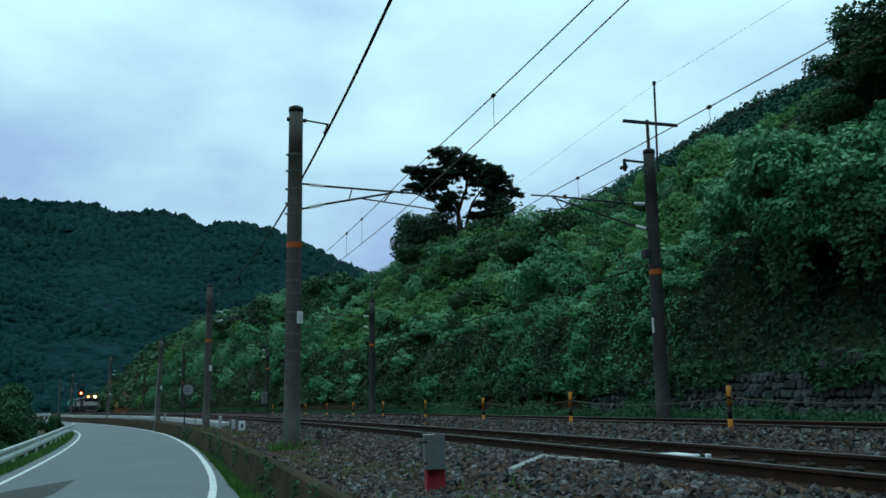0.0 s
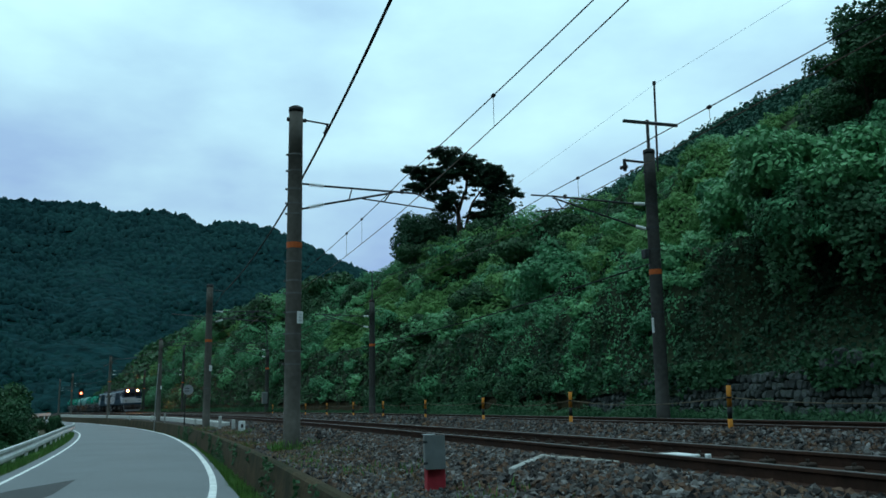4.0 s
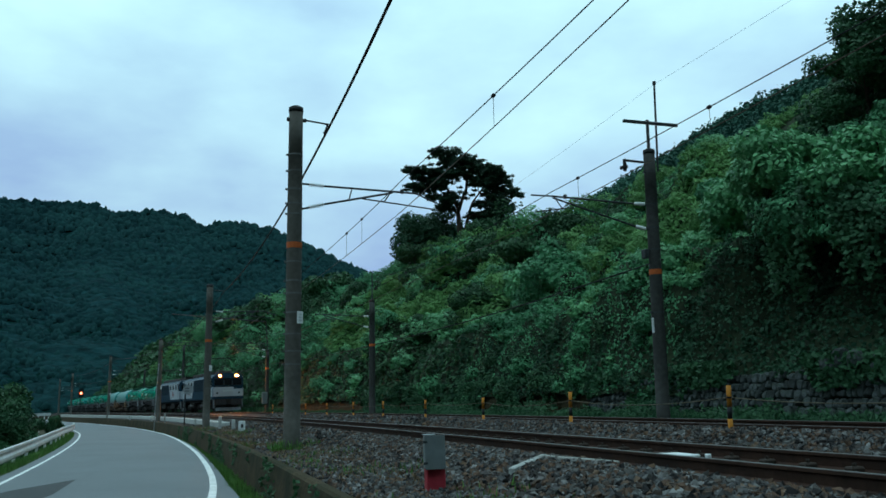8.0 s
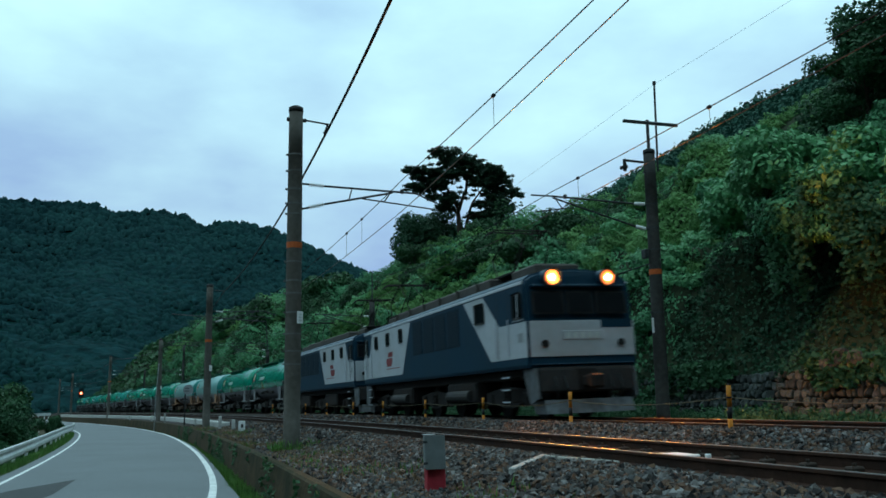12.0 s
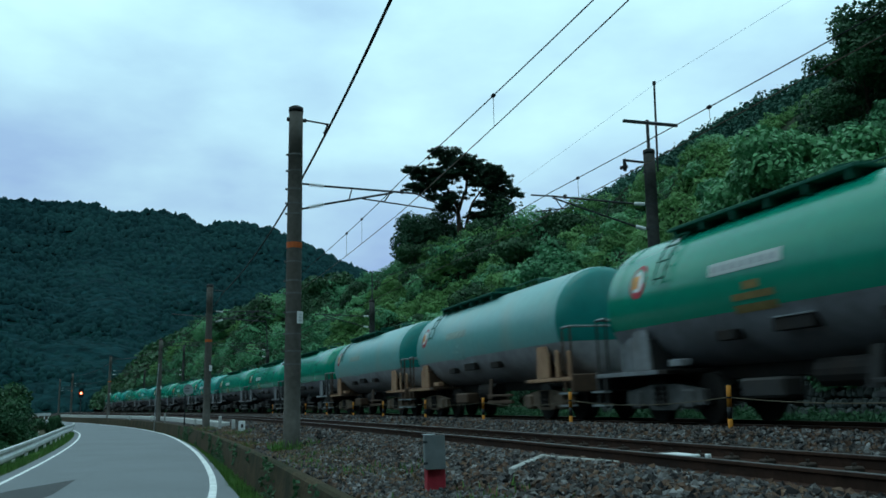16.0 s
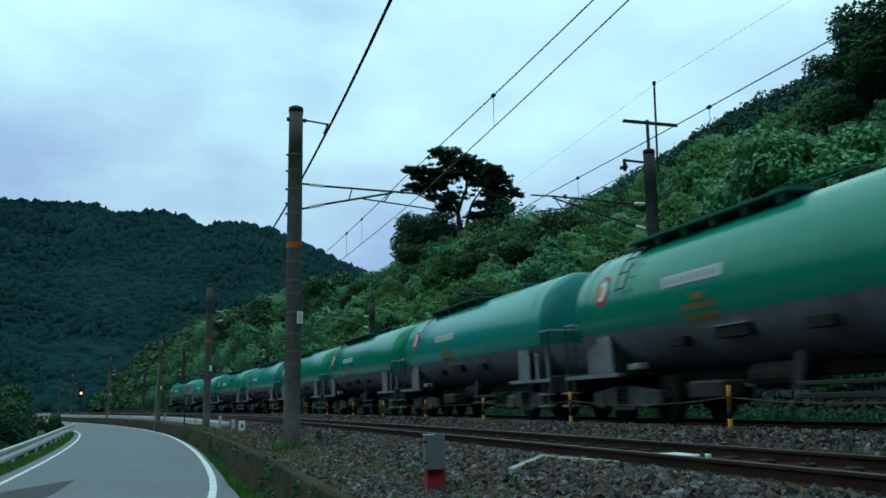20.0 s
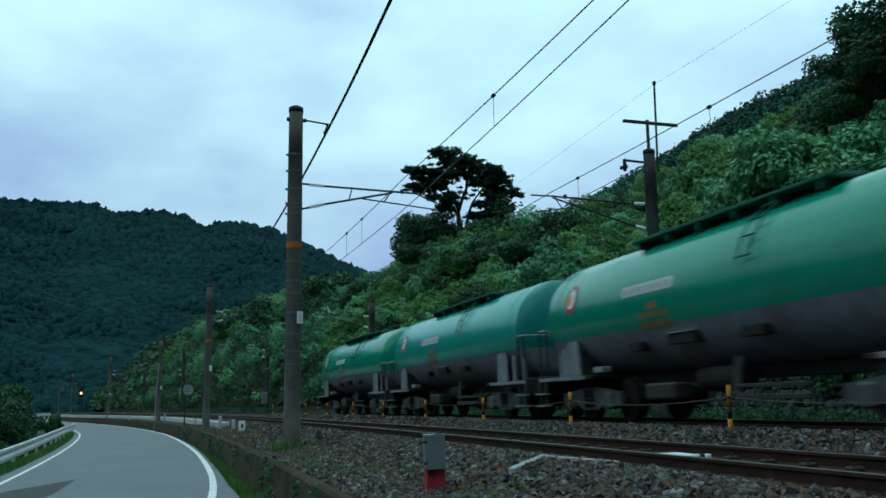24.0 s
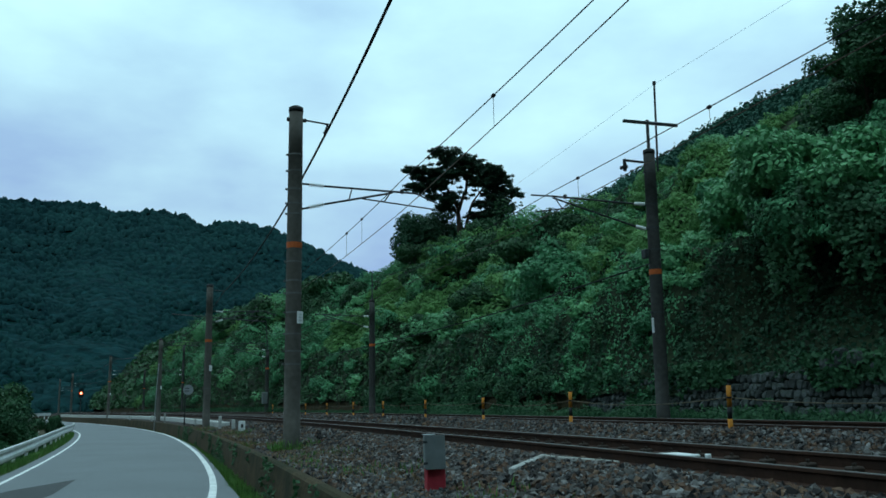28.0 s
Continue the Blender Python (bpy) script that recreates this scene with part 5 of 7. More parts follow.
for i in range(190):
    s_ = -34.6 - 0.72 * i
    if lid_me is None:
        b = bmesh.new()
        box(b, -0.345, 0.345, -0.26, 0.26, -0.40, 0.0, 0.015)
        lid_me = bpy.data.meshes.new("lid")
        b.to_mesh(lid_me)
        b.free()
        lid_me.materials.append(CONCRETE_PALE)
    ob = new("lid", lid_me)
    ob.parent = trough
    ob.matrix_world = stand(s_, 6.15 if s_ > -100 else 6.15 + (-100 - s_) * 0.03, -0.30 + 0.01 * math.sin(i * 1.7), 0.4 * math.sin(i * 2.3))

# small white stakes by the trough
for s_, lat, w_, h_, lab in ((-33.2, 6.45, 0.13, 0.62, "white concrete marker stake beside the trough"), (-32.8, 6.5, 0.13, 0.62, "white concrete marker stake beside the trough"), (-32.3, 6.55, 0.13, 0.6, "white concrete marker stake beside the trough"),
                             (-29.0, 6.3, 0.14, 0.5, "white concrete marker stake beside the trough"), (-43.5, 6.75, 0.10, 0.42, "white concrete marker stake beside the trough"), (-70.5, 7.2, 0.14, 0.5, "white concrete marker stake beside the trough"),
                             (-58.0, 7.4, 0.12, 0.7, "grey concrete marker stake beside the wall"), (-85.0, 7.6, 0.14, 0.45, "white concrete marker stake beside the trough")):
    st = thing("marker_stake", stand(s_, lat, -0.62), lab, "stake", "marker stakes")
    b = bmesh.new()
    box(b, -w_ / 2, w_ / 2, -w_ / 2, w_ / 2, -0.2, h_, 0.015)
    part("post", b, CONCRETE_PALE if "white" in lab else CONCRETE, st)
    b = bmesh.new()
    box(b, -w_ / 2 - 0.002, w_ / 2 + 0.002, -w_ / 2 - 0.002, w_ / 2 + 0.002, h_ * 0.25, h_ * 0.32)
    part("mark", b, SIGN_GREY, st)
km = thing("distance_marker", stand(-25.85, 6.3, -0.62) @ pose(0, 0, 0, 0, -4, 0), "small white board with a dark ring on a stake", "marker")
b = bmesh.new()
box(b, -0.02, 0.02, -0.14, 0.14, 0.04, 0.48, 0.01, pose(0, 0, 0, 0, 0, 20))
part("board", b, SIGN_WHITE, km)
b = bmesh.new()
box(b, 0.021, 0.026, -0.05, 0.05, 0.22, 0.36, 0.002, pose(0, 0, 0, 0, 0, 20))
part("mark", b, BLACK, km)
b = bmesh.new()
rod(b, (-0.04, 0, -0.2), (-0.04, 0, 0.3), 0.025, n=8)
part("stake", b, GALV, km)

# ---- round road sign seen from behind, and a slim marker pole ----
sign = thing("road_sign", stand(-45.5, 7.2, -1.0), "round traffic sign on a dark post, seen from behind", "road sign")
b = bmesh.new()
rod(b, (0, 0, -0.3), (0, 0, 2.75), 0.04, n=10)
part("post", b, POLE_CAP, sign)
b = bmesh.new()
rod(b, (0.05, 0.16, 2.5), (0.065, 0.16, 2.5), 0.30, n=28)
part("disc", b, SIGN_GREY, sign, "grey back of the round plate")
b = bmesh.new()
box(b, 0.045, 0.075, -0.05, 0.23, 2.4, 2.44)
box(b, 0.045, 0.075, -0.05, 0.23, 2.56, 2.60)
part("clamp", b, GALV, sign)
snow = thing("snow_pole", stand(-62.5, 7.75, -1.0), "slim leaning grey marker pole at the wall", "pole")
tube("shaft", [(0, 0, -0.3), (0.02, 0.02, 1.5), (-0.05, 0.1, 3.2), (-0.12, 0.2, 4.9)], 0.035, GALV_LIGHT, snow, 8)
reed = thing("thin_stake", stand(4.6, 7.72, -0.95), "thin leaning bamboo stake at the wall", "stake")
tube("cane", [(0, 0, -0.1), (0.02, -0.03, 0.28), (0.03, -0.07, 0.56)], 0.006, DRY, reed, 6)

# ---- railway signal, lit ----
SIGNAL_RED = material("signal_glow", (1, 0.2, 0.05), 0.4, emit=((1.0, 0.13, 0.03), 1.1), bump=0)
SIGNAL_CORE = material("signal_core_glow", (1, 0.7, 0.6), 0.4, emit=((1.0, 0.60, 0.36), 5.0), bump=0)
sig = thing("railway_signal", stand(-157, 6.4, 0), "railway light signal, one lamp lit red-orange", "signal")
b = bmesh.new()
rod(b, (0, 0, -0.8), (0, 0, 4.0), 0.07, n=10)
part("mast", b, GALV, sig)
b = bmesh.new()
box(b, 0.05, 0.2, -0.42, 0.42, 2.55, 4.1, 0.15)
part("target_board", b, BLACK, sig, "black backing board")
b = bmesh.new()
rod(b, (0.2, 0, 3.3), (0.24, 0, 3.3), 0.27, n=16)
lens = part("lit_lens", b, SIGNAL_RED, sig, "glowing red lens")
b = bmesh.new()
rod(b, (0.24, 0, 3.3), (0.26, 0, 3.3), 0.13, n=14)
part("lens_core", b, SIGNAL_CORE, lens, "white-hot lens core")
for z in (2.85, 3.75):
    b = bmesh.new()
    rod(b, (0.2, 0, z), (0.26, 0, z), 0.10, n=14)
    part("lens", b, BLACK, sig)
b = bmesh.new()
rod(b, (0.2, 0, 3.55), (0.5, 0, 3.5), 0.03, n=8)
part("hood", b, BLACK, sig)

# ---- guard rail on the outer side of the road ----
guard = thing("guard_rail", pose(0, 0, 0), "white painted steel guard rail on posts along the road", "guard rail")
gr_s = np.concatenate([np.arange(-66, 10, 1.0)])


def guard_lat(s):
    return road_edge(s)[1] + np.interp(s, [-66, -60, -50, -30, 10], [0.25, 0.45, 0.9, 1.05, 1.1])


def guard_z(s):
    return np.interp(s, [-66, -55, -38, -27, -19, 10], [-0.79, -0.80, -0.84, -0.93, -1.0, -1.02])


GSEC = [(0.02, -0.24), (0.06, -0.19), (0.06, -0.09), (0.01, -0.03), (0.01, 0.03), (0.06, 0.09), (0.06, 0.18), (0.02, 0.20), (0.0, 0.20), (0.0, -0.24)]
n_ = len(GSEC)
gv_ = place(np.repeat(gr_s, n_), (guard_lat(gr_s)[:, None] - np.array([a for a, _ in GSEC])[None]).ravel(), (guard_z(gr_s)[:, None] + np.array([c for _, c in GSEC])[None]).ravel())
gi, gj = np.meshgrid(np.arange(len(gr_s) - 1), np.arange(n_), indexing="ij")
gfc = np.stack([gi * n_ + gj, gi * n_ + (gj + 1) % n_, (gi + 1) * n_ + (gj + 1) % n_, (gi + 1) * n_ + gj], -1).reshape(-1, 4)
raw("beam", gv_, gfc, GUARD, guard)
for k in range(19):
    s_ = 8 - 4.0 * k
    b = bmesh.new()
    p = at(s_, float(guard_lat(np.array(s_))) + 0.06, float(guard_z(s_)) + 0.80)
    rod(b, (p.x, p.y, p.z - 1.7), (p.x, p.y, p.z - 0.70), 0.057, n=10)
    part("post", b, GUARD, guard)
    b = bmesh.new()
    rod(b, (p.x, p.y, p.z - 0.70), (p.x, p.y, p.z - 0.67), 0.06, 0.03, n=10)
    part("post_cap", b, GUARD, guard)
b = bmesh.new()
p = at(-66.2, float(guard_lat(np.array(-66.0))), 0)
rod(b, (p.x, p.y, p.z - 0.97), (p.x, p.y, p.z - 0.63), 0.1, n=12)
part("end_cap", b, GUARD, guard)
guard2 = thing("guard_rail", pose(0, 0, 0), "farther stretch of white guard rail half hidden by bushes", "guard rail")
for sa, sb, la, lb, za, zb in ((-108, -122, 15.9, 13.0, -0.22, -0.20), (-90, -106, 16.7, 14.5, -1.05, -1.08)):
    sv = np.linspace(sa, sb, 14)
    lv, zv = np.linspace(la, lb, 14), np.linspace(za, zb, 14)
    v = np.concatenate([place(sv, lv, zv), place(sv, lv, zv + 0.33), place(sv, lv + 0.06, zv + 0.33), place(sv, lv + 0.06, zv)])
    m_ = len(sv)
    f = [(j * m_ + i, j * m_ + i + 1, ((j + 1) % 4) * m_ + i + 1, ((j + 1) % 4) * m_ + i) for j in range(4) for i in range(m_ - 1)]
    raw("beam", v, np.array(f), GUARD, guard2)
    for k in (1, 5, 9, 12):
        b = bmesh.new()
        g_ = place(sv[k], lv[k] + 0.1, zv[k])
        rod(b, (g_[0], g_[1], g_[2] - 1.6), (g_[0], g_[1], g_[2] + 0.36), 0.06, n=8)
        part("post", b, GUARD, guard2)

# ---- dark repair patch on the road ----
patch_pts = [(-12.9, 11.5), (-10.3, 12.6), (-8.0, 13.0), (4.0, 13.05), (4.0, 12.2), (-6.0, 12.0), (-8.9, 11.62)]
pv = [at(a, c, ROAD_Z + 0.004) for a, c in patch_pts]
b = bmesh.new()
b.faces.new([b.verts.new(v) for v in pv])
tagged(part("road_patch", b, ASPHALT_PATCH), "dark asphalt repair patch in the road", "road patch", kind="structure")

# ---- bushes beside the road ----
def bush_at(s, lat, z, r, h, n, size, mat, seed, label):
    q = rnd(seed)
    root = thing("roadside_bush", stand(s, lat, z), label, "bush", "roadside bushes")
    for i in range(6):
        a = i * 1.05 + q.rand()
        b = bmesh.new()
        rod(b, (0, 0, -0.4), (math.cos(a) * r * 0.5, math.sin(a) * r * 0.5, h * (0.45 + 0.3 * q.rand())), 0.04, 0.012, 5)
        part("stem", b, BARK, root)
    cl = q.randn(12, 3) * np.array([r * 0.42, r * 0.42, h * 0.2]) + np.array([0, 0, h * 0.5])
    k = q.randint(0, 12, n)
    v = q.randn(n, 3)
    v /= np.linalg.norm(v, axis=1)[:, None]
    p = cl[k] + v * (0.3 + 0.7 * q.rand(n) ** 0.45)[:, None] * np.array([r * 0.45, r * 0.45, h * 0.3])
    leaves("crown", p, v + np.array([0, 0, 0.5]), size, mat, seed + 9, root, 0.9)
    return root


NEAR_BUSHES = [
    (-32, 17.6, -2.8, 2.3, 3.9, 16000, 0.10, 301),
    (-39, 17.9, -3.0, 2.7, 5.0, 18000, 0.11, 302),
    (-36, 16.4, -2.2, 1.5, 3.6, 11000, 0.10, 312),
    (-41, 16.2, -2.1, 1.0, 2.6, 8000, 0.10, 313),
    (-48, 19.6, -3.4, 2.6, 4.4, 12000, 0.13, 303),
    (-56, 16.6, -2.3, 1.2, 1.3, 4000, 0.11, 304),
    (-66, 14.95, -1.75, 0.75, 1.6, 6000, 0.10, 305),
    (-26, 17.0, -2.6, 2.0, 2.3, 6000, 0.14, 306),
]
FAR_BUSHES = [
    (-90, 21, -4, 4.5, 5.0, 8000, 0.3, 307),
    (-120, 24, -4.6, 6, 7.0, 8000, 0.4, 308),
    (-150, 22, -4.0, 6, 8.0, 8000, 0.45, 309),
    (-185, 24, -4.5, 8, 10, 8000, 0.6, 310),
    (-225, 24, -4.5, 9, 12, 8000, 0.7, 311),
]
for s_, lat, z, r, h, n, sz, sd in NEAR_BUSHES + FAR_BUSHES:
    bush_at(s_, lat, z, r, h, n, sz, TREE_LEAF if s_ > -70 else BUSH, sd, "dense dark green bush beside the road")


# ---- grass and weeds ----
def blades(name, n, s0, s1, l0, l1, zfun, hgt, wid, mat, seed, label, keep=None):
    q = rnd(seed)
    s, lat = s0 + (s1 - s0) * q.rand(n), l0 + (l1 - l0) * q.rand(n)
    if callable(zfun):
        z = zfun(s, lat)
    else:
        z = np.full(n, zfun)
    if keep is not None:
        m = keep(s, lat)
        s, lat, z = s[m], lat[m], z[m]
        n = len(s)
    p = place(s, lat, z)
    a = q.rand(n) * 2 * np.pi
    h = hgt * (0.4 + 0.9 * q.rand(n))
    u = np.stack([np.cos(a), np.sin(a), 0 * a], 1)
    lean = np.stack([np.cos(a + 1.6), np.sin(a + 1.6), 0 * a], 1) * (h * (0.15 + 0.5 * q.rand(n)))[:, None]
    up = np.stack([0 * a, 0 * a, h], 1)
    w_ = wid * (0.6 + 0.8 * q.rand(n))[:, None]
    v = np.stack([p - u * w_ - up * 0.05, p + u * w_ - up * 0.05, p + lean * 0.4 + up * 0.6 + u * w_ * 0.8, p + lean * 0.4 + up * 0.6 - u * w_ * 0.8, p + lean + up], 1).reshape(-1, 3)
    o = np.arange(n)[:, None] * 5
    f = np.concatenate([o + np.array([[0, 1, 2]]), o + np.array([[0, 2, 3]]), o + np.array([[3, 2, 4]])])
    return tagged(raw(name, v, f, mat), label, "grass", kind="stuff")


def verge(s, lat):
    return ground_z(lat)


blades("verge_grass", 34000, -75, 14, 7.5, 8.6, verge, 0.22, 0.007, GRASSY, 401, "bright green grass strip between road and wall", lambda s, lat: (lat < road_edge(s)[0] - 0.36 + 0.25 * F1.fbm(s * 1.2, lat * 2)) & (lat > wall_lat(s) + 0.1))
blades("verge_grass", 18000, -62, 5, 13.4, 14.8, verge, 0.20, 0.007, GRASSY, 403, "green grass under the guard rail", lambda s, lat: lat > road_edge(s)[1] + 0.3)
blades("bank_grass", 15000, -60, 10, 14.5, 17.5, verge, 0.5, 0.012, BUSH, 405, "rough dark weeds on the road bank")
blades("bank_grass", 26000, -40, 8, 5.9, 7.5, verge, 0.12, 0.006, DRY, 407, "brown dry grass on the embankment", lambda s, lat: F2.fbm(s * 0.6, lat * 0.9) > 0.43 + 0.3 * np.clip(6.5 - lat, 0, 1))
blades("bank_grass", 7000, -40, 8, 6.0, 7.5, verge, 0.16, 0.008, GRASSY, 409, "sparse green weeds on the embankment", lambda s, lat: F3.fbm(s * 0.45, lat * 0.8) > 0.60)
blades("wall_grass", 7000, -160, -70, -4.7, -2.7, verge, 0.6, 0.03, TREE_LEAF, 417, "green grass at the foot of the distant slope")
q = rnd(416)
n_ = 24000
s_, la_ = -45 + 44 * q.rand(n_), -4.62 + 1.5 * q.rand(n_) ** 1.6
keep = F3.fbm(s_ * 0.8, la_ * 0.8, 3) > 0.48
s_, la_ = s_[keep], la_[keep]
top_ = 0.12 + 0.5 * np.clip(F3.fbm(s_ * 0.8, la_ * 0.8, 3) - 0.46, 0, 0.3) / 0.3
pp_ = place(s_, la_, ground_z(la_) + top_ * q.rand(len(s_)))
tagged(leaves("wall_weeds", pp_, np.tile([[-0.3, -0.5, 0.7]], (len(pp_), 1)), 0.062, TREE_LEAF, 418, None, 0.7, 1.7), "rank green weeds in front of the stone wall", "weeds", kind="stuff")
blades("wall_grass", 26000, -75, 2, -4.7, -2.7, verge, 0.24, 0.010, TREE_LEAF, 411, "green grass at the foot of the stone wall", lambda s, lat: F1.fbm(s * 0.5, lat * 0.7) > 0.40)
# weeds round the foot of the main pole
blades("pole_weeds", 260, -10.6, -9.0, 6.6, 7.25, verge, 0.26, 0.010, GRASSY, 413, "tuft of weeds at the pole's foot")
# moss and ivy hanging over the road wall
q = rnd(420)
n_ = 5000
s_ = -45 + 55 * q.rand(n_)
zz = -1.3 + 0.75 * q.rand(n_) ** 1.5
keep = F2.fbm(s_ * 0.5, zz * 1.5, 3) > 0.54
s_, zz = s_[keep], zz[keep]
pp_ = place(s_, wall_lat(s_) + 0.06 + 0.06 * q.rand(len(s_)), zz)
tagged(leaves("wall_weeds", pp_, np.tile([[-0.7, -0.5, 0.4]], (len(pp_), 1)), 0.06, BUSH, 421), "small weeds growing on the mossy road wall", "weeds", kind="stuff")

# ---- stone wall at the foot of the hill ----
swall = thing("wall_stone", pose(0, 0, 0), "rough grey stone retaining wall below the hillside", "wall", kind="structure")
sw_s = np.arange(-230, 20.1, 1.0)
sw_top = 0.92 + 0.12 * np.sin(sw_s * 0.7)
v = np.concatenate([place(sw_s, -4.72 + 0 * sw_s, -0.4 + 0 * sw_s), place(sw_s, -4.95 + 0 * sw_s, sw_top), place(sw_s, -5.6 + 0 * sw_s, sw_top), place(sw_s, -5.6 + 0 * sw_s, -0.4 + 0 * sw_s)])
m_ = len(sw_s)
f = [(j * m_ + i, j * m_ + i + 1, ((j + 1) % 4) * m_ + i + 1, ((j + 1) % 4) * m_ + i) for j in range(4) for i in range(m_ - 1)]
raw("wall_core", v, np.array(f), WALL_OLD, swall)
stone_mes = []
q = rnd(500)
for k in range(8):
    b = bmesh.new()
    bmesh.ops.create_icosphere(b, subdivisions=2, radius=0.5)
    ax = q.randn(3, 3)
    for vv in b.verts:
        c = vv.co
        vv.co = Vector([math.copysign(abs(2 * x) ** 0.48 / 2, x) for x in c])
        for j in range(3):
            pl = Vector(ax[j]).normalized()
            over = vv.co.dot(pl) - 0.40
            if over > 0:
                vv.co -= pl * over
        vv.co *= 0.96 + 0.08 * q.rand()
    me = bpy.data.meshes.new("stone")
    b.to_mesh(me)
    b.free()
    me.materials.append(STONE)
    stone_mes.append(me)
for row in range(5):
    s_ = -3.2 - 0.13 * (row % 2)
    while s_ > -17.4:
        w_ = 0.15 + 0.15 * q.rand() ** 1.2
        hh = 0.20 + 0.07 * q.rand()
        z = 0.05 + 0.212 * row + 0.022 * q.randn()
        ob = new("stone", stone_mes[q.randint(0, 8)])
        ob.parent = swall
        ob.matrix_world = stand(s_ - w_ / 2, -4.72 - 0.045 * row, z, 180 + q.randn() * 4) @ pose(0, 0, 0, 9 + q.randn() * 3, q.randn() * 5) @ Matrix.Diagonal((w_ * 1.0, 0.22 + 0.07 * q.rand(), hh, 1))
        s_ -= w_
rock = thing("wall_block", stand(-5.3, -5.1, 1.0, 180), "weathered grey concrete block above the stone wall", "wall block")
for x_, w_, h_ in ((-0.42, 0.70, 0.50), (0.18, 0.62, 0.58), (0.62, 0.40, 0.34), (-0.95, 0.5, 0.26)):
    ob = new("block", stone_mes[int(10 * abs(x_)) % 8])
    ob.parent = rock
    ob.matrix_local = pose(x_, 0.22, h_ / 2 - 0.06, 4, 5 * x_, 12 * x_) @ Matrix.Diagonal((w_ * 0.9, 0.45, h_ * 0.9, 1))

# vines trailing down over the stone wall
q = rnd(520)
n_ = 26000
s_ = -48 + 54 * q.rand(n_)
zz = -0.1 + 1.5 * q.rand(n_) ** 0.7
thr = np.interp(s_, [-48, -19, -16, -9, 6], [0.30, 0.38, 0.50, 0.54, 0.55]) + 0.10 * (1.0 - zz)
keep = F3.fbm(s_ * 0.7, zz * 0.9, 3) > thr
s_, zz = s_[keep], zz[keep]
pp_ = place(s_, -4.70 + 0.16 * q.rand(len(s_)) - 0.10 * zz, zz)
tagged(leaves("wall_vines", pp_, np.tile([[-0.3, -0.7, 0.5]], (len(pp_), 1)), 0.11, TREE_LEAF, 521), "vine leaves trailing down over the stone wall", "vines", kind="stuff")

# ---- loose ballast ----
def stones(name, n, s0, s1, l0, l1, size, seed, label, keep=None):
    q = rnd(seed)
    s, lat = s0 + (s1 - s0) * q.rand(n), l0 + (l1 - l0) * q.rand(n)
    if keep is not None:
        m = keep(s, lat)
        s, lat = s[m], lat[m]
        n = len(s)
    z = ground_z(lat) + 0.03 + 0.03 * q.rand(n) - np.where(np.abs(lat - NEAR) < 0.6, 0.045, 0.0)
    c = place(s, lat, z)
    base_v = np.array([[1, 0, 0], [0.3, 0.9, 0.1], [-0.8, 0.55, 0], [-0.8, -0.6, 0.1], [0.35, -0.95, 0], [0.25, 0.1, 0.8], [-0.2, -0.1, -0.7]])
    fc = np.array([[0, 1, 5], [1, 2, 5], [2, 3, 5], [3, 4, 5], [4, 0, 5], [1, 0, 6], [2, 1, 6], [3, 2, 6], [4, 3, 6], [0, 4, 6]])
    v = base_v[None] * (0.82 + 0.36 * q.rand(n, 7, 1)) * np.array([1, 0.9, 0.9])
    sz = size * (0.55 + 0.9 * q.rand(n))[:, None, None]
    ang = q.rand(n, 3) * 6.283
    for ax in range(3):
        i, j = [(1, 2), (0, 2), (0, 1)][ax]
        cs, sn = np.cos(ang[:, ax])[:, None], np.sin(ang[:, ax])[:, None]
        a_, b_ = v[:, :, i].copy(), v[:, :, j].copy()
        v[:, :, i], v[:, :, j] = a_ * cs - b_ * sn, a_ * sn + b_ * cs
    v = c[:, None] + v * sz
    f = (fc[None] + (np.arange(n) * 7)[:, None, None]).reshape(-1, 3)
    return tagged(raw(name, v.reshape(-1, 3), f, BALLAST), label, "ballast", kind="stuff")


def clear_of_rails(s, lat):
    a = np.abs(np.abs(lat - NEAR) - 0.5655)
    c = np.abs(np.abs(lat) - 0.5655)
    return (a > 0.09) & (c > 0.09)


stones("ballast_stones", 21000, -10, 7, 4.6, 7.45, 0.048, 601, "loose brown and grey ballast stones on the shoulder", clear_of_rails)
stones("ballast_stones", 15000, -12, 6.5, 1.0, 3.4, 0.036, 603, "loose brown and grey ballast stones between the tracks", clear_of_rails)
stones("ballast_stones", 5500, -10, 9, 3.4, 4.7, 0.034, 605, "loose brown ballast stones between the near rails", clear_of_rails)
stones("ballast_stones", 10000, -45, -10, 1.0, 7.3, 0.056, 607, "loose brown and grey ballast stones along the tracks", clear_of_rails)
stones("ballast_stones", 3500, -30, 10, -2.6, -0.8, 0.04, 609, "loose grey ballast stones beside the far track", clear_of_rails)

# ---- the train: two electric locomotives and fourteen tank wagons ----
SPEED, T_LAMP = 16.604, 12.5
TRAIN = []
GREEN = material("tank_green", (0.0005, 0.226, 0.142), 0.20, 0, 0.08, 5, 0.30, 0.8, 0.015, 20, dirt=(0.003, 0.178, 0.112), spec=0.36)
TEAL = material("tank_teal", (0.006, 0.278, 0.222), 0.22, 0, 0.08, 5, 0.40, 0.8, 0.015, 20, dirt=(0.02, 0.255, 0.21), spec=0.38)
PALE = material("tank_pale_green", (0.135, 0.345, 0.335), 0.32, 0, 0.08, 5, 0.55, 0.7, 0.02, 20, dirt=(0.24, 0.30, 0.25), spec=0.35)
END_TEAL = material("tank_end_teal", (0.003, 0.185, 0.170), 0.32, 0, 0.08, 5, 0.4, 0.8, 0.015, 20, dirt=(0.02, 0.17, 0.14), spec=0.3)
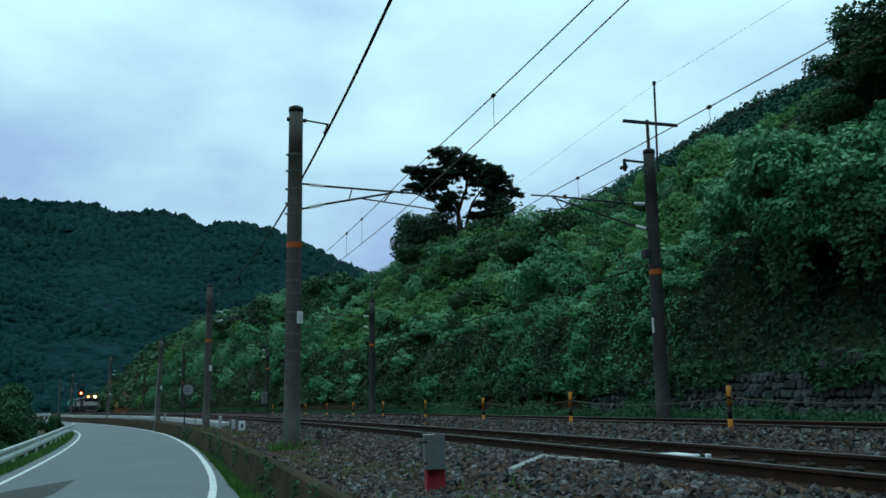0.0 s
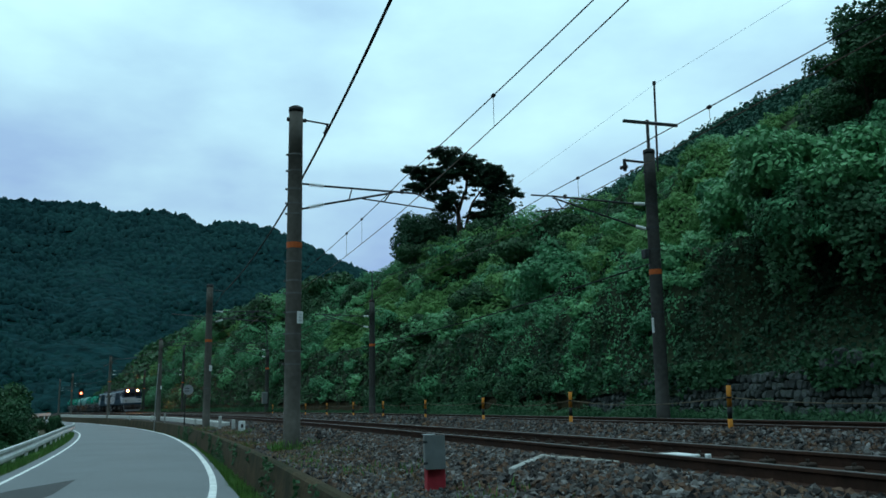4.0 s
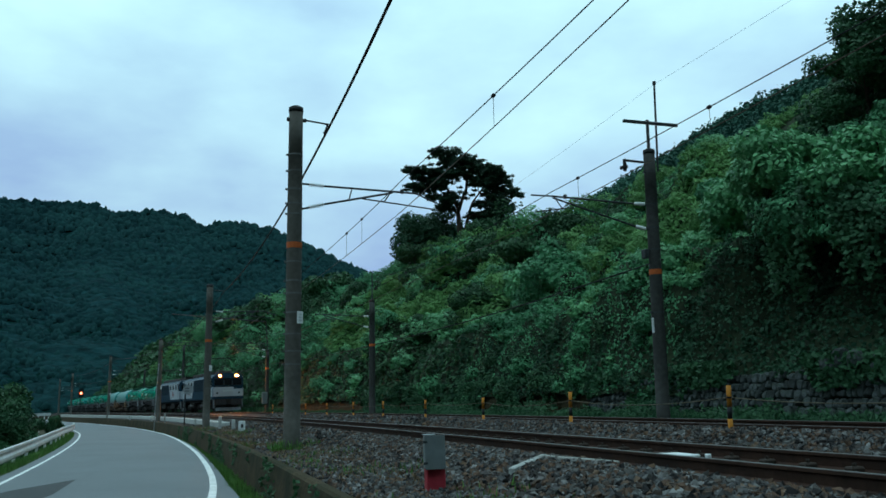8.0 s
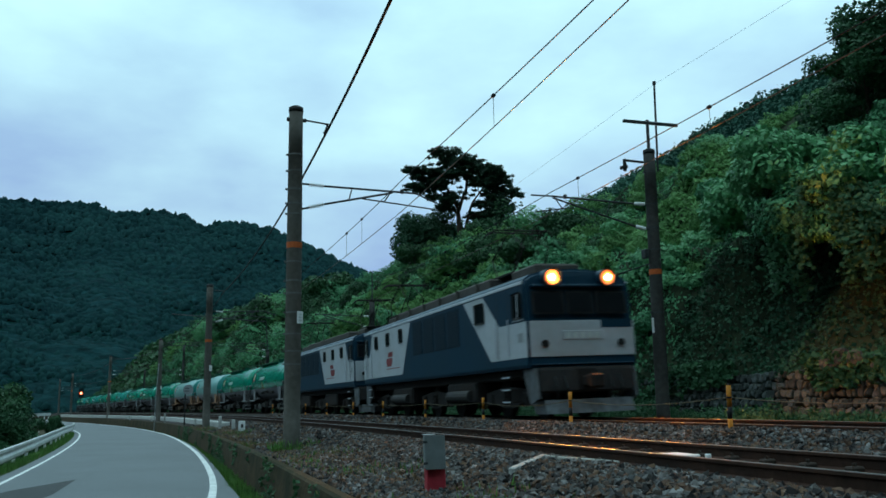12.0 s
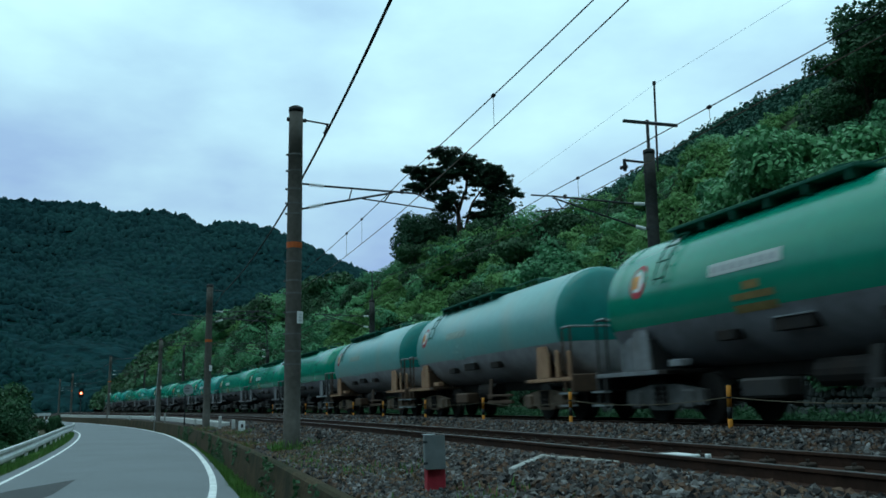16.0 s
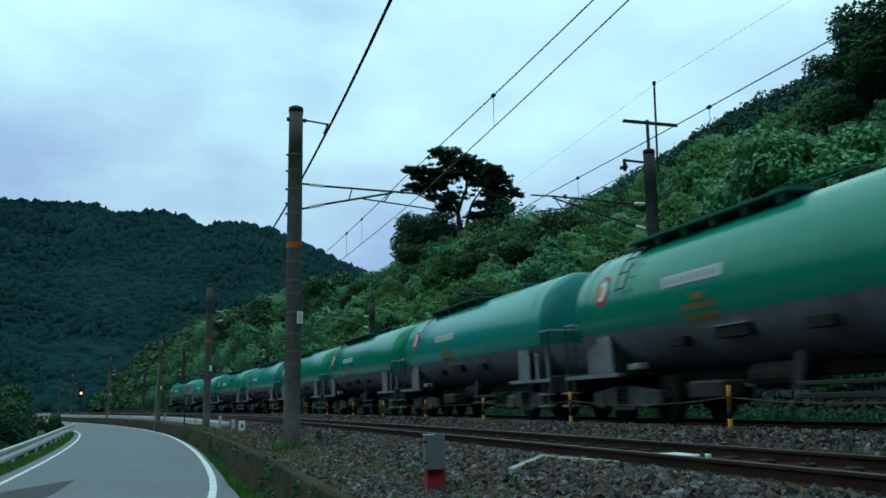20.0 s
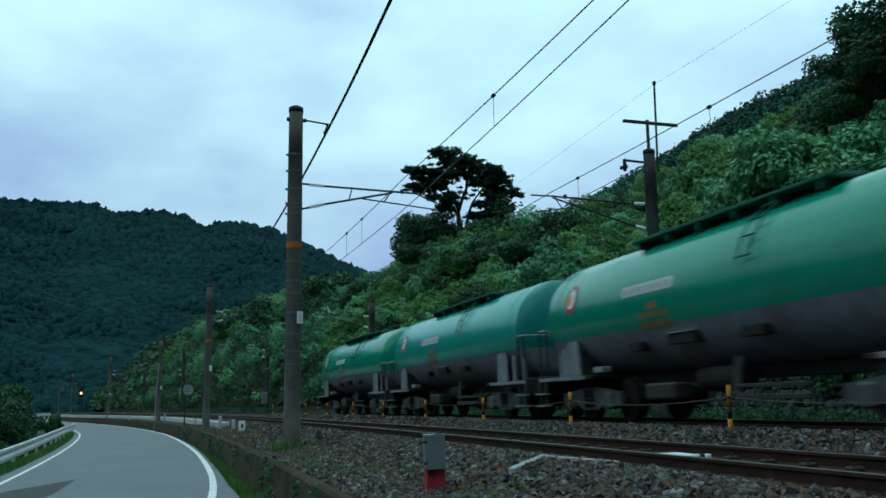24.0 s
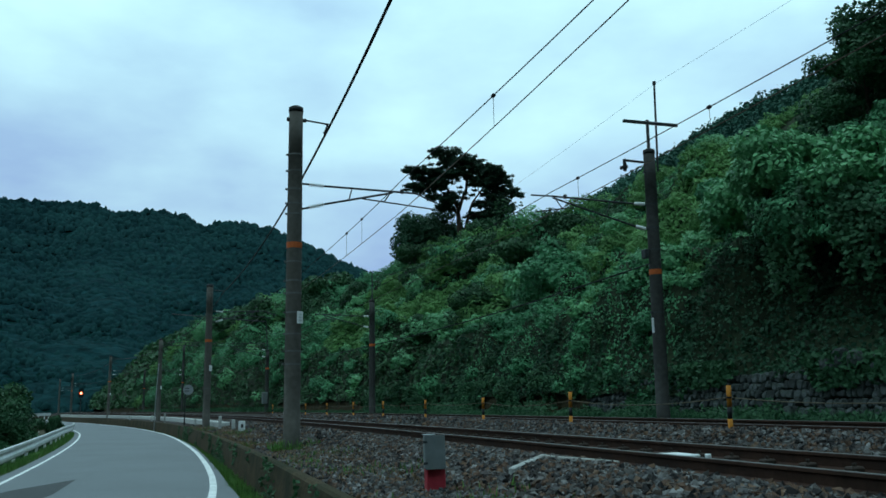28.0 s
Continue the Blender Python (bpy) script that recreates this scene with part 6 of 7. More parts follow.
TANK_GREY = material("tank_grey", (0.205, 0.212, 0.24), 0.4, 0, 0.15, 5, 0.6, 0.9, 0.03, 20, dirt=(0.085, 0.082, 0.085))
TANK_GREY_PALE = material("tank_grey_pale", (0.34, 0.335, 0.36), 0.5, 0, 0.15, 5, 0.6, 0.9, 0.05, 20, dirt=(0.17, 0.15, 0.145))
WALK_GREEN = material("walkway_green", (0.008, 0.09, 0.06), 0.6, 0, 0.15, 8, bump=0.1)
FRAME = material("underframe_dark", (0.022, 0.020, 0.020), 0.85, 0, 0.2, 6, 0.5, 2.0, 0.1, 30, dirt=(0.03, 0.02, 0.015))
FRAME_GREY = material("underframe_grey", (0.036, 0.036, 0.038), 0.65, 0, 0.15, 6, 0.5, 2.0, 0.1, 30, dirt=(0.045, 0.037, 0.03))
FRAME_TAN = material("underframe_tan", (0.085, 0.052, 0.036), 0.7, 0, 0.15, 6, 0.5, 2.0, 0.1, 30, dirt=(0.07, 0.045, 0.032))
SADDLE_GREY = material("saddle_grey", (0.20, 0.21, 0.225), 0.7, 0, 0.15, 6, 0.5, 2.0, 0.1, 30, dirt=(0.10, 0.09, 0.085))
SADDLE_TAN = material("saddle_tan", (0.34, 0.195, 0.12), 0.7, 0, 0.15, 6, 0.6, 2.0, 0.1, 30, dirt=(0.20, 0.10, 0.06))
WHEEL = material("wheel_steel", (0.028, 0.025, 0.024), 0.7, 0.2, 0.2, 6, bump=0.1)
SKIRT_GREY = material("skirt_blue_grey", (0.125, 0.138, 0.152), 0.65, 0, 0.25, 6, 0.7, 2.2, 0.1, 30, dirt=(0.06, 0.055, 0.052))
PLATE_GREY = material("plate_pale_grey", (0.46, 0.50, 0.49), 0.5, 0, 0.1, 8, bump=0)
EMBLEM_RED = material("faded_red_lettering", (0.22, 0.045, 0.05), 0.55, bump=0)
DISC_RED = material("emblem_red", (0.42, 0.028, 0.045), 0.5, bump=0)
EMBLEM_ORANGE = material("emblem_orange", (0.62, 0.25, 0.04), 0.5, bump=0)
PLATE_WORN = material("plate_worn", (0.25, 0.33, 0.29), 0.5, 0, 0.3, 8, bump=0)
TEXT_WORN = material("worn_pale_lettering", (0.24, 0.42, 0.40), 0.6, bump=0)
BOGIE_TAN = material("bogie_tan", (0.12, 0.085, 0.062), 0.8, 0, 0.25, 6, 0.5, 2.0, 0.1, 30, dirt=(0.06, 0.045, 0.036))
BOGIE_GREY = material("bogie_grey", (0.088, 0.09, 0.092), 0.8, 0, 0.25, 6, 0.5, 2.0, 0.1, 30, dirt=(0.045, 0.04, 0.036))
TEXT_ORANGE = material("faded_orange_lettering", (0.21, 0.15, 0.06), 0.6, bump=0)
LOCO_BLUE = material("loco_blue", (0.006, 0.034, 0.063), 0.42, 0, 0.06, 5, 0.35, 0.8, 0.03, 20, dirt=(0.015, 0.033, 0.043))
LOUVRE_BLUE = material("louvre_blue", (0.004, 0.019, 0.034), 0.55, 0, 0.1, 6, bump=0.05)
LOCO_WHITE = material("loco_white", (0.42, 0.45, 0.49), 0.45, 0, 0.06, 5, 0.4, 1.0, 0.03, 20, dirt=(0.30, 0.29, 0.28))
LOCO_STRIPE = material("loco_roof_stripe", (0.50, 0.54, 0.60), 0.4, 0, 0.06, 5, bump=0.03)
ROOF_GREY = material("loco_roof_grey", (0.075, 0.068, 0.062), 0.75, 0, 0.15, 5, 0.5, 1.2, 0.05, 20, dirt=(0.045, 0.038, 0.034))
GLASS = glass_material("dark_window_glass", (0.005, 0.006, 0.008), 0.22)
LAMP = material("headlamp_bulb_glow", (1, 0.8, 0.5), 0.3, emit=((1.0, 0.30, 0.045), 30000.0), bump=0)
LAMP_LENS = material("headlamp_lens_glow", (1, 0.7, 0.4), 0.3, emit=((1.0, 0.32, 0.055), 1.6), bump=0)
# glow for a ring that imitates the orange halo round the lens
LAMP_HALO = material("headlamp_halo_glow", (1, 0.6, 0.3), 0.4, emit=((1.0, 0.20, 0.03), 1.0), bump=0)
CAB_LIT = material("lit_cab_window", (1, 0.7, 0.2), 0.4, emit=((1.0, 0.55, 0.10), 0.9), bump=0)


def slab(b, pts, y0, y1):
    """A plate with outline pts (x, z), between y0 and y1."""
    lo = [b.verts.new((x, y0, z)) for x, z in pts]
    hi = [b.verts.new((x, y1, z)) for x, z in pts]
    n = len(pts)
    b.faces.new(lo)
    b.faces.new(hi[::-1])
    for i in range(n):
        b.faces.new((lo[i], hi[i], hi[(i + 1) % n], lo[(i + 1) % n]))
    bmesh.ops.recalc_face_normals(b, faces=b.faces)
    return b


def wheel(parent, x, y, r):
    b = bmesh.new()
    sgn = 1 if y > 0 else -1
    rod(b, (x, y - 0.065, r), (x, y + 0.065, r), r, n=24)
    rod(b, (x, y - sgn * 0.09, r), (x, y - sgn * 0.06, r), r + 0.028, n=24)
    rod(b, (x, y + sgn * 0.065, r), (x, y + sgn * 0.10, r), r * 0.35, r * 0.3, n=14)
    return part("wheel", b, WHEEL, parent)


def bogie(root, x0, axle, r, mat, gauge=0.56):
    b = bmesh.new()
    box(b, x0 - axle * 0.45, x0 + axle * 0.45, -0.9, 0.9, r * 0.95, r * 1.3, 0.03)
    bg = part("bogie", b, FRAME, root)
    for y in (-1.0, 1.0):
        b = bmesh.new()
        slab(b, [(x0 - axle * 0.5 - 0.42, r * 0.75), (x0 - axle * 0.5 - 0.42, r * 1.35), (x0 - 0.35, r * 1.62), (x0 + 0.35, r * 1.62), (x0 + axle * 0.5 + 0.42, r * 1.35),
                 (x0 + axle * 0.5 + 0.42, r * 0.75), (x0 + axle * 0.5 - 0.3, r * 0.8), (x0 + 0.35, r * 0.55), (x0 - 0.35, r * 0.55), (x0 - axle * 0.5 + 0.3, r * 0.8)], y - 0.05, y + 0.05)
        part("side_frame", b, mat, bg)
        for xx in (x0 - axle / 2, x0 + axle / 2):
            b = bmesh.new()
            box(b, xx - 0.16, xx + 0.16, y - 0.12, y + 0.12, r - 0.17, r + 0.17, 0.04)
            part("axle_box", b, mat, bg)
        for k in (-0.12, 0.12):
            tube("spring", [(x0 + k, y * 1.07, r * 0.72 + i * 0.03) for i in range(13)], [0.07 if i % 3 else 0.045 for i in range(13)], FRAME, bg, 8)
    for xx in (x0 - axle / 2, x0 + axle / 2):
        for y in (-gauge, gauge):
            wheel(bg, xx, y, r)
        b = bmesh.new()
        rod(b, (xx, -0.95, r), (xx, 0.95, r), 0.08, n=10)
        part("axle", b, WHEEL, bg)
    return bg


def coupler(root, x, sgn):
    b = bmesh.new()
    box(b, min(x, x + sgn * 0.5), max(x, x + sgn * 0.5), -0.11, 0.11, 0.76, 1.0, 0.03)
    box(b, min(x + sgn * 0.42, x + sgn * 0.68), max(x + sgn * 0.42, x + sgn * 0.68), -0.19, 0.15, 0.70, 1.04, 0.05)
    return part("coupler", b, FRAME, root)


BODY_SEC = [(1.40, 1.22), (1.43, 1.30), (1.43, 3.22), (1.36, 3.36), (1.18, 3.47), (0.8, 3.56), (0.0, 3.62)]


def loco(lead, lit, label):
    root = thing("locomotive", pose(0, 0, 0), label, "locomotive", "locomotives")
    sec = BODY_SEC + [(-y, z) for y, z in BODY_SEC[-2::-1]]
    b = bmesh.new()

    def end_x(z):
        return 8.42 - 0.16 * max(0.0, z - 2.3)
    rows = []
    for x in (-1, 1):
        rows.append([b.verts.new((x * end_x(z), y, z)) for y, z in sec])
    n = len(sec)
    for i in range(n):
        b.faces.new((rows[0][i], rows[0][(i + 1) % n], rows[1][(i + 1) % n], rows[1][i]))
    b.faces.new(rows[0][::-1])
    b.faces.new(rows[1])
    bmesh.ops.recalc_face_normals(b, faces=b.faces)
    bmesh.ops.bevel(b, geom=[e for e in b.edges if abs(e.verts[0].co.x - e.verts[1].co.x) < 0.5], offset=0.07, segments=3, affect="EDGES")
    body = part("body", b, LOCO_BLUE, root, "dark blue painted body")
    # white livery, both sides
    cab_w = [(8.36, 1.47), (8.36, 2.32), (6.65, 2.32), (5.55, 3.20), (4.02, 3.20), (6.0, 1.47)]
    mid_w = [(-1.4, 3.20), (-2.56, 1.47), (-8.36, 1.47), (-8.36, 2.32), (-7.35, 2.32), (-6.85, 3.20)]
    for sgn in (-1, 1):
        y0, y1 = sgn * 1.425, sgn * 1.437
        for poly in (cab_w, mid_w):
            part("white_band", slab(bmesh.new(), poly, y0, y1), LOCO_WHITE, body, "dirty white livery band")
        b = bmesh.new()
        box(b, -8.2, 8.2, min(sgn * 1.40, sgn * 1.445), max(sgn * 1.40, sgn * 1.445), 3.225, 3.30, 0.008)
        part("roof_stripe", b, LOCO_STRIPE, body, "pale gutter stripe along the roof edge")
        # windows
        for x0, x1, z0, z1 in ((4.95, 5.65, 2.50, 3.06), (-2.85, -2.40, 2.56, 3.06), (-4.65, -4.20, 2.56, 3.06), (-6.4, -5.95, 2.56, 3.06), (7.60, 8.16, 2.40, 3.05), (-8.16, -7.60, 2.40, 3.05)):
            b = bmesh.new()
            box(b, x0, x1, min(sgn * 1.43, sgn * 1.445), max(sgn * 1.43, sgn * 1.445), z0, z1, 0.05)
            wf_ = part("side_window", b, BLACK, body)
            b = bmesh.new()
            box(b, x0 + 0.05, x1 - 0.05, min(sgn * 1.44, sgn * 1.449), max(sgn * 1.44, sgn * 1.449), z0 + 0.05, z1 - 0.05)
            part("pane", b, GLASS, wf_)
        for x0 in (7.86, -8.14):
            b = bmesh.new()
            box(b, x0, x0 + 0.28, min(sgn * 1.437, sgn * 1.445), max(sgn * 1.437, sgn * 1.445), 1.84, 2.06, 0.01)
            part("maker_plate", b, SIGN_GREY, body, "grey maker's plate")
        for x0 in (7.60, -8.16):
            b = bmesh.new()
            box(b, x0 - 0.02, x0 + 0.58, min(sgn * 1.437, sgn * 1.452), max(sgn * 1.437, sgn * 1.452), 2.36, 2.39)
            box(b, x0 + 0.27, x0 + 0.30, min(sgn * 1.437, sgn * 1.452), max(sgn * 1.437, sgn * 1.452), 2.4, 3.05)
            part("window_rail", b, LOCO_STRIPE, body)
        # doors with grab rails
        for xd in (6.9, -7.35):
            b = bmesh.new()
            box(b, xd - 0.36, xd - 0.345, min(sgn * 1.437, sgn * 1.442), max(sgn * 1.437, sgn * 1.442), 1.5, 3.1)
            box(b, xd + 0.345, xd + 0.36, min(sgn * 1.437, sgn * 1.442), max(sgn * 1.437, sgn * 1.442), 1.5, 3.1)
            part("door_joint", b, ROOF_GREY, body)
            for xx in (xd - 0.42, xd + 0.42):
                b = bmesh.new()
                rod(b, (xx, sgn * 1.48, 1.55), (xx, sgn * 1.48, 2.45), 0.016, n=8)
                part("grab_rail", b, LOCO_STRIPE, body)
            for z in (1.05, 0.75, 0.45):
                b = bmesh.new()
                box(b, xd - 0.26, xd + 0.26, min(sgn * 1.15, sgn * 1.42), max(sgn * 1.15, sgn * 1.42), z - 0.03, z, 0.006)
                st = part("step", b, FRAME, root)
                b = bmesh.new()
                box(b, xd - 0.26, xd + 0.26, min(sgn * 1.42, sgn * 1.432), max(sgn * 1.42, sgn * 1.432), z - 0.03, z)
                part("step_edge", b, LOCO_STRIPE, st)
            if lit and xd > 0:
                b = bmesh.new()
                box(b, xd + 0.08, xd + 0.3, min(sgn * 1.437, sgn * 1.446), max(sgn * 1.437, sgn * 1.446), 2.56, 2.80)
                part("lit_window", b, CAB_LIT, body, "small window lit yellow from inside")
                b = bmesh.new()
                box(b, xd + 0.08, xd + 0.24, min(sgn * 1.437, sgn * 1.446), max(sgn * 1.437, sgn * 1.446), 2.86, 2.91)
                part("lit_window", b, CAB_LIT, body, "small window lit yellow from inside")
        # louvres
        for k in range(4):
            x0 = 3.6 - 1.22 * k
            b = bmesh.new()
            box(b, x0 - 1.1, x0, min(sgn * 1.425, sgn * 1.436), max(sgn * 1.425, sgn * 1.436), 2.04, 3.14, 0.01)
            lv = part("louvre_panel", b, LOUVRE_BLUE, body)
            for i in range(11):
                b = bmesh.new()
                box(b, x0 - 1.05, x0 - 0.05, min(sgn * 1.436, sgn * 1.45), max(sgn * 1.436, sgn * 1.45), 2.08 + 0.095 * i, 2.12 + 0.095 * i)
                part("slat", b, LOUVRE_BLUE, lv)
        # red emblem bars on the white panel
        for outline in ([(-4.48, 2.17), (-3.84, 2.17), (-3.76, 2.34), (-4.40, 2.34)], [(-4.58, 1.82), (-4.02, 1.82), (-3.86, 1.96), (-3.84, 2.12), (-4.70, 2.12), (-4.72, 1.92)]):
            part("emblem", slab(bmesh.new(), outline, min(sgn * 1.436, sgn * 1.441), max(sgn * 1.436, sgn * 1.441)), EMBLEM_RED, body, "red painted emblem")
        b = bmesh.new()
        box(b, -4.7, -2.9, min(sgn * 1.436, sgn * 1.441), max(sgn * 1.436, sgn * 1.441), 1.72, 1.75)
        part("emblem_line", b, EMBLEM_RED, body)
    # both ends
    for e in (1, -1):
        b = bmesh.new()
        box(b, min(e * 8.41, e * 8.435), max(e * 8.41, e * 8.435), -1.38, 1.38, 1.47, 2.32, 0.01)
        part("end_band", b, LOCO_WHITE, body, "dirty white band across the end")
        for y0, y1 in ((-1.26, -0.42), (-0.36, 0.36), (0.42, 1.26)):
            b = bmesh.new()
            slab(b, [(e * 8.40, 2.48), (e * 8.425, 2.48), (e * 8.34, 3.04), (e * 8.31, 3.04)], y0, y1)
            wn = part("end_window", b, BLACK, body)
            b = bmesh.new()
            slab(b, [(e * 8.40, 2.52), (e * 8.432, 2.52), (e * 8.348, 3.0), (e * 8.31, 3.0)], y0 + 0.05, y1 - 0.05)
            part("pane", b, GLASS, wn)
        b = bmesh.new()
        box(b, min(e * 8.15, e * 8.42), max(e * 8.15, e * 8.42), -1.25, 1.25, 3.13, 3.2, 0.02)
        part("visor", b, LOCO_BLUE, body)
        for y in (-0.749, 0.749):
            b = bmesh.new()
            rod(b, (e * 7.9, y, 3.36), (e * 8.47, y, 3.36), 0.22, n=24)
            hs_ = part("lamp_housing", b, LOCO_BLUE, body)
            b = bmesh.new()
            rod(b, (e * 8.465, y, 3.36), (e * 8.53, y, 3.36), 0.222, n=24, caps=False)
            rod(b, (e * 8.465, y, 3.36), (e * 8.53, y, 3.36), 0.205, n=24, caps=False)
            part("lamp_hood", b, BLACK, hs_, "black lamp hood ring")
            if lead and e == 1:
                # glowing ring added behind the lens as the lamp's halo
                b = bmesh.new()
                rod(b, (e * 8.472, y, 3.36), (e * 8.478, y, 3.36), 0.18, n=24)
                part("lamp_rim", b, LAMP_HALO, hs_, "glowing orange ring for the halo of glare round the lamp")
                b = bmesh.new()
                rod(b, (e * 8.479, y, 3.36), (e * 8.492, y, 3.36), 0.13, 0.11, n=24)
                part("lens", b, LAMP_LENS, hs_, "bright yellow-orange lens")
                b = bmesh.new()
                rod(b, (e * 8.493, y, 3.36), (e * 8.503, y, 3.36), 0.036, 0.03, n=14)
                part("headlamp", b, LAMP, hs_, "bright warm headlamp bulb")
            else:
                b = bmesh.new()
                rod(b, (e * 8.472, y, 3.36), (e * 8.49, y, 3.36), 0.12, n=18)
                part("headlamp", b, GLASS, hs_)
            b = bmesh.new()
            rod(b, (e * 8.43, y * 1.35, 1.78), (e * 8.49, y * 1.35, 1.78), 0.09, n=14)
            part("marker_lamp", b, BLACK, body)
        b = bmesh.new()
        box(b, min(e * 8.43, e * 8.45), max(e * 8.43, e * 8.45), -0.55, 0.55, 1.86, 2.08, 0.01)
        part("number_plate", b, LOCO_WHITE, body)
        b = bmesh.new()
        box(b, min(e * 8.43, e * 8.44), max(e * 8.43, e * 8.44), min(e * 0.5, e * 1.34), max(e * 0.5, e * 1.34), 2.14, 2.325)
        part("blue_patch", b, LOCO_BLUE, body, "dark blue patch on the white band")
        for k in range(5):
            b = bmesh.new()
            box(b, min(e * 8.45, e * 8.456), max(e * 8.45, e * 8.456), -0.45 + 0.19 * k, -0.33 + 0.19 * k, 1.9, 2.04)
            part("plate_mark", b, PLATE_GREY, body)
        # skirt, buffer beam, hoses, plough
        b = bmesh.new()
        box(b, min(e * 7.7, e * 8.5), max(e * 7.7, e * 8.5), -1.25, 1.25, 0.62, 1.22, 0.05)
        part("buffer_beam", b, FRAME, root)
        b = bmesh.new()
        slab(b, [(e * 7.85, 0.42), (e * 8.55, 0.46), (e * 8.66, 0.14), (e * 8.0, 0.14)], -1.15, 1.15)
        part("snow_plough", b, SKIRT_GREY, root, "dusty grey snow plough")
        for ys in (-1, 1):
            b = bmesh.new()
            slab(b, [(e * 7.75, 1.2), (e * 8.5, 1.2), (e * 8.58, 0.5), (e * 8.1, 0.36), (e * 7.95, 0.6)], min(ys * 1.26, ys * 1.31), max(ys * 1.26, ys * 1.31))
            part("skirt_plate", b, SKIRT_GREY, root, "dusty grey skirt plate")
        for y0 in (-1.22, 0.25):
            b = bmesh.new()
            box(b, min(e * 8.5, e * 8.53), max(e * 8.5, e * 8.53), y0, y0 + 0.97, 0.66, 1.16, 0.01)
            part("beam_plate", b, FRAME_GREY, root)
        coupler(root, e * 8.45, e)
        for y in (-0.85, -0.6, 0.6, 0.85):
            b = bmesh.new()
            rod(b, (e * 8.52, y, 1.0), (e * 8.68, y, 0.72), 0.03, n=8)
            rod(b, (e * 8.68, y, 0.72), (e * 8.55, y * 0.95, 0.5), 0.03, n=8)
            part("brake_hose", b, BLACK, root)
    # roof
    b = bmesh.new()
    box(b, -5.2, 4.6, -0.82, 0.82, 3.55, 3.86, 0.05)
    part("roof_monitor", b, ROOF_GREY, body, "grey roof housing")
    for xa, xb, hh in ((5.7, 7.3, 3.88), (-7.3, -6.1, 3.84)):
        b = bmesh.new()
        box(b, xa, xb, -0.62, 0.62, 3.55, hh, 0.05)
        part("roof_unit", b, ROOF_GREY, body, "grey roof unit")
    for k in range(6):
        b = bmesh.new()
        rod(b, (-4.8 + 1.75 * k, -0.95, 3.5), (-4.8 + 1.75 * k, -0.95, 3.78), 0.06, n=10)
        part("roof_insulator", b, ROOF_GREY, body)
    for xp in (4.9, -6.7):
        b = bmesh.new()
        box(b, xp - 0.75, xp + 0.75, -0.55, 0.55, 3.86, 3.92, 0.01)
        pg = part("pantograph", b, FRAME, root, "raised diamond pantograph")
        for y in (-0.45, 0.45):
            for sg in (-1, 1):
                b = bmesh.new()
                rod(b, (xp + sg * 0.6, y, 3.92), (xp + sg * 1.15, y * 0.8, 4.5), 0.022, n=6)
                rod(b, (xp + sg * 1.15, y * 0.8, 4.5), (xp + sg * 0.1, y * 0.6, 5.12), 0.018, n=6)
                part("arm", b, FRAME, pg)
        b = bmesh.new()
        for dx in (-0.18, 0.18):
            rod(b, (xp + dx, -0.8, 5.16), (xp + dx, 0.8, 5.16), 0.025, n=6)
            rod(b, (xp + dx, -0.8, 5.16), (xp + dx, -0.98, 5.0), 0.02, n=6)
            rod(b, (xp + dx, 0.8, 5.16), (xp + dx, 0.98, 5.0), 0.02, n=6)
        part("collector_head", b, FRAME, pg)
    # underframe equipment and running gear
    b = bmesh.new()
    box(b, -7.7, 7.7, -1.15, 1.15, 0.98, 1.22, 0.03)
    part("underframe", b, FRAME, root)
    for xa, xb in ((-4.4, -1.9), (1.9, 4.4)):
        b = bmesh.new()
        box(b, xa, xb, -1.3, 1.3, 0.42, 1.0, 0.06)
        part("equipment_box", b, FRAME, root)
        b = bmesh.new()
        rod(b, (xa + 0.3, -1.32, 0.62), (xb - 0.3, -1.32, 0.62), 0.16, n=12)
        part("air_tank", b, FRAME_GREY, root)
    for x0 in (-6.1, 0.0, 6.1):
        bogie(root, x0, 2.3, 0.50, FRAME)
    return root


def tank_shell(name, root, upper, mat, label, half=6.2, piece="all", r=1.265, zc=2.19, drop=0.4533):
    """The upper or lower part of a dished tank of revolution, parted at one level, drop below its axis."""
    end = [(0.0, 0.0), (0.03, 0.35), (0.045, drop), (0.10, 0.70), (0.19, 0.98), (0.26, 1.12), (0.33, 1.20), (0.41, 1.25), (0.50, r)]
    prof = [(x - half, q) for x, q in end] + [(-2.6, r), (0, r), (2.6, r)] + [(half - x, q) for x, q in end[::-1]]
    cut = len(end) - 2
    prof = {"all": prof[2:-2], "barrel": prof[cut:len(prof) - cut], "rear": prof[:cut + 1], "front": prof[len(prof) - cut - 1:]}[piece]
    n = 30 if upper else 18
    v = []
    for x, q in prof:
        a = -math.pi / 2 if q <= drop else -math.asin(drop / q)
        span = np.linspace(a, math.pi - a, n + 1) if upper else np.linspace(math.pi - a, 2 * math.pi + a, n + 1)
        v += [(x, q * math.cos(c), zc + q * math.sin(c)) for c in span]
    m = n + 1
    f = [(i * m + j, i * m + j + 1, (i + 1) * m + j + 1, (i + 1) * m + j) for i in range(len(prof) - 1) for j in range(n)]
    ob = raw(name, np.array(v), np.array(f), mat, root, True)
    if label:
        ob["label"] = label
    return ob


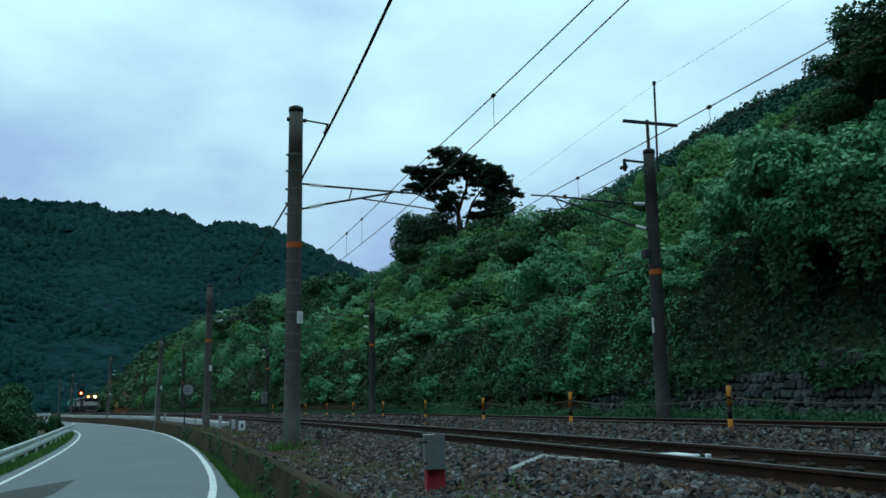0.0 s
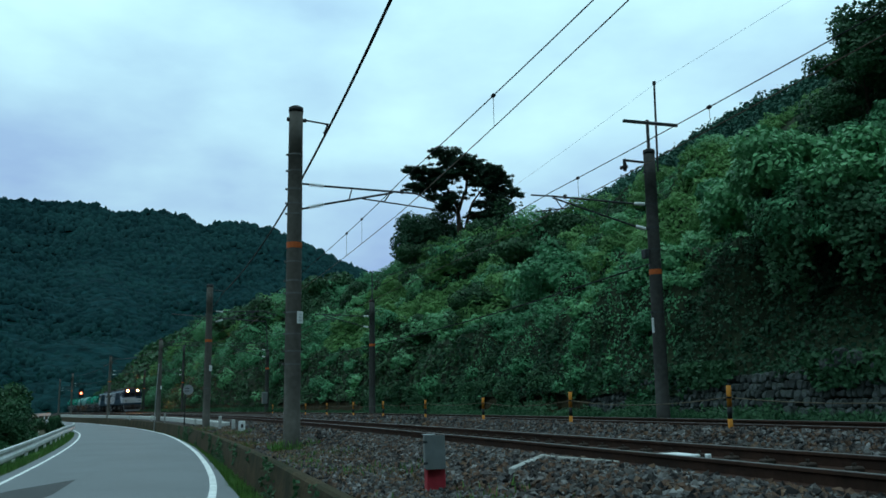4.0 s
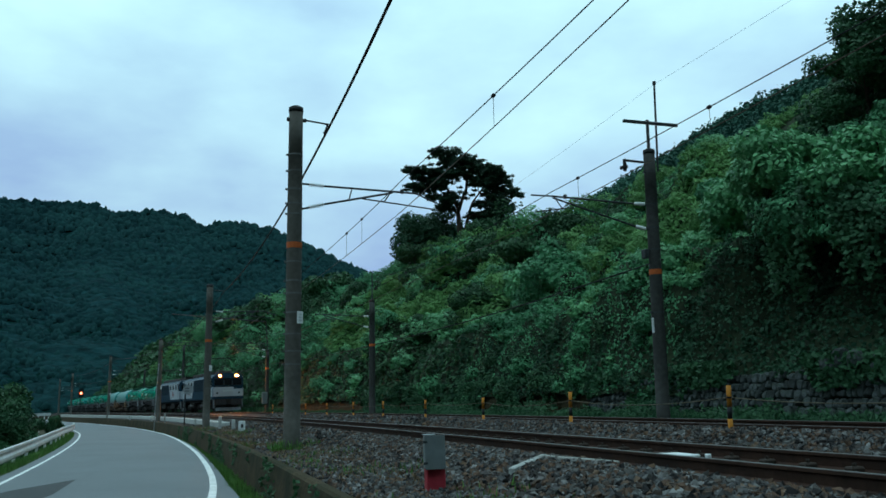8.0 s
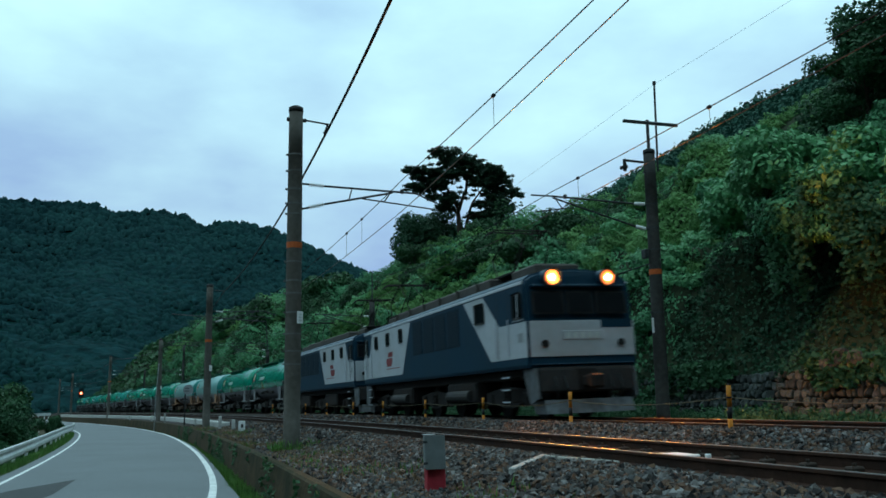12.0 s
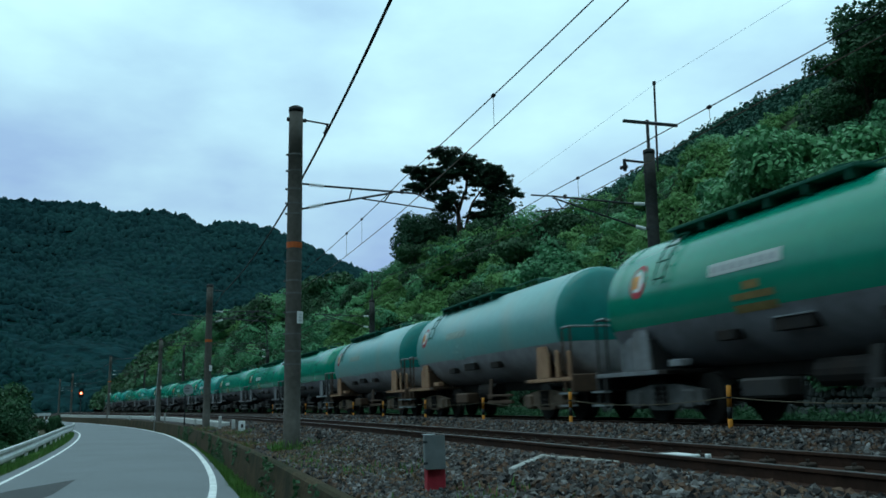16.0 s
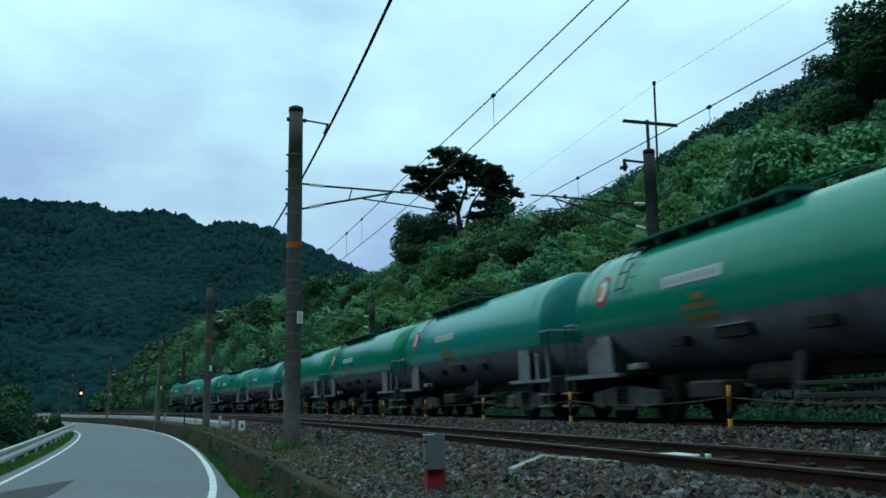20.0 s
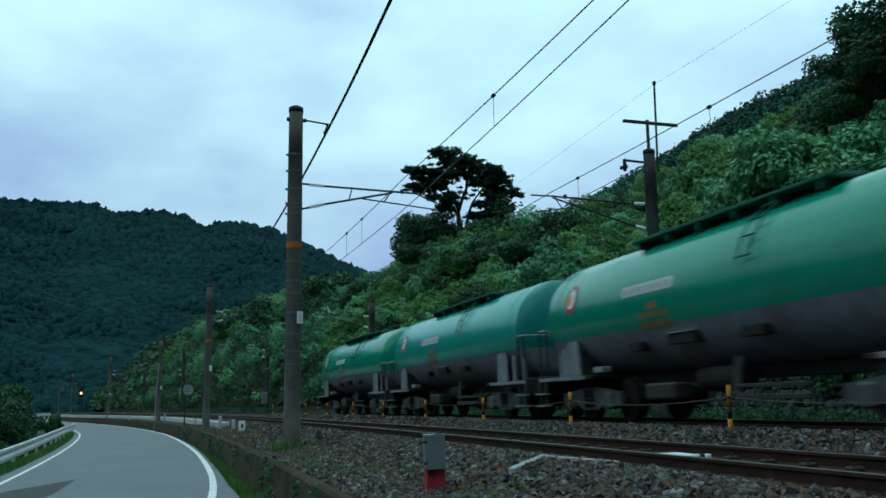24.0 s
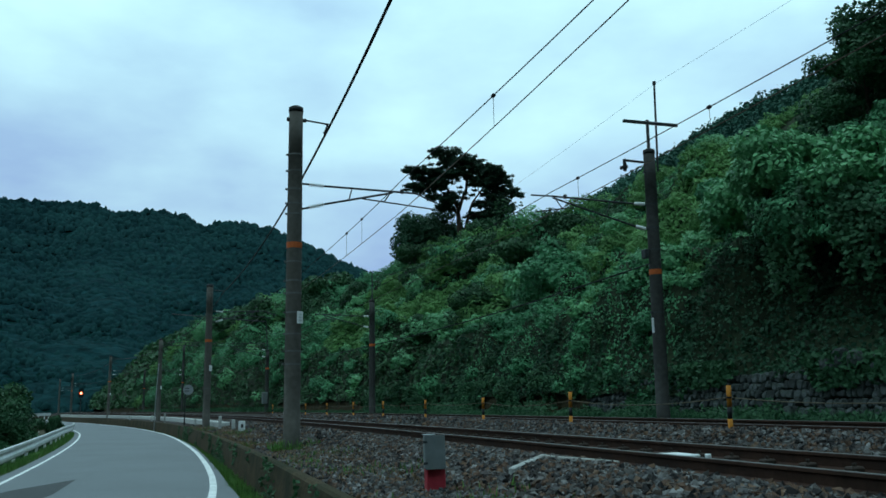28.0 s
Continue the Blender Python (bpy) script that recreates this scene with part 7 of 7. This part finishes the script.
def on_tank(b, x0, x1, z0, z1, lift, sgn=-1, r=1.265, zc=2.19, n=4):
    """A thin curved plate lying on the tank's side."""
    z0, z1 = z0 - 0.17, z1 - 0.17
    zs = np.linspace(z0, z1, n + 1)
    for i in range(n):
        q = []
        for x, z in ((x0, zs[i]), (x1, zs[i]), (x1, zs[i + 1]), (x0, zs[i + 1])):
            for l in (lift,):
                y = math.sqrt(max((r + l) ** 2 - (z - zc) ** 2, 0.0))
                q.append(b.verts.new((x, sgn * y, z)))
        b.faces.new(q if sgn < 0 else q[::-1])
    bmesh.ops.remove_doubles(b, verts=b.verts, dist=1e-5)
    return b


def tank_wagon(top, low, frame_mat, bracket_mat, label, half=6.2, walk0=-4.2, walk1=0.6, lad=-3.9):
    root = thing("tank_wagon", pose(0, 0, 0), label, "tank wagon", "tank wagons")
    worn = top is PALE
    saddle_mat = SADDLE_TAN if worn else SADDLE_GREY
    upper = tank_shell("tank_upper", root, True, top, "glossy painted upper tank", half, "barrel")
    for piece in ("front", "rear"):
        tank_shell("tank_end", root, True, GREEN if top is GREEN else END_TEAL, "dished tank end", half, piece)
    lower = tank_shell("tank_lower", root, False, low, "dirty grey lower tank", half)
    for x in (-5.3, 5.3):
        b = bmesh.new()
        for i in range(29):
            a, c = math.radians(-20 + 7.5 * i), math.radians(-20 + 7.5 * (i + 1))
            rod(b, (x, 1.267 * math.cos(a), 2.19 + 1.267 * math.sin(a)), (x, 1.267 * math.cos(c), 2.19 + 1.267 * math.sin(c)), 0.006, n=4)
        part("weld_seam", b, top, upper)
    # emblem disc, plates and lettering on both sides
    for sgn in (-1, 1):
        xe = -4.62 if sgn < 0 else 4.62
        for rr, mat, lift, nm in ((0.31, DISC_RED, 0.006, "emblem_disc"), (0.20, SIGN_WHITE, 0.010, "emblem_core")):
            b = bmesh.new()
            ring = []
            for i in range(24):
                a = i * math.pi / 12
                z = 2.57 + rr * math.sin(a)
                ring.append(b.verts.new((xe + rr * 0.92 * math.cos(a), sgn * math.sqrt((1.265 + lift) ** 2 - (z - 2.19) ** 2), z)))
            b.faces.new(ring if sgn < 0 else ring[::-1])
            part(nm, b, mat, upper)
        part("emblem_mark", on_tank(bmesh.new(), xe - 0.17, xe + 0.03, 2.62, 2.86, 0.013, sgn), EMBLEM_ORANGE, upper)
        part("name_plate", on_tank(bmesh.new(), -2.3, -0.5, 2.50, 2.70, 0.008, sgn), PLATE_WORN if worn else PLATE_GREY, upper, "pale plate with unreadable marks")
        for k in range(0 if worn else 7):
            part("plate_mark", on_tank(bmesh.new(), -2.2 + 0.235 * k, -2.06 + 0.235 * k, 2.55, 2.65, 0.011, sgn, n=1), SIGN_GREY, upper)
        for x0, x1, z0, z1 in ((-1.75, -0.75, 2.05, 2.15), (-1.75, -0.75, 1.86, 1.98), (-1.45, -1.05, 2.2, 2.32)):
            part("lettering", on_tank(bmesh.new(), x0, x1, z0, z1, 0.008, sgn, n=2), TEXT_WORN if worn else TEXT_ORANGE, upper, "faded lettering")
        # card boxes on the lower tank and the discharge gear under it
        for x0, x1, z0, z1 in ((-0.95, -0.10, 1.36, 1.55), (-2.35, -1.88, 1.32, 1.48), (1.15, 1.70, 1.34, 1.50)):
            b = bmesh.new()
            box(b, x0, x1, min(sgn * 0.98, sgn * 1.17), max(sgn * 0.98, sgn * 1.17), z0, z1, 0.01)
            cb = part("card_box", b, FRAME, lower, "dark metal card box")
            if x1 - x0 > 0.7:
                b = bmesh.new()
                box(b, x0, x1, min(sgn * 1.0, sgn * 1.19), max(sgn * 1.0, sgn * 1.19), z1 + 0.002, z1 + 0.022)
                part("box_lid", b, GALV_LIGHT, cb, "pale lid edge")
        b = bmesh.new()
        slab(b, [(0.62, 0.52), (0.84, 0.52), (0.98, 1.06), (0.76, 1.06)], sgn * 1.02, sgn * 1.06)
        part("discharge_bracket", b, bracket_mat, root, "steel bracket below the tank")
        b = bmesh.new()
        box(b, -3.72, -3.30, min(sgn * 1.05, sgn * 1.25), max(sgn * 1.05, sgn * 1.25), 0.98, 1.10, 0.015)
        part("valve_step", b, saddle_mat, root, "small steel step under the tank")
        # ladder
        for xx in (lad, lad + 0.33):
            tube("ladder_rail", [(xx, sgn * 1.34 * math.cos(math.radians(10 + 9.5 * i)), 2.19 + 1.34 * math.sin(math.radians(10 + 9.5 * i))) for i in range(8)], 0.014, WALK_GREEN, root, 6)
        for i in range(5):
            a = math.radians(14 + 14 * i)
            b = bmesh.new()
            rod(b, (lad, sgn * 1.36 * math.cos(a), 2.19 + 1.36 * math.sin(a)), (lad + 0.33, sgn * 1.36 * math.cos(a), 2.19 + 1.36 * math.sin(a)), 0.016, n=6)
            part("rung", b, WALK_GREEN, root)
    # roof walk with hand rails and hatch
    for y in (-0.52, 0.52):
        b = bmesh.new()
        box(b, walk0, walk1, y - 0.26, y + 0.26, 3.43, 3.485, 0.008)
        wk = part("walkway", b, WALK_GREEN, root, "dark green roof walk")
        for i in range(6):
            b = bmesh.new()
            xx = walk0 + 0.2 + (walk1 - walk0 - 0.4) * i / 5
            box(b, xx - 0.03, xx + 0.03, y - 0.24, y + 0.24, 3.29, 3.43)
            part("walk_bracket", b, WALK_GREEN, wk)
    tube("hand_rail", [(walk0 - 0.3, 0.75, 3.30), (walk0 - 0.15, 0.75, 3.83), (walk0 + 0.1, 0.75, 3.89), (walk1 - 0.2, 0.75, 3.89), (walk1 + 0.15, 0.75, 3.83), (walk1 + 0.3, 0.75, 3.30)], 0.018, WALK_GREEN, root, 6)
    b = bmesh.new()
    rod(b, (-0.3, 0, 3.40), (-0.3, 0, 3.63), 0.28, n=18)
    rod(b, (-0.3, 0, 3.63), (-0.3, 0, 3.68), 0.32, n=18)
    part("hatch", b, WALK_GREEN, root)
    b = bmesh.new()
    box(b, 2.35, 2.6, -0.2, 0.2, 3.38, 3.61, 0.04)
    part("valve_box", b, WALK_GREEN, root)
    # frame
    b = bmesh.new()
    box(b, -6.35, 6.35, -0.28, 0.28, 0.72, 1.02, 0.02)
    part("centre_sill", b, FRAME, root)
    for e in (-1, 1):
        b = bmesh.new()
        box(b, min(e * 3.75, e * 6.35), max(e * 3.75, e * 6.35), -1.30, 1.30, 0.86, 0.94, 0.012)
        pf = part("end_platform", b, frame_mat, root)
        b = bmesh.new()
        box(b, min(e * 6.3, e * 6.40), max(e * 6.3, e * 6.40), -1.32, 1.32, 0.62, 1.0, 0.02)
        part("end_beam", b, bracket_mat, pf)
        coupler(root, e * 6.2, e)
        for y in (-1, 1):
            # saddle plates that carry the tank
            b = bmesh.new()
            slab(b, [(e * 4.35, 0.96), (e * 5.02, 0.96), (e * 5.02, 1.46), (e * 4.88, 1.68), (e * 4.42, 1.68)], y * 1.19, y * 1.24)
            part("saddle_plate", b, saddle_mat, root, "vertical saddle plate")
            b = bmesh.new()
            slab(b, [(e * 5.22, 0.96), (e * 5.36, 0.96), (e * 5.36, 1.50), (e * 5.22, 1.58)], y * 1.10, y * 1.16)
            part("saddle_plate", b, saddle_mat, root)
            b = bmesh.new()
            slab(b, [(e * 5.62, 0.96), (e * 5.76, 0.96), (e * 5.76, 1.48), (e * 5.62, 1.54)], y * 1.00, y * 1.06)
            part("saddle_plate", b, saddle_mat, root)
            b = bmesh.new()
            box(b, min(e * 4.0, e * 6.36), max(e * 4.0, e * 6.36), min(y * 1.303, y * 1.335), max(y * 1.303, y * 1.335), 0.865, 0.945, 0.008)
            part("side_sill", b, saddle_mat, pf, "pale platform side sill")
            b = bmesh.new()
            box(b, min(e * 4.4, e * 4.5), max(e * 4.4, e * 4.5), min(y * 0.4, y * 1.2), max(y * 0.4, y * 1.2), 0.95, 1.5)
            part("saddle_rib", b, bracket_mat, root)
            for xx in (5.9, 6.3):
                b = bmesh.new()
                rod(b, (e * xx, y * 1.28, 0.95), (e * xx, y * 1.28, 2.02), 0.024, n=6)
                part("platform_post", b, bracket_mat, pf)
            b = bmesh.new()
            rod(b, (e * 5.9, y * 1.28, 2.02), (e * 6.3, y * 1.28, 2.02), 0.024, n=6)
            rod(b, (e * 6.3, y * 1.28, 2.02), (e * 6.3, y * 0.3, 2.02), 0.024, n=6)
            part("platform_rail", b, GALV_LIGHT, pf, "pale steel hand rail")
            b = bmesh.new()
            box(b, min(e * 5.95, e * 6.02), max(e * 5.95, e * 6.02), y * 1.3 - 0.03, y * 1.3 + 0.03, 0.34, 0.9)
            box(b, min(e * 6.28, e * 6.35), max(e * 6.28, e * 6.35), y * 1.3 - 0.03, y * 1.3 + 0.03, 0.34, 0.9)
            fs_ = part("foot_step", b, bracket_mat, root)
            for zs_ in (0.34, 0.60):
                b = bmesh.new()
                box(b, min(e * 5.9, e * 6.4), max(e * 5.9, e * 6.4), y * 1.3 - 0.12, y * 1.3 + 0.06, zs_ - 0.02, zs_ + 0.02)
                part("tread", b, GALV_LIGHT, fs_)
    b = bmesh.new()
    rod(b, (-0.5, -0.75, 0.75), (0.7, -0.75, 0.75), 0.2, n=14)
    part("brake_cylinder", b, FRAME, root)
    b = bmesh.new()
    box(b, -1.9, -0.9, -1.15, -0.75, 0.42, 0.72, 0.04)
    part("brake_box", b, bracket_mat, root)
    b = bmesh.new()
    box(b, 0.9, 2.6, -1.2, -1.12, 0.40, 0.48, 0.01)
    box(b, 0.9, 2.6, -1.2, -1.12, 0.58, 0.64, 0.01)
    part("side_rail", b, bracket_mat, root)
    for x0 in (-4.35, 4.35):
        bogie(root, x0, 1.75, 0.43, BOGIE_TAN if worn else BOGIE_GREY)
    return root


l1 = loco(True, False, "leading blue and white electric locomotive with lit headlamps")
l2 = loco(False, True, "trailing blue and white electric locomotive, coupled behind another")
TURN = {l2: True}
TRAIN += [(l1, -8.55, 6.1), (l2, -27.15, 6.1)]
w_green = tank_wagon(GREEN, TANK_GREY, FRAME, FRAME_GREY, "green tank wagon with dark grey underside, ladder near one end")
w_teal = tank_wagon(TEAL, TANK_GREY, FRAME, FRAME_GREY, "faded teal tank wagon with dark grey underside, ladder near one end")
w_pale = tank_wagon(PALE, TANK_GREY_PALE, FRAME_TAN, FRAME_TAN, "weathered pale green tank wagon with tan frame", 5.95)
w_green_mid = tank_wagon(GREEN, TANK_GREY, FRAME, FRAME_GREY, "green tank wagon with dark grey underside, ladder at its middle", 6.2, -2.6, 2.9, 1.4)
w_teal_mid = tank_wagon(TEAL, TANK_GREY, FRAME, FRAME_GREY, "faded teal tank wagon with dark grey underside, ladder at its middle", 6.2, -2.6, 2.9, 1.4)
used = set()
for k in range(14):
    base_w = w_pale if k in (2, 3) else w_teal if k == 7 else w_teal_mid if k in (10, 12) else w_green_mid if k in (5, 11, 13) else w_green
    ob = base_w if base_w not in used else copy_thing(base_w, pose(0, 0, 0))
    used.add(base_w)
    TRAIN.append((ob, 0.75 - (0.5 if k == 2 else 0.3 if k == 3 else 0.2) - 37.2 - 13.57 * (k + 0.5), 4.35))


def motions():
    times = [0.5 * i for i in range(57)]
    for ob, centre, base_half in TRAIN:
        rows = []
        for t in times:
            s = SPEED * (t - T_LAMP) + centre
            a, b = at(s + base_half, 0, 0), at(s - base_half, 0, 0)
            mid, d = (a + b) / 2, (a - b).normalized()
            yaw = math.atan2(d.y, d.x)
            m = Matrix.Translation(mid) @ Matrix.Rotation(yaw, 4, "Z") @ Matrix.Rotation(-math.asin(d.z), 4, "Y") @ Matrix.Rotation(CANT, 4, "X")
            if ob in TURN:
                m = m @ Matrix.Rotation(math.pi, 4, "Z")
            rows.append((t, m))
        walk(ob, rows)


motions()
